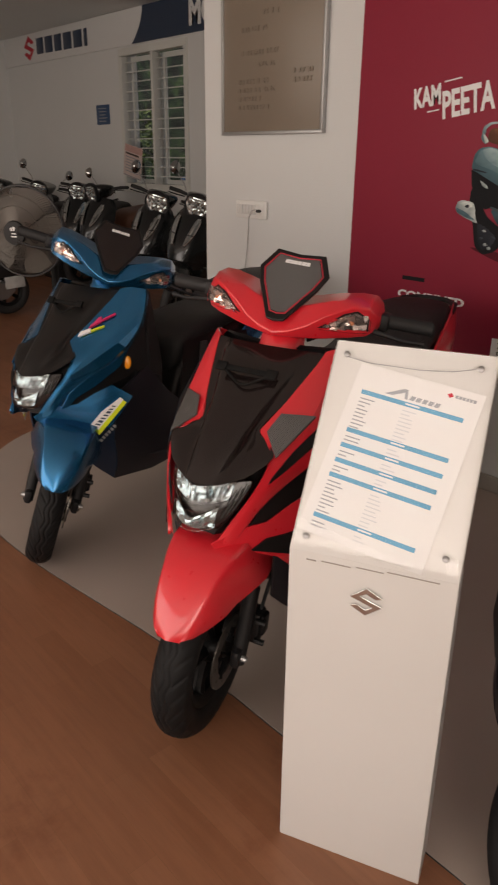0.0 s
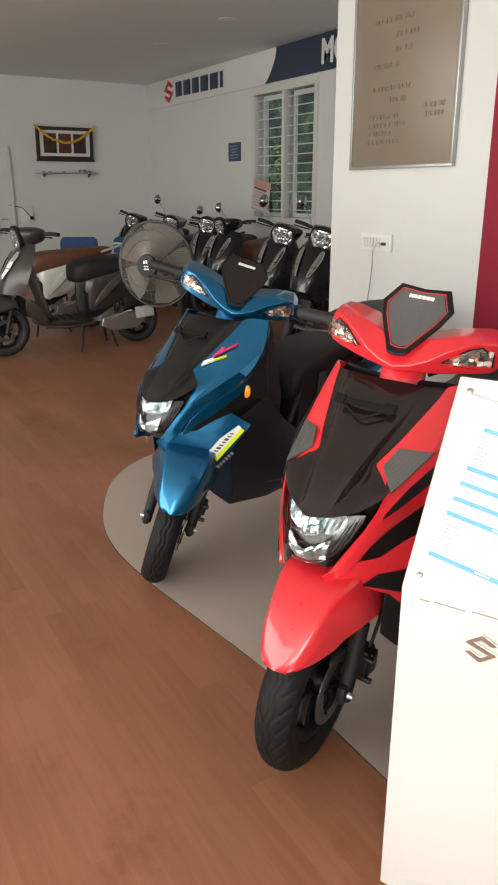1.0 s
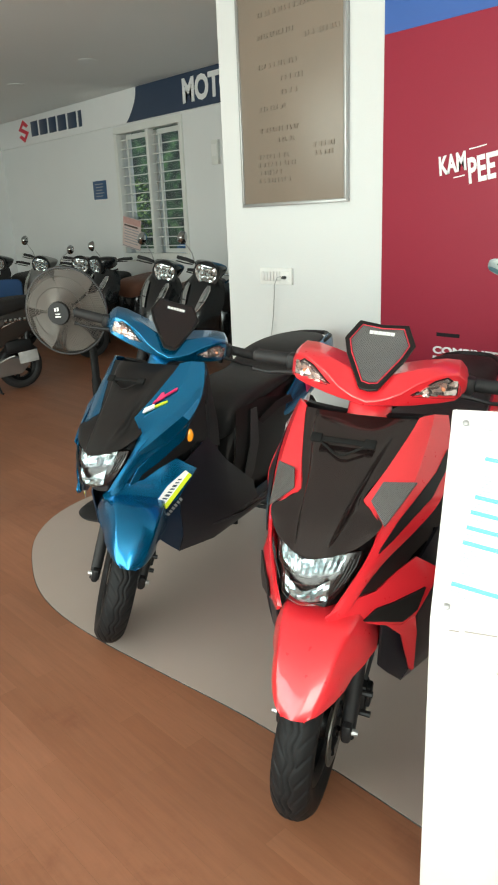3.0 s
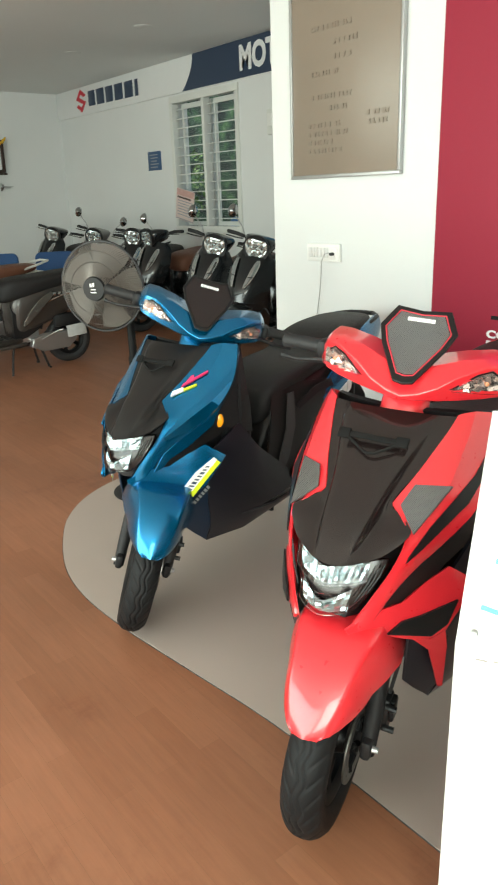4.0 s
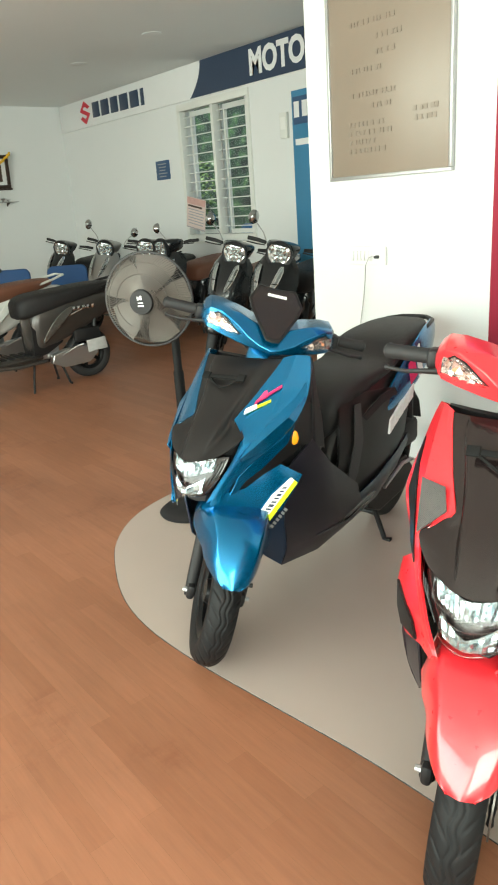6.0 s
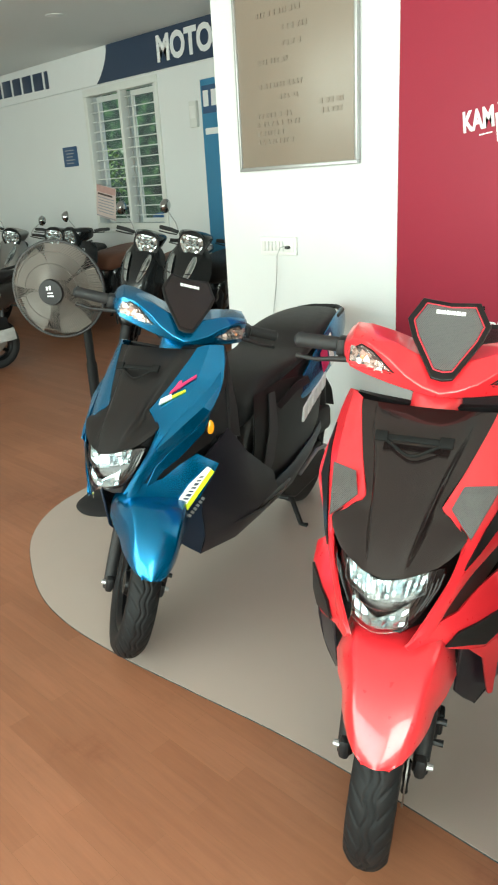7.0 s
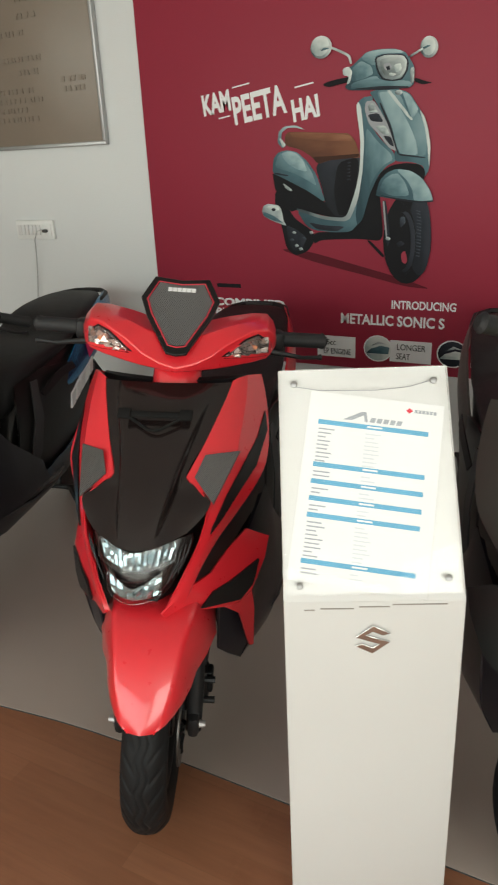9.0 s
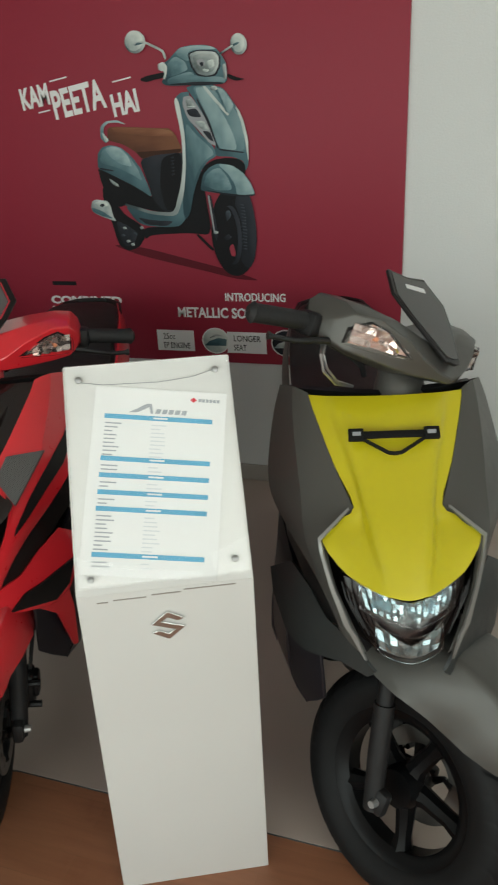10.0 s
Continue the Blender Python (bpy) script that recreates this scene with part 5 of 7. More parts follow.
def on_side(u, v, s, lift):
    """A point on the side panel, by its columns and rows, set proud by lift."""
    a, b = min(int(u), 3), min(int(v), 6)
    f, g = u - a, v - b
    q = sum((Vector(SIDE[b + d][a + c]) * ((f if c else 1 - f) * (g if d else 1 - g)) for c in (0, 1) for d in (0, 1)), Vector())
    q += Vector((0.55, -0.75, 0.35)) * lift
    return (s * q.x, q.y, q.z)


# the slash along the flank: inner edge and outer edge, as columns and rows of the side panel
SLASH = [[(2.86, 5.45), (2.58, 4.86), (2.25, 4.15), (1.72, 3.30), (1.15, 2.40)], [(2.90, 4.95), (2.64, 4.05), (2.33, 3.30), (1.93, 2.62), (1.25, 2.20)]]


def front_apron(sc, paint, centre_paint, carbon, trim, decal):
    part("centre_panel", grid(bmesh.new(), across(along(CENTRE), 3)), centre_paint, sc, "raked centre panel of the apron with a raised spine", solidify=0.006, angle=70)
    # number plate carrier on the panel
    tilt = Matrix.Translation((0, 0.162, 0.908)) @ Matrix.Rotation(radians(-42), 4, "X")
    bm = boxed((0, 0, 0), (0.155, 0.006, 0.014), 0.002, tilt)
    for s in (-1, 1):
        box(bm, (s * 0.068, -0.002, 0), (0.028, 0.008, 0.024), tilt, 0.002)
        tube(bm, [tilt @ Vector((s * 0.055, 0, -0.008)), tilt @ Vector((s * 0.012, 0.002, -0.034)), tilt @ Vector((0, 0.002, -0.036))], 0.0035, 6)
        tube(bm, [tilt @ Vector((s * 0.06, 0, 0)), tilt @ Vector((s * 0.06, 0.03, 0))], 0.005, 6)
    carrier = part("plate_carrier", bm, CARRIER, sc, "black number plate carrier")
    for s in (-1, 1) if trim else ():
        part("slot", boxed((s * 0.067, -0.0064, 0.001), (0.015, 0.002, 0.007), 0.0, tilt), PRINT_GREY, carrier, "pale fixing slot")
    for s in (-1, 1):
        rows = [[tuple(Vector(a).lerp(Vector(b), 0.5)) for a, b in zip(SIDE[0], SIDE[1])]] + SIDE[1:] if trim else SIDE
        side = part("side_panel", grid(bmesh.new(), flip(rows, s), False), paint, sc, "painted side panel of the apron", solidify=0.006, subsurf=2, angle=80, corners=True, folds=[[row[k] for row in SIDE[2:]] for k in (2, 3)])
        if carbon:
            ps = [(0.097, 0.100, 0.792), (0.113, 0.136, 0.829), (0.179, 0.184, 0.822), (0.144, 0.058, 0.754)]
            ps = [(s * x, y - 0.006, z + 0.006) for x, y, z in ps]
            part("carbon_insert", plate(bmesh.new(), ps, 0.006, (0, 0.7, -0.7)), CARBON, side, "ribbed grey insert", bevel=0.001)
        if trim:
            line = [(0.090, 0.090, 0.799), (0.144, 0.048, 0.762), (0.140, 0.036, 0.740), (0.124, 0.006, 0.690), (0.099, -0.030, 0.634), (0.090, -0.038, 0.622), (0.076, -0.060, 0.590)]
            wide = [0.002, 0.005, 0.006, 0.008, 0.011, 0.010, 0.003]
            strip = [[(s * (x - 0.003), y - 0.005, z) for x, y, z in line], [(s * (x + w - 0.003), y - 0.003 + w * 0.5, z + (0.003 if k < 2 else 0.0)) for k, ((x, y, z), w) in enumerate(zip(line, wide))]]
            part("silver_trim", grid(bmesh.new(), strip), SILVER, side, "silver edge strip", solidify=0.004, angle=50)
        if carbon:
            part("black_insert", grid(bmesh.new(), [[on_side(u, v, s, 0.004) for u, v in edge] for edge in SLASH]), SATIN_BLACK, side, "black flank slash", solidify=0.003)
        elif decal:
            # a folded lower flank stands proud of the panel
            fold = [[on_side(u, v, s, 0.003) for u, v in SLASH[0]], [on_side(u, v, s, 0.013) for u, v in SLASH[1]], [on_side(u, v, s, 0.003) for u, v in ((2.98, 4.60), (2.97, 3.80), (2.96, 3.05), (2.70, 2.40), (1.60, 2.02))]]
            part("folded_flank", grid(bmesh.new(), fold), paint, side, "folded lower flank", solidify=0.003, angle=12)
        gap = [[(0.100, 0.000, 0.570), (0.124, 0.036, 0.640), (0.146, 0.092, 0.676), (0.190, 0.195, 0.728), (0.205, 0.260, 0.790)], [(0.110, 0.030, 0.560), (0.140, 0.085, 0.600), (0.166, 0.130, 0.630), (0.196, 0.240, 0.660), (0.205, 0.330, 0.700)]]
        cheek = [[(0.192, 0.368, 0.936), (0.190, 0.382, 0.932), (0.175, 0.395, 0.920)], [(0.208, 0.312, 0.828), (0.207, 0.355, 0.828), (0.190, 0.402, 0.820)], [(0.206, 0.245, 0.766), (0.207, 0.330, 0.740), (0.195, 0.420, 0.720)], [(0.190, 0.205, 0.700), (0.207, 0.330, 0.660), (0.200, 0.420, 0.620)]]
        part("shield_cheek", grid(bmesh.new(), flip(cheek, s)), PLASTIC, sc, "black edge of the leg shield", solidify=0.006)
        if decal:
            lower = [[Vector(a) + Vector((0.007, -0.007, 0.002)) for a in gap[0]], [Vector(a).lerp(Vector(b), k) + Vector((0.006, -0.006, 0.0)) for a, b, k in zip(gap[0], gap[1], (0.30, 0.50, 0.62, 0.36, 0.04))]]
            part("lower_flank", grid(bmesh.new(), flip(lower, s)), paint, side, "painted lower return of the flank", solidify=0.004, bevel=0.001)
        part("dark_infill", grid(bmesh.new(), flip(gap, s)), SATIN_BLACK, sc, "black infill below the side panel", solidify=0.006)


def lower_wings(sc, paint, decal, spurred):
    for s in (-1, 1):
        top = [(0.060, -0.072, 0.572), (0.098, -0.020, 0.598), (0.133, 0.052, 0.596), (0.160, 0.112, 0.624), (0.191, 0.166, 0.646), (0.233, 0.222, 0.599)]
        mid = [(0.064, -0.068, 0.562), (0.104, -0.010, 0.572), (0.142, 0.046, 0.566), (0.172, 0.090, 0.578), (0.204, 0.142, 0.590), (0.229, 0.182, 0.566)]
        low = [(0.070, -0.060, 0.552), (0.110, 0.000, 0.536), (0.146, 0.046, 0.514), (0.172, 0.082, 0.498), (0.190, 0.108, 0.500), (0.206, 0.134, 0.508)]
        w = part("lower_wing", grid(bmesh.new(), flip([top, mid, low], s)), paint, sc, "painted lower wing of the leg shield", solidify=0.006, angle=25)
        spur = [[(0.158, 0.060, 0.508), (0.184, 0.096, 0.498), (0.206, 0.130, 0.508)], [(0.184, 0.094, 0.470), (0.196, 0.114, 0.462), (0.210, 0.138, 0.462)], [(0.196, 0.140, 0.350), (0.200, 0.146, 0.346), (0.204, 0.152, 0.346)]]
        if spurred and s > 0:
            part("wing_spur", grid(bmesh.new(), flip(spur, s)), paint, sc, "pointed lower end of the wing", solidify=0.005, angle=25)
        if decal:
            A, B, W = Vector((0.168, 0.076, 0.500)), Vector((0.228, 0.176, 0.604)), Vector((0.014, 0.018, -0.022))
            lift = Vector((0.004, -0.008, 0.0))
            quad = lambda a, b, c, d: [(s * p.x, p.y, p.z) for p in (a + lift, b + lift, c + lift, d + lift)]
            field = [A - W * 0.45, A + W * 0.55, B + W * 0.28, B - W * 0.22, A + (B - A) * 0.5 - W * 0.62]
            part("white_decal", plate(bmesh.new(), [(s * p.x, p.y, p.z) for p in (q + lift for q in field)], 0.002, (-s, 0.5, 0)), WHITE_DECAL, w, "white oil-maker decal with dark marks")
            lift = Vector((0.005, -0.0095, 0.0))
            part("lime_decal", plate(bmesh.new(), quad(A + W * 0.55, A + W * 1.0, B + W * 0.70, B + W * 0.25), 0.002, (-s, 0.5, 0)), LIME, w, "lime stripe")
            lift = Vector((0.0055, -0.0105, 0.0))
            for k in range(9):
                c, d, e = A + (B - A) * (0.06 + 0.088 * k) + W * (0.10 - 0.02 * k), (B - A) * (0.018 if k % 3 else 0.030), W * (0.24 - 0.012 * k) + (B - A) * 0.022
                part("decal_block", plate(bmesh.new(), quad(c - d - e, c + d - e, c + d + e, c - d + e), 0.002, (-s, 0.5, 0)), SIGN_NAVY, w)
            for k in range(6):
                c, d, e = A + W * 1.55 + (B - A) * (0.0 + 0.085 * k), (B - A) * 0.028, W * 0.17
                part("decal_block", plate(bmesh.new(), quad(c - d - e, c + d - e, c + d + e, c - d + e), 0.002, (-s, 0.5, 0)), SILVER, w)
        elif spurred:
            ps = [(0.140, 0.040, 0.562), (0.168, 0.082, 0.564), (0.218, 0.162, 0.576), (0.207, 0.136, 0.526), (0.184, 0.100, 0.507), (0.120, 0.010, 0.540)]
            part("black_insert", plate(bmesh.new(), [(s * (x + 0.003), y - 0.007, z) for x, y, z in ps], 0.005, (-s, 0.5, 0)), SATIN_BLACK, w, "black wing insert")
        # the belly fairing behind the wing: a nose facet and a flank, folded at the corner
        f = [[(0.145, 0.112, 0.600), (0.185, 0.205, 0.610), (0.210, 0.33, 0.68), (0.212, 0.44, 0.56), (0.214, 0.62, 0.42)], [(0.142, 0.074, 0.50), (0.205, 0.152, 0.49), (0.230, 0.34, 0.46), (0.228, 0.46, 0.39), (0.220, 0.64, 0.345)],
             [(0.134, 0.084, 0.375), (0.196, 0.168, 0.36), (0.230, 0.34, 0.345), (0.230, 0.48, 0.325), (0.222, 0.66, 0.315)], [(0.146, 0.126, 0.330), (0.166, 0.172, 0.286), (0.206, 0.335, 0.280), (0.210, 0.50, 0.288), (0.204, 0.68, 0.290)]]
        part("belly_nose", grid(bmesh.new(), flip([r[:2] for r in f], s)), NAVY if decal else BELLY, sc, "dark front facet of the belly fairing", solidify=0.008, bevel=0.003)
        part("belly_fairing", grid(bmesh.new(), along(flip([r[1:] for r in f], s))), BELLY, sc, "dark belly fairing", solidify=0.008, angle=40)
        # paler strip in place of the reflection on the glossy sill edge
        part("sill_glint", tube(bmesh.new(), [(s * 0.226, 0.30, 0.352), (s * 0.235, 0.36, 0.346), (s * 0.235, 0.48, 0.327), (s * 0.228, 0.64, 0.320)], [0.001, 0.0035, 0.0035, 0.001], 6), GREY_TRIM, sc, "thin grey strip for the glint along the sill edge")


COWL = [
    (0.000, (0.372, 1.052), (0.262, 1.046), (0.208, 0.998), (0.214, 0.987), (0.300, 0.972)),
    (0.036, (0.374, 1.060), (0.268, 1.054), (0.215, 1.006), (0.222, 0.990), (0.305, 0.974)),
    (0.074, (0.379, 1.070), (0.278, 1.065), (0.228, 1.022), (0.248, 0.988), (0.315, 0.975)),
    (0.110, (0.385, 1.079), (0.294, 1.076), (0.247, 1.048), (0.264, 0.991), (0.325, 0.980)),
    (0.165, (0.400, 1.087), (0.322, 1.085), (0.284, 1.072), (0.290, 0.998), (0.345, 0.990)),
    (0.200, (0.412, 1.085), (0.350, 1.084), (0.316, 1.070), (0.318, 1.002), (0.360, 0.998)),
    (0.216, (0.418, 1.068), (0.372, 1.066), (0.345, 1.050), (0.348, 1.012), (0.376, 1.006)),
    (0.223, (0.408, 1.052), (0.384, 1.050), (0.364, 1.042), (0.366, 1.022), (0.384, 1.016)),
    (0.224, (0.396, 1.040), (0.388, 1.040), (0.380, 1.036), (0.380, 1.030), (0.390, 1.028)),
]


def on_cowl(x, z, s, lift=0.0):
    """A point on the cowl's front face between crease and lower edge, set proud by lift."""
    k = max(i for i in range(len(COWL) - 1) if COWL[i][0] <= x)
    f = (x - COWL[k][0]) / (COWL[k + 1][0] - COWL[k][0])
    (ya, za), (yb, zb) = (tuple(a + (b - a) * f for a, b in zip(COWL[k][j], COWL[k + 1][j])) for j in (3, 4))
    g = (z - zb) / (za - zb)
    return (s * (x + 0.5 * lift), yb + (ya - yb) * g - 0.85 * lift, z)


def cockpit(sc, paint, st, pinstripe):
    # each column: x, then y and z of the rear top edge, front top edge, crease, lower edge and underside
    cols = [[(x, y, z) for y, z in pts] for x, *pts in COWL]
    rows = [[col[k] for col in cols] for k in range(5)]
    part("handlebar_cowl", on(grid(bmesh.new(), rows, True), st), paint, sc, "painted V-shaped handlebar cowl", angle=28, bevel=0.003)
    back = [[(0.0, 0.371, 1.050), (0.11, 0.384, 1.079), (0.200, 0.411, 1.085), (0.216, 0.417, 1.068)], [(0, 0.44, 1.0), (0.11, 0.44, 1.03), (0.2, 0.435, 1.04), (0.213, 0.43, 1.04)], [(0, 0.31, 0.972), (0.06, 0.32, 0.975), (0.2, 0.362, 0.999), (0.216, 0.378, 1.006)]]
    part("instrument_cover", on(grid(bmesh.new(), back, True), st), PLASTIC, sc, "black rear cover of the handlebar", solidify=0.004)
    neck = hull_loft(bmesh.new(), [[(0.056 * w * math.cos(a), y + 0.052 * w * math.sin(a), z + 0.010 * math.sin(a)) for a in (2 * math.pi * k / 18 for k in range(18))] for w, y, z in ((1.12, 0.300, 0.900), (1.0, 0.312, 0.945), (0.96, 0.318, 0.970), (0.80, 0.330, 0.995))])
    part("steering_neck", on(neck, st), paint, sc, "painted neck below the handlebar cowl", angle=60)
    for s in (-1, 1):
        edge = [(0.096, 1.019), (0.148, 1.056), (0.176, 1.064), (0.202, 1.044), (0.203, 1.014)]
        mid = (0.166, 1.036)
        ring = lambda k, lift: [on_cowl(mid[0] + (x - mid[0]) * k, mid[1] + (z - mid[1]) * k, s, lift) for x, z in edge]
        ind = part("indicator", on(plate(bmesh.new(), ring(1.0, 0.002), 0.005, (0, 1, 0)), st), SATIN_BLACK, sc, "clear triangular turn indicator in a black rim")
        part("reflector", on(plate(bmesh.new(), ring(0.86, 0.0032), 0.003, (0, 1, 0)), st), INDICATOR, ind, "warm bright reflector")
        rng = random.Random(8)
        rows4 = []
        for v in range(4):
            row = []
            for k in range(9):
                x = 0.122 + 0.0095 * k
                lo, hi = 1.015, 1.017 + 0.044 * min(1.0, (x - 0.098) / 0.062)
                lift = 0.0050 + ((0.008 if (k + v) % 2 else 0.0) + rng.uniform(-0.004, 0.004)) * (0 < k < 8)
                row.append(on_cowl(x, lo + (hi - lo) * (0.12 + 0.72 * v / 3), s, lift))
            rows4.append(row)
        part("facet_panel", on(grid(bmesh.new(), rows4), st), INDICATOR, ind, "warm bright faceted panel", solidify=0.001, angle=4)
        part("bulb", on(lathe(bmesh.new(), [(0, -0.008), (0.004, -0.006), (0.0045, 0.003), (0.0, 0.006)], Matrix.Translation(on_cowl(0.166, 1.037, s, 0.010)) @ Matrix.Rotation(radians(90), 4, "X"), 12), st), AMBER_BULB, ind, "amber bulb")
        cover = [[on_cowl(x, lo + (hi - lo) * v / 2, s, 0.014 - 0.004 * abs(v - 1)) for x, lo, hi in ((0.098, 1.017, 1.022), (0.130, 1.015, 1.043), (0.160, 1.013, 1.060), (0.188, 1.012, 1.059), (0.203, 1.013, 1.042))] for v in range(3)]
        lens = part("lens", on(grid(bmesh.new(), cover), st), LENS, ind, "clear lens", solidify=0.002)
        lens.visible_shadow = False
        part("grip", on(tube(bmesh.new(), [(s * 0.212, 0.385, 1.032), (s * 0.225, 0.390, 1.032), (s * 0.23, 0.392, 1.031), (s * 0.333, 0.424, 1.024), (s * 0.339, 0.426, 1.024), (s * 0.347, 0.429, 1.024)], [0.014, 0.015, 0.0175, 0.0175, 0.020, 0.012], 14), st), RUBBER, sc, "black rubber grip")
        part("switch_pod", on(boxed((s * 0.228, 0.392, 1.028), (0.03, 0.05, 0.045), 0.01), st), PLASTIC, sc)
        part("brake_lever", on(tube(bmesh.new(), [(s * 0.205, 0.350, 1.010), (s * 0.250, 0.346, 1.006), (s * 0.285, 0.358, 0.998), (s * 0.325, 0.376, 0.996), (s * 0.333, 0.380, 0.996)], [0.008, 0.006, 0.005, 0.005, 0.008], 8), st), DARK_METAL, sc, "black brake lever")
        part("cable", on(tube(bmesh.new(), [(s * 0.20, 0.345, 1.004), (s * 0.13, 0.345, 0.985), (s * 0.08, 0.36, 0.97), (s * 0.05, 0.37, 0.95)], 0.006, 6), st), RUBBER, sc)
    for k in range(2 if paint is GREY else 0):
        loop = [(-0.214, 0.352 + 0.008 * k, 1.006), (-0.226 - 0.007 * k, 0.338, 0.985), (-0.214 - 0.006 * k, 0.330, 0.962 - 0.006 * k), (-0.170, 0.336, 0.940 - 0.006 * k), (-0.10, 0.35, 0.930)]
        part("cable", on(tube(bmesh.new(), loop, 0.0028, 6), st), ALLOY, sc, "bright cable loop")
    hexa = [(x, y, 1.010 + 0.764 * (y - 0.210)) for x, y in ((0.0, 0.388), (0.062, 0.394), (0.088, 0.344), (0.072, 0.304), (0.022, 0.223), (0.0, 0.219))]
    rim = [(-x, y, z) for x, y, z in hexa[1:-1]][::-1]
    out, c = Vector((0, -0.607, 0.795)), Vector((0, 0.318, 1.0925))
    outline = lambda k, lift: [c + (Vector(q) - c) * k + out * (0.012 + lift) for q in hexa + rim]
    v = part("visor", on(plate(bmesh.new(), outline(1.0, 0.0), 0.007, -out), st), SATIN_BLACK, sc, "black hexagonal visor", bevel=0.002)
    part("visor_insert", on(plate(bmesh.new(), outline(0.80 if pinstripe else 0.90, 0.0015), 0.003, -out), st), CARBON if pinstripe else GLOSS_BLACK, v, "ribbed dark insert")
    if pinstripe:
        part("pinstripe", on(tube(bmesh.new(), outline(0.835, 0.0005), 0.0018, 6, True), st), PRINT_RED, v, "red pinstripe")
    for k in range(6):
        x = -0.030 + 0.0105 * k
        p = [(x, 0.359), (x + 0.0094, 0.359), (x + 0.0094, 0.367), (x, 0.367)]
        part("name_block", on(plate(bmesh.new(), [Vector((a, b, 1.010 + 0.764 * (b - 0.210))) + out * 0.0155 for a, b in p], 0.002, -out), st), WHITE_DECAL, v)


def rear_body(sc, paint, decal, amber=True):
    # leg shield, floor and tunnel
    inner = [[(0.0, 0.285, 0.942), (0.12, 0.305, 0.948), (0.188, 0.372, 0.936)], [(0.0, 0.36, 0.80), (0.13, 0.37, 0.80), (0.212, 0.33, 0.80)], [(0.0, 0.41, 0.60), (0.13, 0.41, 0.60), (0.20, 0.34, 0.60)], [(0.0, 0.45, 0.36), (0.13, 0.45, 0.36), (0.185, 0.40, 0.36)], [(0.0, 0.52, 0.30), (0.13, 0.52, 0.295), (0.17, 0.52, 0.285)]]
    part("leg_shield", grid(bmesh.new(), inner, True), PLASTIC, sc, "black inner leg shield", solidify=0.012)
    part("floorboard", hull_loft(bmesh.new(), [ring_section(y, w, 0.285, 0.350, 0.8) for y, w in ((0.30, 0.175), (0.42, 0.206), (0.62, 0.206), (0.86, 0.186))]), PLASTIC, sc, "black footboard")
    part("glove_box", hull_loft(bmesh.new(), [ring_section(y, w, z0, z1, 0.9) for y, w, z0, z1 in ((0.30, 0.195, 0.36, 0.92), (0.42, 0.195, 0.34, 0.88), (0.47, 0.165, 0.34, 0.74))]), PLASTIC, sc, "black glove box of the leg shield")
    part("nose_filler", hull_loft(bmesh.new(), [ring_section(y, w, z0, z1, 0.9) for y, w, z0, z1 in ((-0.025, 0.05, 0.56, 0.66), (0.08, 0.115, 0.53, 0.73), (0.20, 0.16, 0.52, 0.80), (0.30, 0.17, 0.50, 0.86))]), PLASTIC, sc)
    part("keel", hull_loft(bmesh.new(), [ring_section(y, w, z0, z1, 0.7) for y, w, z0, z1 in ((0.15, 0.10, 0.35, 0.52), (0.25, 0.145, 0.30, 0.53), (0.36, 0.15, 0.29, 0.45), (0.45, 0.15, 0.285, 0.40))]), PLASTIC, sc)
    body = [(0.500, 0.140, 0.27, 0.40), (0.585, 0.146, 0.27, 0.56), (0.66, 0.155, 0.28, 0.70), (0.80, 0.165, 0.30, 0.735), (0.98, 0.168, 0.36, 0.75), (1.15, 0.160, 0.46, 0.765), (1.35, 0.135, 0.58, 0.79), (1.52, 0.095, 0.68, 0.82)]
    part("body_shell", hull_loft(bmesh.new(), [ring_section(y, w, a, b, 0.75, 14) for y, w, a, b in body]), SATIN_BLACK, sc, "black lower body shell", subsurf=1)
    seat = [(0.575, 0.120, 0.560, 0.680), (0.612, 0.158, 0.58, 0.758), (0.80, 0.170, 0.68, 0.790), (1.00, 0.172, 0.715, 0.786), (1.06, 0.173, 0.725, 0.800), (1.13, 0.170, 0.74, 0.856), (1.28, 0.160, 0.770, 0.880), (1.46, 0.134, 0.80, 0.884), (1.55, 0.09, 0.815, 0.874)]
    part("seat", hull_loft(bmesh.new(), [ring_section(y, w, a, b, 0.92, 14) for y, w, a, b in seat]), SEAT_VINYL, sc, "stepped black vinyl seat", subsurf=2, angle=80)
    for s in (-1, 1):
        tail = [[(0.160, 0.86, 0.600), (0.168, 0.98, 0.680), (0.170, 1.10, 0.760), (0.164, 1.24, 0.832), (0.140, 1.42, 0.866), (0.095, 1.60, 0.878)],
                [(0.178, 0.86, 0.586), (0.190, 1.00, 0.636), (0.194, 1.14, 0.690), (0.190, 1.28, 0.752), (0.165, 1.45, 0.800), (0.105, 1.63, 0.835)],
                [(0.176, 0.87, 0.572), (0.186, 1.02, 0.600), (0.188, 1.16, 0.630), (0.182, 1.30, 0.670), (0.155, 1.46, 0.730), (0.100, 1.63, 0.770)]]
        tp = part("tail_panel", grid(bmesh.new(), flip(tail, s)), paint, sc, "painted tail panel", solidify=0.008, subsurf=1)
        if decal:
            def on_tail(u, v):
                a, b = min(int(u), 4), min(int(v), 1)
                f, g = u - a, v - b
                p = [Vector(tail[b + d][a + c]) * ((f if c else 1 - f) * (g if d else 1 - g)) for c in (0, 1) for d in (0, 1)]
                q = sum(p, Vector())
                return (s * (q.x + 0.008), q.y, q.z)
            marks = [(PINK, "pink_decal", 1.9, 2.35, 0.35, 1.3), (WHITE_DECAL, "white_decal", 2.5, 2.8, 0.3, 1.6)]
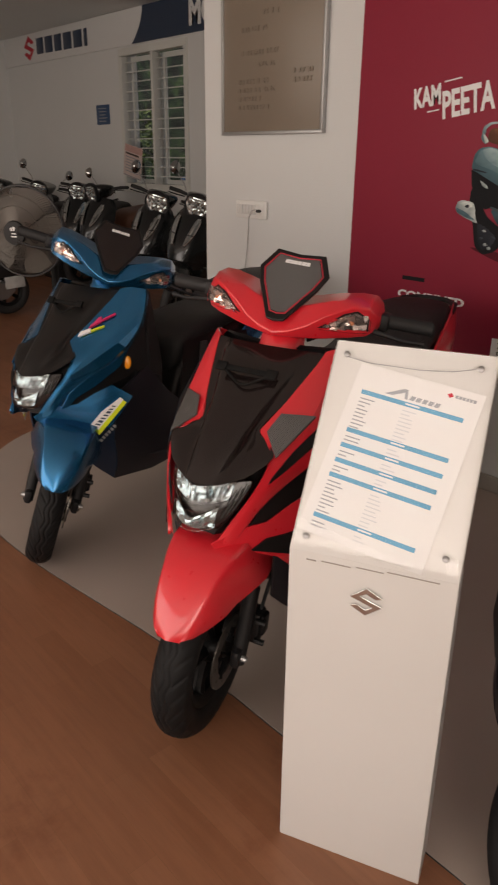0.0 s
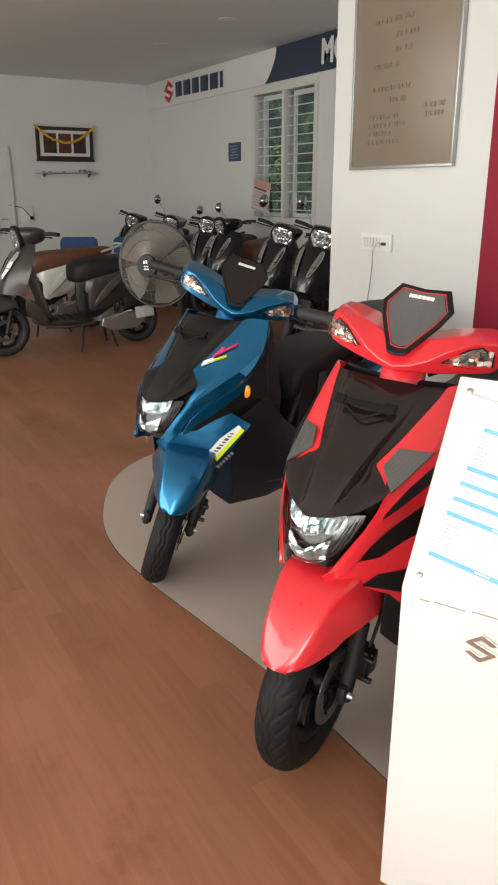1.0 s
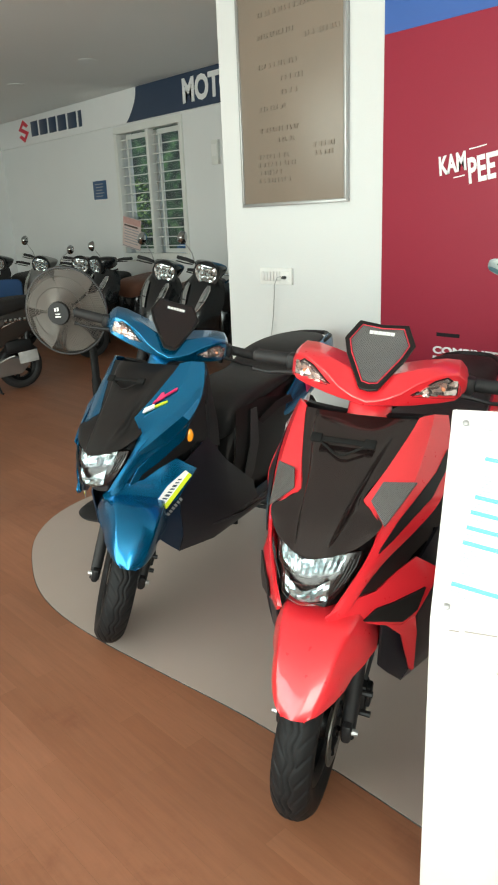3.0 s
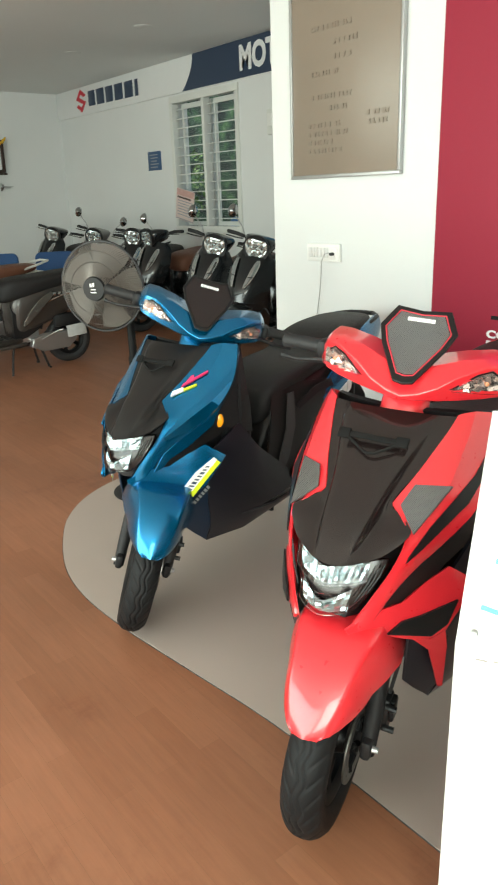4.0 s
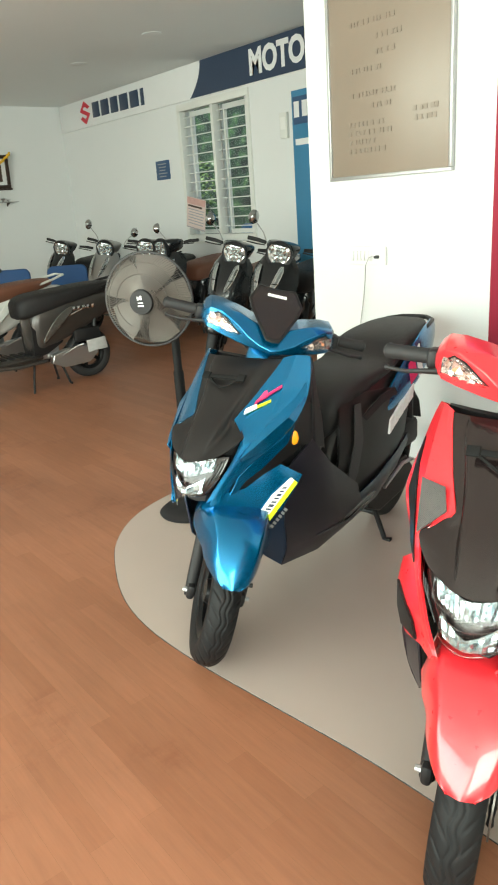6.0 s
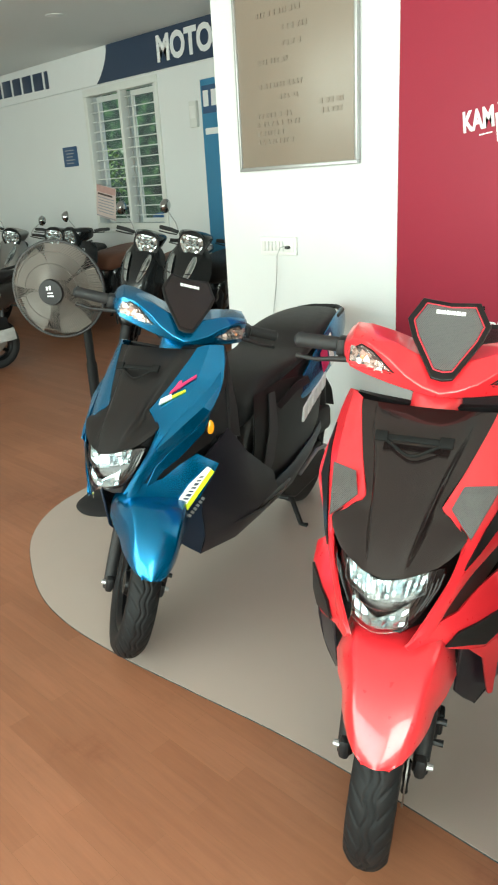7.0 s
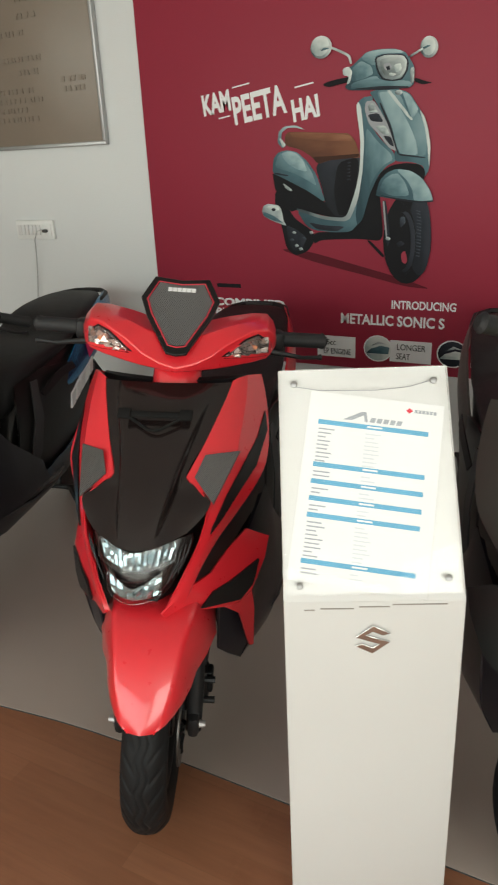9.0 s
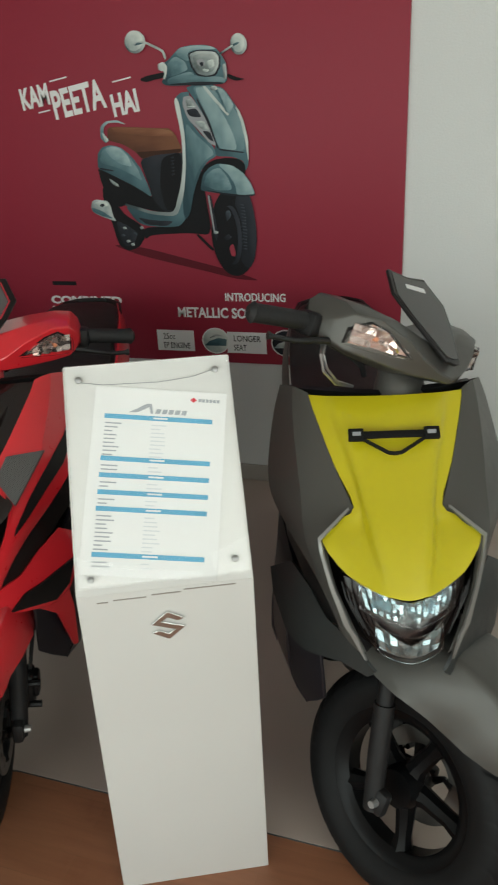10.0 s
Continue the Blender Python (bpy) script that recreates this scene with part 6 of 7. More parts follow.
            for mt, nm, u0, u1, v0, v1 in marks:
                part(nm, plate(bmesh.new(), [on_tail(u0, v1), on_tail(u1, v1), on_tail(u1 + 0.25, v0), on_tail(u0 + 0.25, v0)], 0.003, (-s, 0, 0)), mt, tp)
            for k in range(5):
                y, z = 0.93 + 0.047 * k, 0.512 + 0.020 * k
                part("white_decal", plate(bmesh.new(), [(s * 0.197, y, z), (s * 0.197, y + 0.036, z + 0.015), (s * 0.193, y + 0.056, z + 0.068), (s * 0.193, y + 0.020, z + 0.053)], 0.012, (-s, 0, 0)), WHITE_DECAL, tp)
        fl = [[(0.148, 0.620, 0.700), (0.164, 0.80, 0.715), (0.172, 0.98, 0.690), (0.176, 1.14, 0.630)], [(0.176, 0.560, 0.54), (0.188, 0.76, 0.55), (0.192, 0.98, 0.57), (0.182, 1.14, 0.58)], [(0.182, 0.500, 0.37), (0.192, 0.72, 0.345), (0.186, 0.98, 0.39), (0.174, 1.12, 0.47)]]
        part("side_cover", grid(bmesh.new(), flip(fl, s)), SATIN_BLACK, sc, "dark satin side cover", solidify=0.008, subsurf=2, corners=True)
        strip = [[(0.164, 0.700, 0.690), (0.186, 0.655, 0.56), (0.192, 0.590, 0.45), (0.190, 0.530, 0.375)], [(0.170, 0.735, 0.690), (0.194, 0.705, 0.56), (0.199, 0.650, 0.45), (0.195, 0.575, 0.370)]]
        part("cover_trim", grid(bmesh.new(), flip([[(x + 0.004, y, z) for x, y, z in r] for r in strip], s)), GREY_TRIM, sc, "dark grey trim along the side cover", solidify=0.005)
        bolt = [[(0.184, 0.735, 0.640), (0.196, 0.86, 0.690), (0.192, 0.99, 0.690)], [(0.194, 0.740, 0.622), (0.203, 0.87, 0.660), (0.198, 1.00, 0.660)]]
        part("cover_seam", grid(bmesh.new(), flip(bolt, s)), PLASTIC, sc, "raised fold of the side cover", solidify=0.004)
        part("floor_edge", tube(bmesh.new(), [(s * 0.222, 0.40, 0.345), (s * 0.222, 0.50, 0.335), (s * 0.216, 0.68, 0.332), (s * 0.195, 0.86, 0.340)], [0.008, 0.012, 0.012, 0.006], 8), GLOSS_BLACK, sc)
        sill = [[(0.214, 0.60, 0.372), (0.206, 0.80, 0.384), (0.190, 1.02, 0.420), (0.176, 1.14, 0.450)], [(0.224, 0.60, 0.330), (0.214, 0.80, 0.338), (0.196, 1.02, 0.380), (0.180, 1.14, 0.420)], [(0.206, 0.62, 0.290), (0.200, 0.80, 0.298), (0.184, 1.02, 0.350), (0.172, 1.14, 0.400)]]
        part("sill_panel", grid(bmesh.new(), flip(sill, s)), NAVY if decal else BELLY, sc, "dark sill panel below the seat", solidify=0.006, angle=50)
        part("grab_rail", tube(bmesh.new(), [(s * 0.125, 1.36, 0.83), (s * 0.132, 1.44, 0.845), (s * 0.110, 1.56, 0.855), (s * 0.06, 1.62, 0.857), (0, 1.63, 0.857)], 0.011, 8), PLASTIC, sc)
        if amber:
            part("amber_reflector", lathe(bmesh.new(), [(0.0, 0.005), (0.009, 0.004), (0.012, 0.0), (0.012, -0.014)], Matrix.Translation((s * 0.198, 0.238, 0.711)) @ Matrix.Rotation(radians(38) * s, 4, "Z") @ Matrix.Rotation(radians(90), 4, "X") @ Matrix.Diagonal((1.25, 2.0, 1, 1)), 18), AMBER, sc, "amber side reflector")
        part("stand_leg", tube(bmesh.new(), [(s * 0.07, 0.93, 0.26), (s * 0.11, 0.97, 0.14), (s * 0.135, 1.00, 0.012), (s * 0.165, 1.0, 0.010)], 0.011, 8), DARK_METAL, sc, "black centre stand leg")
    part("stand_bar", tube(bmesh.new(), [(-0.11, 0.97, 0.14), (0.11, 0.97, 0.14)], 0.009, 8), DARK_METAL, sc)
    part("tail_lamp", boxed((0, 1.66, 0.79), (0.15, 0.03, 0.07), 0.012), PRINT_RED, sc, "red tail lamp")
    part("rear_mudguard", grid(bmesh.new(), [[(0, 1.36, 0.60), (0.05, 1.36, 0.59)], [(0, 1.48, 0.57), (0.05, 1.48, 0.56)], [(0, 1.57, 0.48), (0.048, 1.57, 0.47)], [(0, 1.60, 0.38), (0.045, 1.60, 0.38)]], True), PLASTIC, sc, solidify=0.005)
    engine_group(sc)


def engine_group(sc, casing=None):
    casing = casing or DARK_METAL
    part("crankcase", hull_loft(bmesh.new(), [[(x + (0.13 if k else 0.06), y, z) for x, y, z in ring] for k, ring in enumerate([[(0, 0.86 + 0.45 * u, 0.235 + v) for u, v in ((0, -0.03), (0.25, -0.085), (0.8, -0.075), (1.0, 0.0), (0.85, 0.08), (0.3, 0.07), (0.05, 0.04))] for _ in range(2)])]), casing, sc, "cast transmission case", bevel=0.008)
    part("kick_lever", tube(bmesh.new(), [(0.16, 0.95, 0.27), (0.175, 1.10, 0.33), (0.20, 1.14, 0.34)], 0.008, 8), ALLOY, sc)
    part("air_box", boxed((0.11, 1.22, 0.41), (0.07, 0.26, 0.12), 0.03), PLASTIC, sc)
    part("cylinder", boxed((0, 0.86, 0.30), (0.14, 0.22, 0.12), 0.02), ALLOY, sc)
    part("exhaust", tube(bmesh.new(), [(-0.08, 0.80, 0.20), (-0.13, 0.95, 0.19), (-0.15, 1.08, 0.23), (-0.155, 1.15, 0.25), (-0.16, 1.50, 0.31), (-0.16, 1.53, 0.315)], [0.018, 0.018, 0.022, 0.05, 0.055, 0.02], 14), DARK_METAL, sc, "black exhaust silencer")
    part("heat_shield", tube(bmesh.new(), [(-0.175, 1.16, 0.275), (-0.18, 1.46, 0.325)], [0.04, 0.042], 12), ALLOY, sc, "alloy heat shield")
    for s in (-1, 1):
        part("shock_absorber", tube(bmesh.new(), [(s * 0.11, 1.27, 0.26), (s * 0.105, 1.30, 0.40), (s * 0.10, 1.33, 0.58)], [0.012, 0.026, 0.02], 10), DARK_METAL, sc)


def sport_scooter(m, paint, centre_paint, label, carbon=False, pinstripe=False, decal=False, trim=False, steer=3.0, bars=0.0, group="display scooters"):
    sc = thing("sport_scooter", m, label, "scooter", group)
    st = steer_matrix(steer)
    wheel(sc, st @ Matrix.Translation((0, 0, AXLE_Z)), AXLE_Z, 0.094, "front_wheel", 5, 1, True)
    fork_and_mudguard(sc, paint, st)
    headlamp(sc)
    front_apron(sc, paint, centre_paint, carbon, trim, decal)
    lower_wings(sc, WING_GREY if trim else paint, decal, carbon)
    cockpit(sc, paint, steer_matrix(steer + bars), pinstripe)
    rear_body(sc, paint, decal, decal)
    wheel(sc, Matrix.Translation((0, REAR_Y, 0.218)), 0.218, 0.10, "rear_wheel", 5)
    if decal:
        for pts, mt, nm in (([(0.128, 0.162, 0.858), (0.183, 0.236, 0.899), (0.181, 0.239, 0.904), (0.130, 0.174, 0.868)], PINK, "pink_decal"), ([(0.130, 0.164, 0.860), (0.154, 0.196, 0.876), (0.150, 0.204, 0.893), (0.144, 0.196, 0.890)], PINK, "pink_decal"), ([(0.112, 0.130, 0.834), (0.166, 0.196, 0.862), (0.164, 0.199, 0.866), (0.112, 0.138, 0.842)], LIME, "lime_decal"), ([(0.111, 0.127, 0.834), (0.138, 0.160, 0.848), (0.134, 0.166, 0.858), (0.111, 0.140, 0.847)], WHITE_DECAL, "white_decal")):
            part(nm, plate(bmesh.new(), [(x - 0.001, y - 0.024, z - 0.018) for x, y, z in pts], 0.008, (-0.3, 0.6, -0.6)), mt, sc)
    return sc


BLUE_AT, RED_AT, GREY_AT = (-1.895, 1.235), (-0.876, 1.148), (0.036, 1.245)
sport_scooter(pose(*BLUE_AT, 0, 0, 0, 15), BLUE, SATIN_BLACK, "blue metallic sport scooter with a black centre panel and decals", decal=True, steer=44)
sport_scooter(pose(*RED_AT, 0, 0, 1.5, 18), RED, GLOSS_BLACK, "bright red sport scooter with black panels and ribbed inserts", carbon=True, pinstripe=True, steer=9.0, bars=3.0)
sport_scooter(pose(*GREY_AT, 0, 0, 0, 16.5), GREY, YELLOW, "matt grey sport scooter with a lime yellow centre panel", trim=True, steer=46)


# ---- family scooters at the back of the showroom ----
def family_scooter(m, paint, seat_mat, label, steer=0.0, mirrors=(-1, 1), plate_on=False, side_stand=False):
    sc = thing("family_scooter", m, label, "scooter", "scooters parked at the back")
    st = steer_matrix(steer)
    bars = st @ Matrix.Translation((0, 0.06, 0.035))
    wheel(sc, st @ Matrix.Translation((0, 0, AXLE_Z)), AXLE_Z, 0.09, "front_wheel", 5, 1)
    for s in (-1, 1):
        part("fork_leg", on(tube(bmesh.new(), [(s * 0.075, 0.01, 0.21), (s * 0.075, 0.10, 0.52)], 0.019, 10), st), PLASTIC, sc)
    spec = [(-0.27, 0.36, 0.03, -0.25, 0.34), (-0.28, 0.42, 0.075, -0.21, 0.36), (-0.23, 0.50, 0.10, -0.13, 0.38), (-0.13, 0.55, 0.11, -0.04, 0.40), (0.0, 0.56, 0.11, 0.06, 0.42), (0.12, 0.52, 0.10, 0.14, 0.44)]
    rows = [[(0, y, z), (w * 0.6, y + 0.005, z - 0.005), (w, y + (y2 - y) * 0.4, z + (z2 - z) * 0.4), (w * 1.05, y2, z2)] for y, z, w, y2, z2 in spec]
    part("front_mudguard", on(grid(bmesh.new(), rows, True), st), paint, sc, "painted front mudguard", solidify=0.004, subsurf=1, angle=80)
    apron = [[(0, -0.01, 0.56), (0.07, 0.01, 0.555), (0.14, 0.08, 0.55), (0.185, 0.17, 0.54)], [(0, 0.005, 0.66), (0.08, 0.025, 0.66), (0.16, 0.09, 0.65), (0.215, 0.19, 0.64)], [(0, 0.065, 0.78), (0.085, 0.085, 0.78), (0.170, 0.14, 0.78), (0.23, 0.24, 0.77)], [(0, 0.155, 0.90), (0.075, 0.17, 0.90), (0.15, 0.205, 0.90), (0.20, 0.29, 0.89)], [(0, 0.225, 0.975), (0.06, 0.235, 0.975), (0.115, 0.26, 0.97), (0.15, 0.31, 0.955)]]
    part("front_apron", grid(bmesh.new(), apron, True), paint, sc, "smooth painted front apron", solidify=0.006, subsurf=2, angle=80, corners=True)
    skirt = [[(0.183, 0.17, 0.54), (0.205, 0.24, 0.50), (0.20, 0.32, 0.42)], [(0.16, 0.16, 0.42), (0.18, 0.24, 0.36), (0.175, 0.36, 0.30)], [(0.12, 0.20, 0.34), (0.15, 0.28, 0.29), (0.15, 0.42, 0.25)]]
    # slanting position lamps on both flanks of the apron
    line = [(0.100, 0.188, 0.905, 0.010), (0.102, 0.158, 0.870, 0.022), (0.096, 0.116, 0.820, 0.026), (0.086, 0.084, 0.770, 0.024), (0.070, 0.048, 0.715, 0.016), (0.058, 0.028, 0.680, 0.005)]
    for s in (-1, 1):
        lamp_rows = [[(s * (x - 0.85 * w), y - 0.45 * w - 0.010, z), (s * (x + 0.005), y - 0.020, z + 0.002), (s * (x + 0.85 * w), y + 0.50 * w - 0.010, z)] for x, y, z, w in line]
        side_lamp = part("position_lamp", grid(bmesh.new(), lamp_rows), LAMP_GREY, sc, "bright slanting position lamp", solidify=0.004, angle=4)
        part("lamp_divider", tube(bmesh.new(), [lamp_rows[3][0], lamp_rows[3][1], lamp_rows[3][2]], 0.005, 6), PLASTIC, side_lamp)
        for k in (0, 2):
            part("lamp_bezel", tube(bmesh.new(), [r[k] for r in lamp_rows], 0.004, 6), CHROME, side_lamp)
        part("apron_skirt", grid(bmesh.new(), flip(skirt, s)), paint, sc, solidify=0.006, subsurf=1)
        part("grip", on(tube(bmesh.new(), [(s * 0.17, 0.33, 1.01), (s * 0.24, 0.355, 1.015), (s * 0.345, 0.40, 1.01)], [0.015, 0.0175, 0.0175], 10), bars), RUBBER, sc)
        part("brake_lever", on(tube(bmesh.new(), [(s * 0.17, 0.29, 0.995), (s * 0.24, 0.30, 0.99), (s * 0.34, 0.345, 0.985)], 0.006, 6), bars), DARK_METAL, sc)
        if s in mirrors:
            head = Vector((s * 0.305, 0.29, 1.205))
            part("mirror_stalk", on(tube(bmesh.new(), [(s * 0.17, 0.32, 1.03), (s * 0.20, 0.31, 1.09), (s * 0.27, 0.30, 1.16), head], 0.005, 8), bars), STEEL, sc)
            mm = Matrix.Translation(head) @ Matrix.Rotation(radians(90 - 8), 4, "X") @ Matrix.Diagonal((0.86, 1.08, 1.1, 1))
            mir = part("mirror_shell", on(lathe(bmesh.new(), [(0.0, 0.046), (0.014, 0.044), (0.028, 0.037), (0.040, 0.026), (0.050, 0.010), (0.055, -0.004)], mm, 20), bars), SHELL, sc)
            part("mirror_glass", on(lathe(bmesh.new(), [(0.0, -0.003), (0.052, -0.003)], mm, 20), bars), CHROME, mir)
    sec = [(0.135, 0.09, 0.90, 1.045), (0.15, 0.115, 0.89, 1.06), (0.21, 0.145, 0.89, 1.07), (0.30, 0.165, 0.925, 1.065), (0.38, 0.13, 0.95, 1.05)]
    part("handlebar_cowl", on(hull_loft(bmesh.new(), [ring_section(y, w, a, b, 0.8, 14) for y, w, a, b in sec]), bars), paint, sc, "rounded painted handlebar cowl", subsurf=1, angle=80)
    face = Matrix.Translation((0, 0.128, 0.966)) @ Matrix.Rotation(radians(100), 4, "X") @ Matrix.Diagonal((1.38, 1.36, 1, 1))
    h = part("headlamp", on(lathe(bmesh.new(), [(0.080, -0.04), (0.086, 0.000), (0.084, 0.006), (0.076, 0.004)], face, 24), bars), DARK_METAL, sc, "rounded clear headlamp with dark rim")
    rng = random.Random(5)
    def shield(r, k, n=22):
        """A rounded lamp face, wide above and narrow below, broken into facets."""
        w = 2 * math.pi * (k % n) / n
        c, d = math.cos(w), math.sin(w)
        return face @ Vector((r * c * (0.92 + 0.22 * d), r * (min(d, 0.74) if d > 0 else d * 0.98), 0.004 + (rng.uniform(-0.006, 0.006) if r < 0.07 else 0.0) + 0.05 * (0.074 - r)))
    dish = []
    for r in (0.004, 0.018, 0.030, 0.042, 0.054, 0.066, 0.076):
        ring = [shield(r, k) for k in range(22)]
        dish.append(ring + [ring[0]])
    part("reflector", on(grid(bmesh.new(), dish), bars), LAMP_GREY, h, solidify=0.003, angle=4)
    inner = [[(0.0, 0.225, 0.95), (0.11, 0.25, 0.94)], [(0.0, 0.34, 0.75), (0.20, 0.27, 0.77)], [(0.0, 0.39, 0.50), (0.19, 0.34, 0.46)], [(0, 0.44, 0.29), (0.16, 0.44, 0.28)]]
    part("leg_shield", grid(bmesh.new(), inner, True), paint, sc, "painted inner leg shield", solidify=0.012, subsurf=1)
    part("floorboard", hull_loft(bmesh.new(), [ring_section(y, w, z, 0.305, 0.8) for y, w, z in ((0.26, 0.15, 0.27), (0.36, 0.178, 0.225), (0.60, 0.186, 0.215), (0.84, 0.175, 0.24))]), paint, sc, "painted footboard", subsurf=1)
    for k in range(4):
        part("floor_mat_rib", boxed((0.0, 0.45 + 0.075 * k, 0.307), (0.22, 0.045, 0.012), 0.004), RUBBER, sc)
    body = [(0.70, 0.145, 0.26, 0.68), (0.80, 0.172, 0.29, 0.72), (0.96, 0.186, 0.36, 0.74), (1.16, 0.184, 0.43, 0.76), (1.38, 0.158, 0.52, 0.775), (1.58, 0.11, 0.60, 0.775), (1.68, 0.06, 0.65, 0.75)]
    part("body_shell", hull_loft(bmesh.new(), [ring_section(y, w, a, b, 0.85, 14) for y, w, a, b in body]), paint, sc, "painted rear body shell", subsurf=1, angle=80)
    part("belly", hull_loft(bmesh.new(), [ring_section(y, w, a, b, 0.85, 10) for y, w, a, b in ((0.72, 0.14, 0.25, 0.60), (0.85, 0.15, 0.28, 0.55), (1.0, 0.13, 0.36, 0.52))]), PLASTIC, sc)
    seat = [(0.62, 0.08, 0.62, 0.73), (0.66, 0.15, 0.60, 0.795), (0.80, 0.185, 0.61, 0.825), (1.00, 0.19, 0.655, 0.825), (1.22, 0.182, 0.705, 0.845), (1.44, 0.155, 0.75, 0.85), (1.56, 0.09, 0.78, 0.835)]
    part("seat", hull_loft(bmesh.new(), [ring_section(y, w, a, b, 0.95, 14) for y, w, a, b in seat]), seat_mat, sc, "long upholstered seat", subsurf=2, angle=80)
    part("grab_rail", tube(bmesh.new(), [(-0.14, 1.36, 0.79), (-0.15, 1.52, 0.83), (-0.09, 1.66, 0.86), (0.09, 1.66, 0.86), (0.15, 1.52, 0.83), (0.14, 1.36, 0.79)], 0.012, 8), paint if seat_mat is BROWN_VINYL else PLASTIC, sc)
    part("tail_lamp", boxed((0, 1.665, 0.69), (0.13, 0.03, 0.07), 0.012), PRINT_RED, sc, "red tail lamp")
    for s in (-1, 1):
        part("rear_indicator", boxed((s * 0.135, 1.555, 0.585), (0.045, 0.06, 0.045), 0.012), AMBER, sc, "amber rear indicator")
        part("chrome_strip", tube(bmesh.new(), [(s * 0.165, 0.86, 0.50), (s * 0.182, 1.05, 0.60), (s * 0.178, 1.25, 0.66)], 0.006, 6), CHROME, sc)
        part("stand_leg", tube(bmesh.new(), [(s * 0.06, 0.93, 0.25), (s * 0.10, 0.97, 0.13), (s * 0.12, 1.0, 0.012), (s * 0.15, 1.0, 0.010)], 0.011, 6), DARK_METAL, sc)
    part("rear_mudguard", grid(bmesh.new(), [[(0, 1.40, 0.56), (0.07, 1.40, 0.55)], [(0, 1.56, 0.52), (0.07, 1.56, 0.51)], [(0, 1.66, 0.40), (0.065, 1.66, 0.39)], [(0, 1.70, 0.30), (0.06, 1.70, 0.30)]], True), PLASTIC, sc, solidify=0.005)
    if plate_on:
        part("number_plate", boxed((0, 0, 0), (0.18, 0.006, 0.105), 0.004, Matrix.Translation((0.185, 1.275, 0.315)) @ Matrix.Rotation(radians(84), 4, "Z") @ Matrix.Rotation(radians(-5), 4, "Y")), PLATE_GREY, sc, "blank pale number plate")
    if side_stand:
        part("side_stand", tube(bmesh.new(), [(0.12, 0.70, 0.24), (0.16, 0.66, 0.12), (0.20, 0.63, 0.012), (0.22, 0.62, 0.010)], 0.010, 8), DARK_METAL, sc, "black side stand")
    for s in (-1, 1):
        flash = [[(0.178, 0.79, 0.44), (0.193, 0.87, 0.56), (0.192, 0.98, 0.655), (0.180, 1.10, 0.70)], [(0.172, 0.77, 0.36), (0.193, 0.90, 0.47), (0.197, 1.02, 0.575), (0.190, 1.12, 0.655)]]
        part("body_flash", grid(bmesh.new(), flip([[(x + 0.004, y, z) for x, y, z in r] for r in flash], s)), FLANK_SHEEN if paint is DARK_GREY else paint, sc, "raised curved body flash", solidify=0.004, subsurf=1)
        part("rail_bracket", tube(bmesh.new(), [(s * 0.15, 0.34, 0.25), (s * 0.17, 0.55, 0.235), (s * 0.16, 0.80, 0.25)], 0.016, 8), paint, sc)
    for k in range(5):
        part("name_block", boxed((0.190, 1.10 + 0.045 * k, 0.655), (0.004, 0.026, 0.03), 0.001), CHROME, sc)
    engine_group(sc, ALLOY)
    wheel(sc, Matrix.Translation((0, REAR_Y, 0.218)), 0.218, 0.09, "rear_wheel", 5)
    return sc


def at_headlamp(x, y, turn, lean=0.0, steer=0.0):
    """The pose that brings a family scooter's headlamp over (x, y), leaning over onto its side stand."""
    m = pose(0, 0, 0, 0, lean, turn)
    spot = m @ steer_matrix(steer) @ Vector((0, 0.19, 1.0))
    return Matrix.Translation((x - spot.x, y - spot.y, 0)) @ m


family_scooter(at_headlamp(-4.83, 4.19, 22, 8, 16), NIGHT, SEAT_VINYL, "black family scooter with a round chrome mirror, leaning on its stand", steer=16, mirrors=(-1,), side_stand=True)
family_scooter(at_headlamp(-5.45, 4.20, 24, 8, 16), NIGHT, BROWN_VINYL, "black family scooter with a brown seat and one round mirror", steer=16, mirrors=(-1,), side_stand=True)
family_scooter(at_headlamp(-6.98, 4.46, 20, 6), NIGHT, BROWN_VINYL, "dark family scooter with a brown seat by the rear wall", steer=-25, mirrors=(-1,), side_stand=True)
family_scooter(at_headlamp(-7.52, 4.53, 34, 7), NIGHT, SEAT_VINYL, "black family scooter between others by the rear wall", mirrors=(), side_stand=True)
family_scooter(at_headlamp(-8.44, 4.50, 26, 7, 14), SILVER, SEAT_VINYL, "silver family scooter standing near the rear wall", steer=14, side_stand=True)
family_scooter(at_headlamp(-9.66, 4.49, 24, 7, 16), NIGHT, SEAT_VINYL, "black family scooter near the corner of the room", steer=16, mirrors=(), side_stand=True)
family_scooter(pose(-6.17, 1.72, 0, 0, 0, 0), DARK_GREY, SEAT_VINYL, "dark grey family scooter with a black seat, side-on", mirrors=(), plate_on=True, side_stand=True)
family_scooter(pose(-7.15, 1.60, 0, 0, 0, 0), WHITE_PAINT, BROWN_VINYL, "pearl white family scooter with a tan brown seat", mirrors=(), side_stand=True)


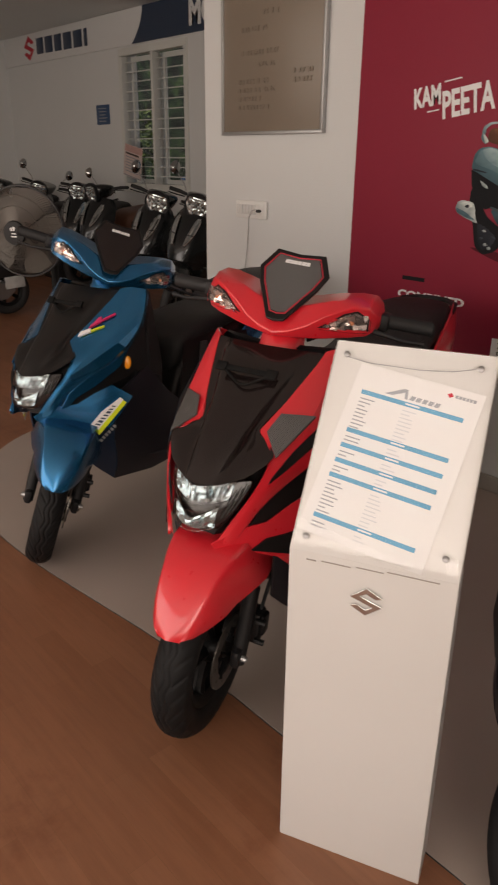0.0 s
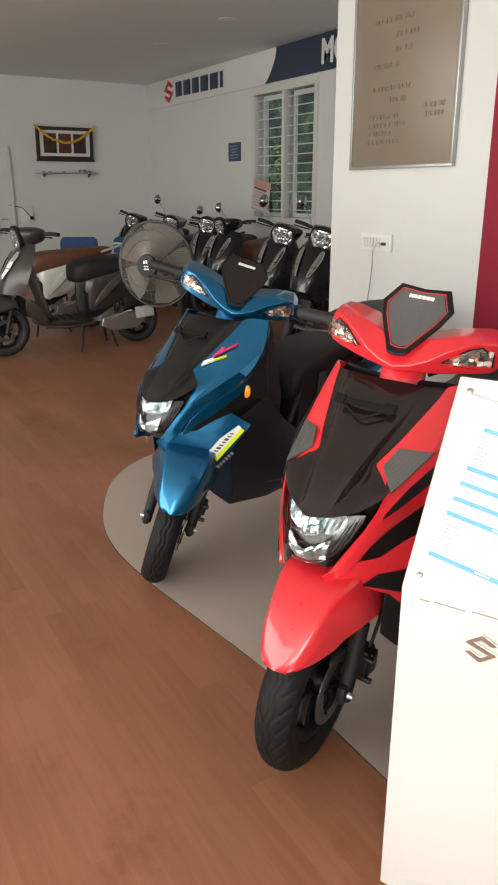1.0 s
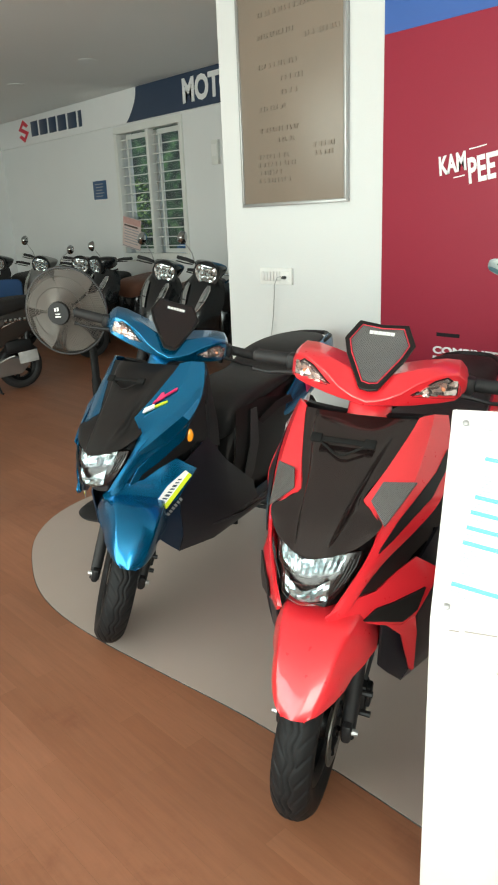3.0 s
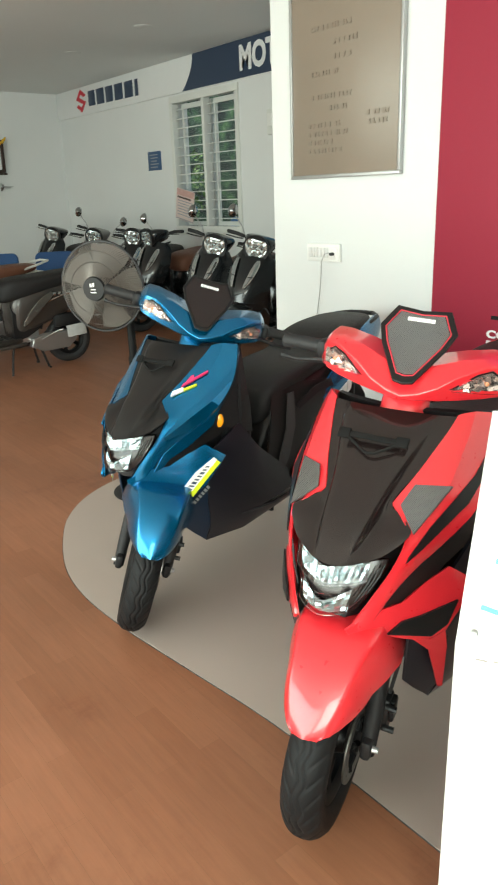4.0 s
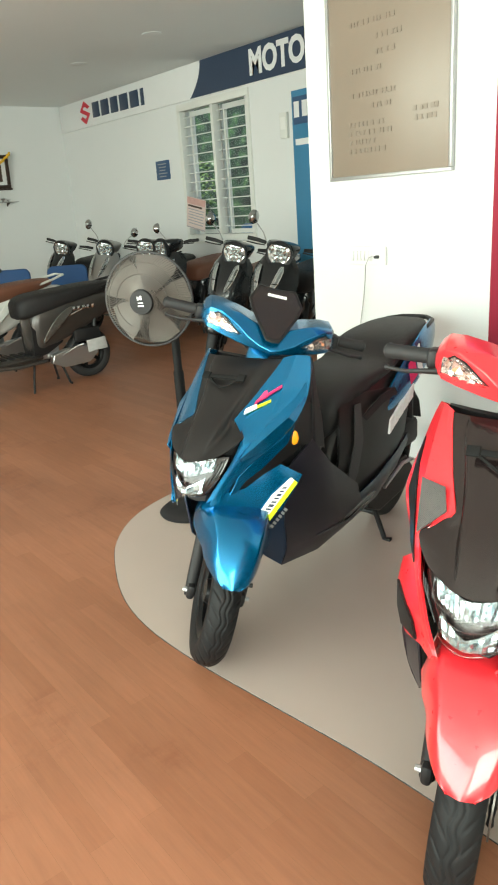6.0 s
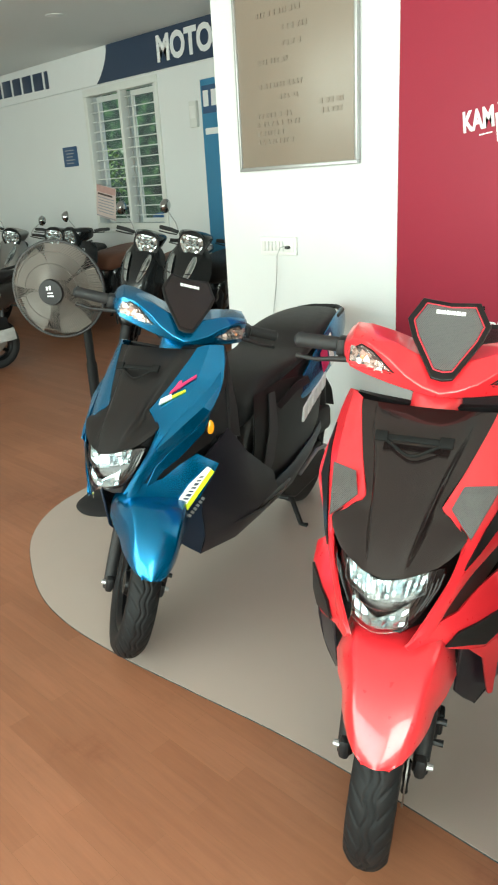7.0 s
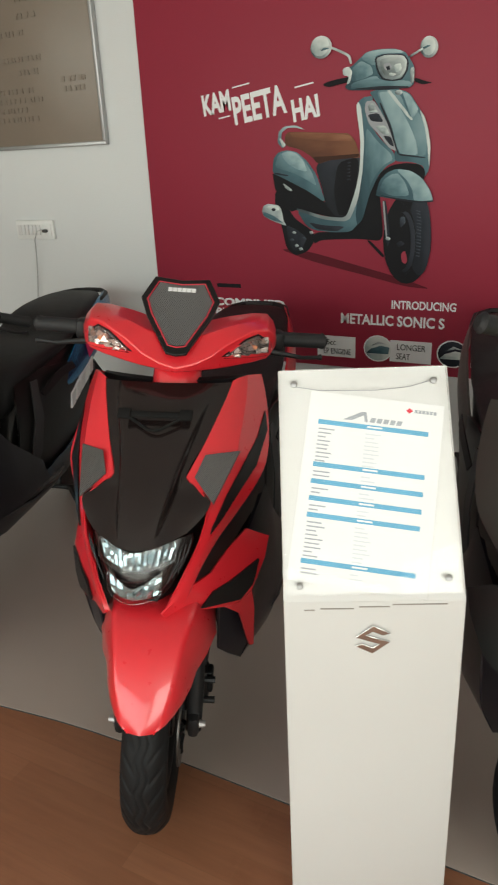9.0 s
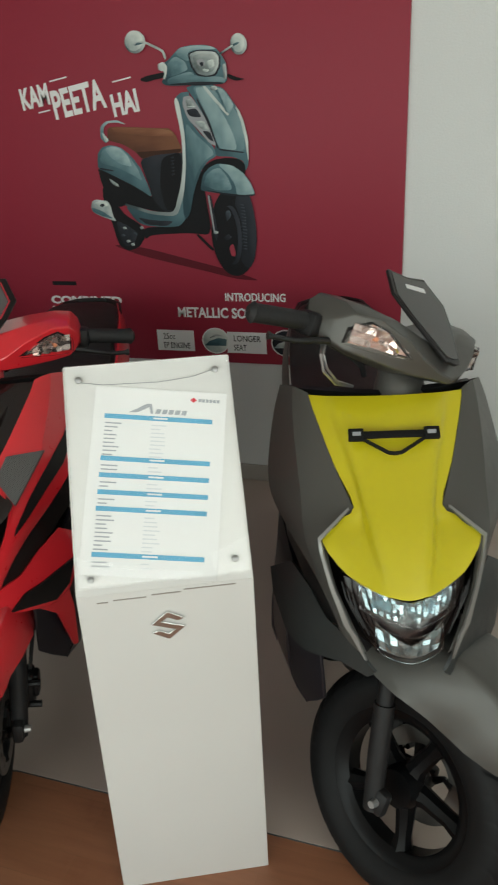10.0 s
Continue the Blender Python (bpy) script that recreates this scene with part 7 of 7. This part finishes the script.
# ---- loose furniture ----
def pedestal_fan():
    f = thing("pedestal_fan", pose(-2.915, 1.852, 0, 0, 0, FAN_TURN), "large black pedestal fan with a round wire guard", "fan")
    part("base", lathe(bmesh.new(), [(0.0, 0.0), (0.155, 0.0), (0.16, 0.012), (0.13, 0.035), (0.04, 0.05), (0.0, 0.05)], n=32), PLASTIC, f, "round black base")
    part("pole", tube(bmesh.new(), [(0, 0, 0.04), (0, 0, 0.70), (0, 0, 0.71), (0, 0, 0.93)], [0.024, 0.024, 0.019, 0.019], 14), CARRIER, f)
    c = Vector((0, -0.25, FAN_Z))
    face = Matrix.Translation(c) @ Matrix.Rotation(radians(90), 4, "X")
    part("motor", on(lathe(bmesh.new(), [(0.0, -0.20), (0.045, -0.19), (0.062, -0.14), (0.062, -0.07), (0.03, -0.05), (0.0, -0.05)], n=20), face), PLASTIC, f)
    part("neck", tube(bmesh.new(), [(0, 0, 0.90), (0, 0.0, FAN_Z - 0.07), (0, -0.05, FAN_Z - 0.01), (0, -0.12, FAN_Z)], [0.024, 0.026, 0.03, 0.03], 10), PLASTIC, f)
    for k in range(5):
        bm = bmesh.new()
        a = 2 * math.pi * k / 5
        rows = []
        for r in (0.04, 0.09, 0.14, 0.185):
            half = 0.30 + 0.24 * math.sin(r / 0.185 * 2.4)
            rows.append([(r * math.cos(a + t), r * math.sin(a + t), 0.03 * (t / 0.6) - 0.01) for t in (-half, 0, half)])
        part("blade", on(grid(bm, rows), face), SMOKE, f, "dusty grey-brown blade", solidify=0.003)
    R = FAN_R
    g = part("wire_guard", on(tube(bmesh.new(), [(R * math.cos(a), R * math.sin(a), 0.0) for a in (2 * math.pi * j / 48 for j in range(48))], 0.006, 6, True), face), DARK_METAL, f, "fine black wire guard")
    for front in (1, -1):
        bm = bmesh.new()
        for k in range(110):
            a = 2 * math.pi * k / 110
            tw = 0.35
            pts = []
            for u in (0.0, 0.35, 0.7, 0.9, 1.0):
                r = 0.045 + (R - 0.045) * u
                ang = a + tw * (1 - u)
                pts.append((r * math.cos(ang), r * math.sin(ang), front * 0.075 * (1 - u ** 4)))
            tube(bm, pts, 0.0014, 3)
        for u in (0.45, 0.75):
            r = 0.045 + (R - 0.045) * u
            tube(bm, [(r * math.cos(a), r * math.sin(a), front * 0.075 * (1 - u ** 4)) for a in (2 * math.pi * j / 36 for j in range(36))], 0.0018, 4, True)
        part("guard_mesh", on(bm, face), WIRE, g)
    part("badge", on(lathe(bmesh.new(), [(0.0, 0.088), (0.048, 0.086), (0.054, 0.070)], n=24), face), PLASTIC, f, "round black centre badge")
    for x, y, w, h in ((-0.010, 0.016, 0.008, 0.014), (0.002, 0.018, 0.008, 0.016), (0.0, -0.002, 0.022, 0.004), (0.0, -0.014, 0.026, 0.005)):
        part("badge_mark", on(boxed((x, y, 0.0875), (w, h, 0.002)), face), WHITE_DECAL, f)


FAN_TURN, FAN_Z, FAN_R = 36.0, 1.066, 0.191
pedestal_fan()


def blue_chair(m):
    c = thing("office_chair", m, "blue upholstered visitor chair with a steel frame", "chair", "visitor chairs")
    rim = [(sx * (0.16 + 0.07 * math.cos(radians(a))), 0.22, 0.68 + sz * (0.11 + 0.07 * math.sin(radians(a)))) for sx, sz, arc in ((1, 1, range(0, 91, 15)), (-1, 1, range(90, -1, -15)), (-1, -1, range(0, 91, 15)), (1, -1, range(90, -1, -15))) for a in arc]
    part("backrest", plate(bmesh.new(), rim, 0.05, (0, -1, 0)), CHAIR_BLUE, c, bevel=0.012)
    part("seat", boxed((0, 0.0, 0.45), (0.46, 0.44, 0.06), 0.02), CHAIR_BLUE, c)
    for s in (-1, 1):
        part("leg", tube(bmesh.new(), [(s * 0.21, -0.2, 0.011), (s * 0.21, -0.2, 0.43), (s * 0.21, 0.2, 0.43), (s * 0.21, 0.2, 0.011)], 0.011, 8), DARK_METAL, c)
        part("back_post", tube(bmesh.new(), [(s * 0.19, 0.19, 0.43), (s * 0.19, 0.25, 0.78)], 0.011, 8), DARK_METAL, c)
    return c


blue_chair(pose(-8.45, 3.22, 0, 0, 0, 60))
blue_chair(pose(-8.1, 3.78, 0, 0, 0, 60))


# ---- the specification stand ----
def spec_stand():
    turn = 25.2
    m = pose(-0.351, 1.114, 0, 0, 0, turn)
    s = thing("information_stand", m, "white laminate lectern stand with a tilted specification sheet", "display stand")
    w = 0.302
    knee, top_y, top_z = 0.713, 0.238, 1.046
    # front face at y = 0; the head leans back from the knee
    part("front_panel", boxed((0, 0.008, knee / 2), (w, 0.016, knee), 0.002), STAND_WHITE, s)
    for k in (-1, 1):
        part("side_panel", plate(bmesh.new(), [(k * (w / 2 - 0.012), 0.016, 0.0), (k * (w / 2 - 0.012), 0.016, knee), (k * (w / 2 - 0.012), 0.06, knee), (k * (w / 2 - 0.012), 0.10, 0.0)], 0.012, (k, 0, 0)), STAND_WHITE, s)
    lean = math.degrees(math.atan2(top_y, top_z - knee))
    ln = math.hypot(top_y, top_z - knee)
    head = Matrix.Translation((0, 0, knee)) @ Matrix.Rotation(radians(90 - lean), 4, "X")
    part("head_panel", on(boxed((0, ln / 2, -0.008), (w, ln, 0.016), 0.002), head), STAND_WHITE, s, "tilted white head panel")
    part("back_strut", boxed((0, 0.13, 0.40), (w * 0.8, 0.012, 0.80), 0.002), STAND_WHITE, s)
    part("foot", boxed((0, 0.112, 0.012), (w * 0.90, 0.176, 0.024), 0.003), STAND_WHITE, s)
    cover = part("acrylic_cover", on(boxed((0, ln / 2 + 0.004, 0.006), (w - 0.008, ln - 0.012, 0.004), 0.001), head), LENS, s, "clear acrylic cover sheet")
    cover.visible_shadow = False
    for x, y in ((-0.123, 0.026), (0.123, 0.036), (-0.123, ln - 0.03), (0.123, ln - 0.03)):
        part("screw", on(lathe(bmesh.new(), [(0.006, 0.008), (0.006, 0.012), (0.003, 0.014), (0.0, 0.014)], Matrix.Translation((x, y, 0)), 12), head), STEEL, s, "round steel screw")
    sheet_m = head @ pose(-0.032, -0.002, 0.0015, 0, 0, -9.0)
    pw, ph, py = 0.235, 0.335, 0.022
    pp = part("spec_sheet", sheet(bmesh.new(), rect(-pw / 2, py, pw / 2, py + ph), sheet_m, 0.0008), PAPER, s, "printed white specification sheet")
    up = lambda k: sheet_m @ Matrix.Translation((0, 0, 0.0008 + 0.0003 * k))
    for v in (0.276, 0.199, 0.169, 0.139, 0.110, 0.031):
        part("blue_bar", sheet(bmesh.new(), rect(-0.098, py + v, 0.094, py + v + 0.0085), up(1), 0.0004), PRINT_BLUE, pp, "blue table heading bar")
        part("text_bar", sheet(bmesh.new(), rect(-0.012, py + v + 0.003, 0.014, py + v + 0.006), up(3), 0.0003), PAPER, pp)
    rng = random.Random(6)
    for v0, n in ((0.2665, 9), (0.1895, 2), (0.1595, 2), (0.1295, 2), (0.1005, 9), (0.0215, 2)):
        for k in range(n):
            v = py + v0 - k * 0.0072
            a = 0.014 + rng.uniform(0, 0.018)
            part("text_bar", sheet(bmesh.new(), rect(-0.096, v, -0.096 + a, v + 0.0024), up(1), 0.0003), PRINT_GREY, pp)
            part("text_bar", sheet(bmesh.new(), rect(-0.014, v, -0.014 + rng.uniform(0.012, 0.03), v + 0.0022), up(1), 0.0003), PRINT_SOFT, pp)
    part("name_block", sheet(bmesh.new(), [(x, py + y) for x, y in ((-0.056, 0.289), (-0.024, 0.307), (-0.016, 0.307), (-0.012, 0.289), (-0.017, 0.289), (-0.020, 0.301), (-0.040, 0.290))], up(1), 0.0003), PRINT_GREY, pp)
    for k in range(5):
        x = -0.009 + 0.0115 * k
        part("name_block", sheet(bmesh.new(), [(x, py + 0.2895), (x + 0.0085, py + 0.2895), (x + 0.011, py + 0.298), (x + 0.0025, py + 0.298)], up(1), 0.0003), PRINT_GREY, pp)
    part("red_mark", sheet(bmesh.new(), [(0.052, py + 0.319), (0.058, py + 0.324), (0.064, py + 0.319), (0.058, py + 0.314)], up(1), 0.0003), PRINT_RED, pp)
    for k in range(6):
        part("name_block", sheet(bmesh.new(), rect(0.067 + 0.0065 * k, py + 0.316, 0.0722 + 0.0065 * k, py + 0.322), up(1), 0.0003), PRINT_GREY, pp)
    # worn edge along the fold
    for k, (x, dash) in enumerate(((-0.108, 0.018), (-0.062, 0.055), (0.0, 0.05), (0.075, 0.09))):
        part("seam", boxed((x, -0.0008, knee - 0.010 + 0.05 * x), (dash, 0.0024, 0.0014)), SKIRT, s, "worn seam below the fold")
    part("crack", on(tube(bmesh.new(), [(-0.123, ln - 0.034, 0.009), (-0.08, ln - 0.042, 0.0088), (0.02, ln - 0.045, 0.0088), (0.08, ln - 0.040, 0.0088), (0.118, ln - 0.030, 0.009)], 0.0006, 5), head), PRINT_GREY, s, "hairline crack in the cover")
    e = Matrix.Translation((-0.002, -0.0012, 0.640)) @ Matrix.Rotation(radians(90), 4, "X") @ Matrix.Diagonal((0.115, 0.115, 1, 1))
    part("emblem", sheet(bmesh.new(), EMBLEM, e, 0.005), CHROME_EMBLEM, s, "bright angular emblem", bevel=0.001)
    return s


PRINT_SOFT = material("printed_soft_grey", (0.52, 0.53, 0.55), 0.6, vary=0.05)
spec_stand()
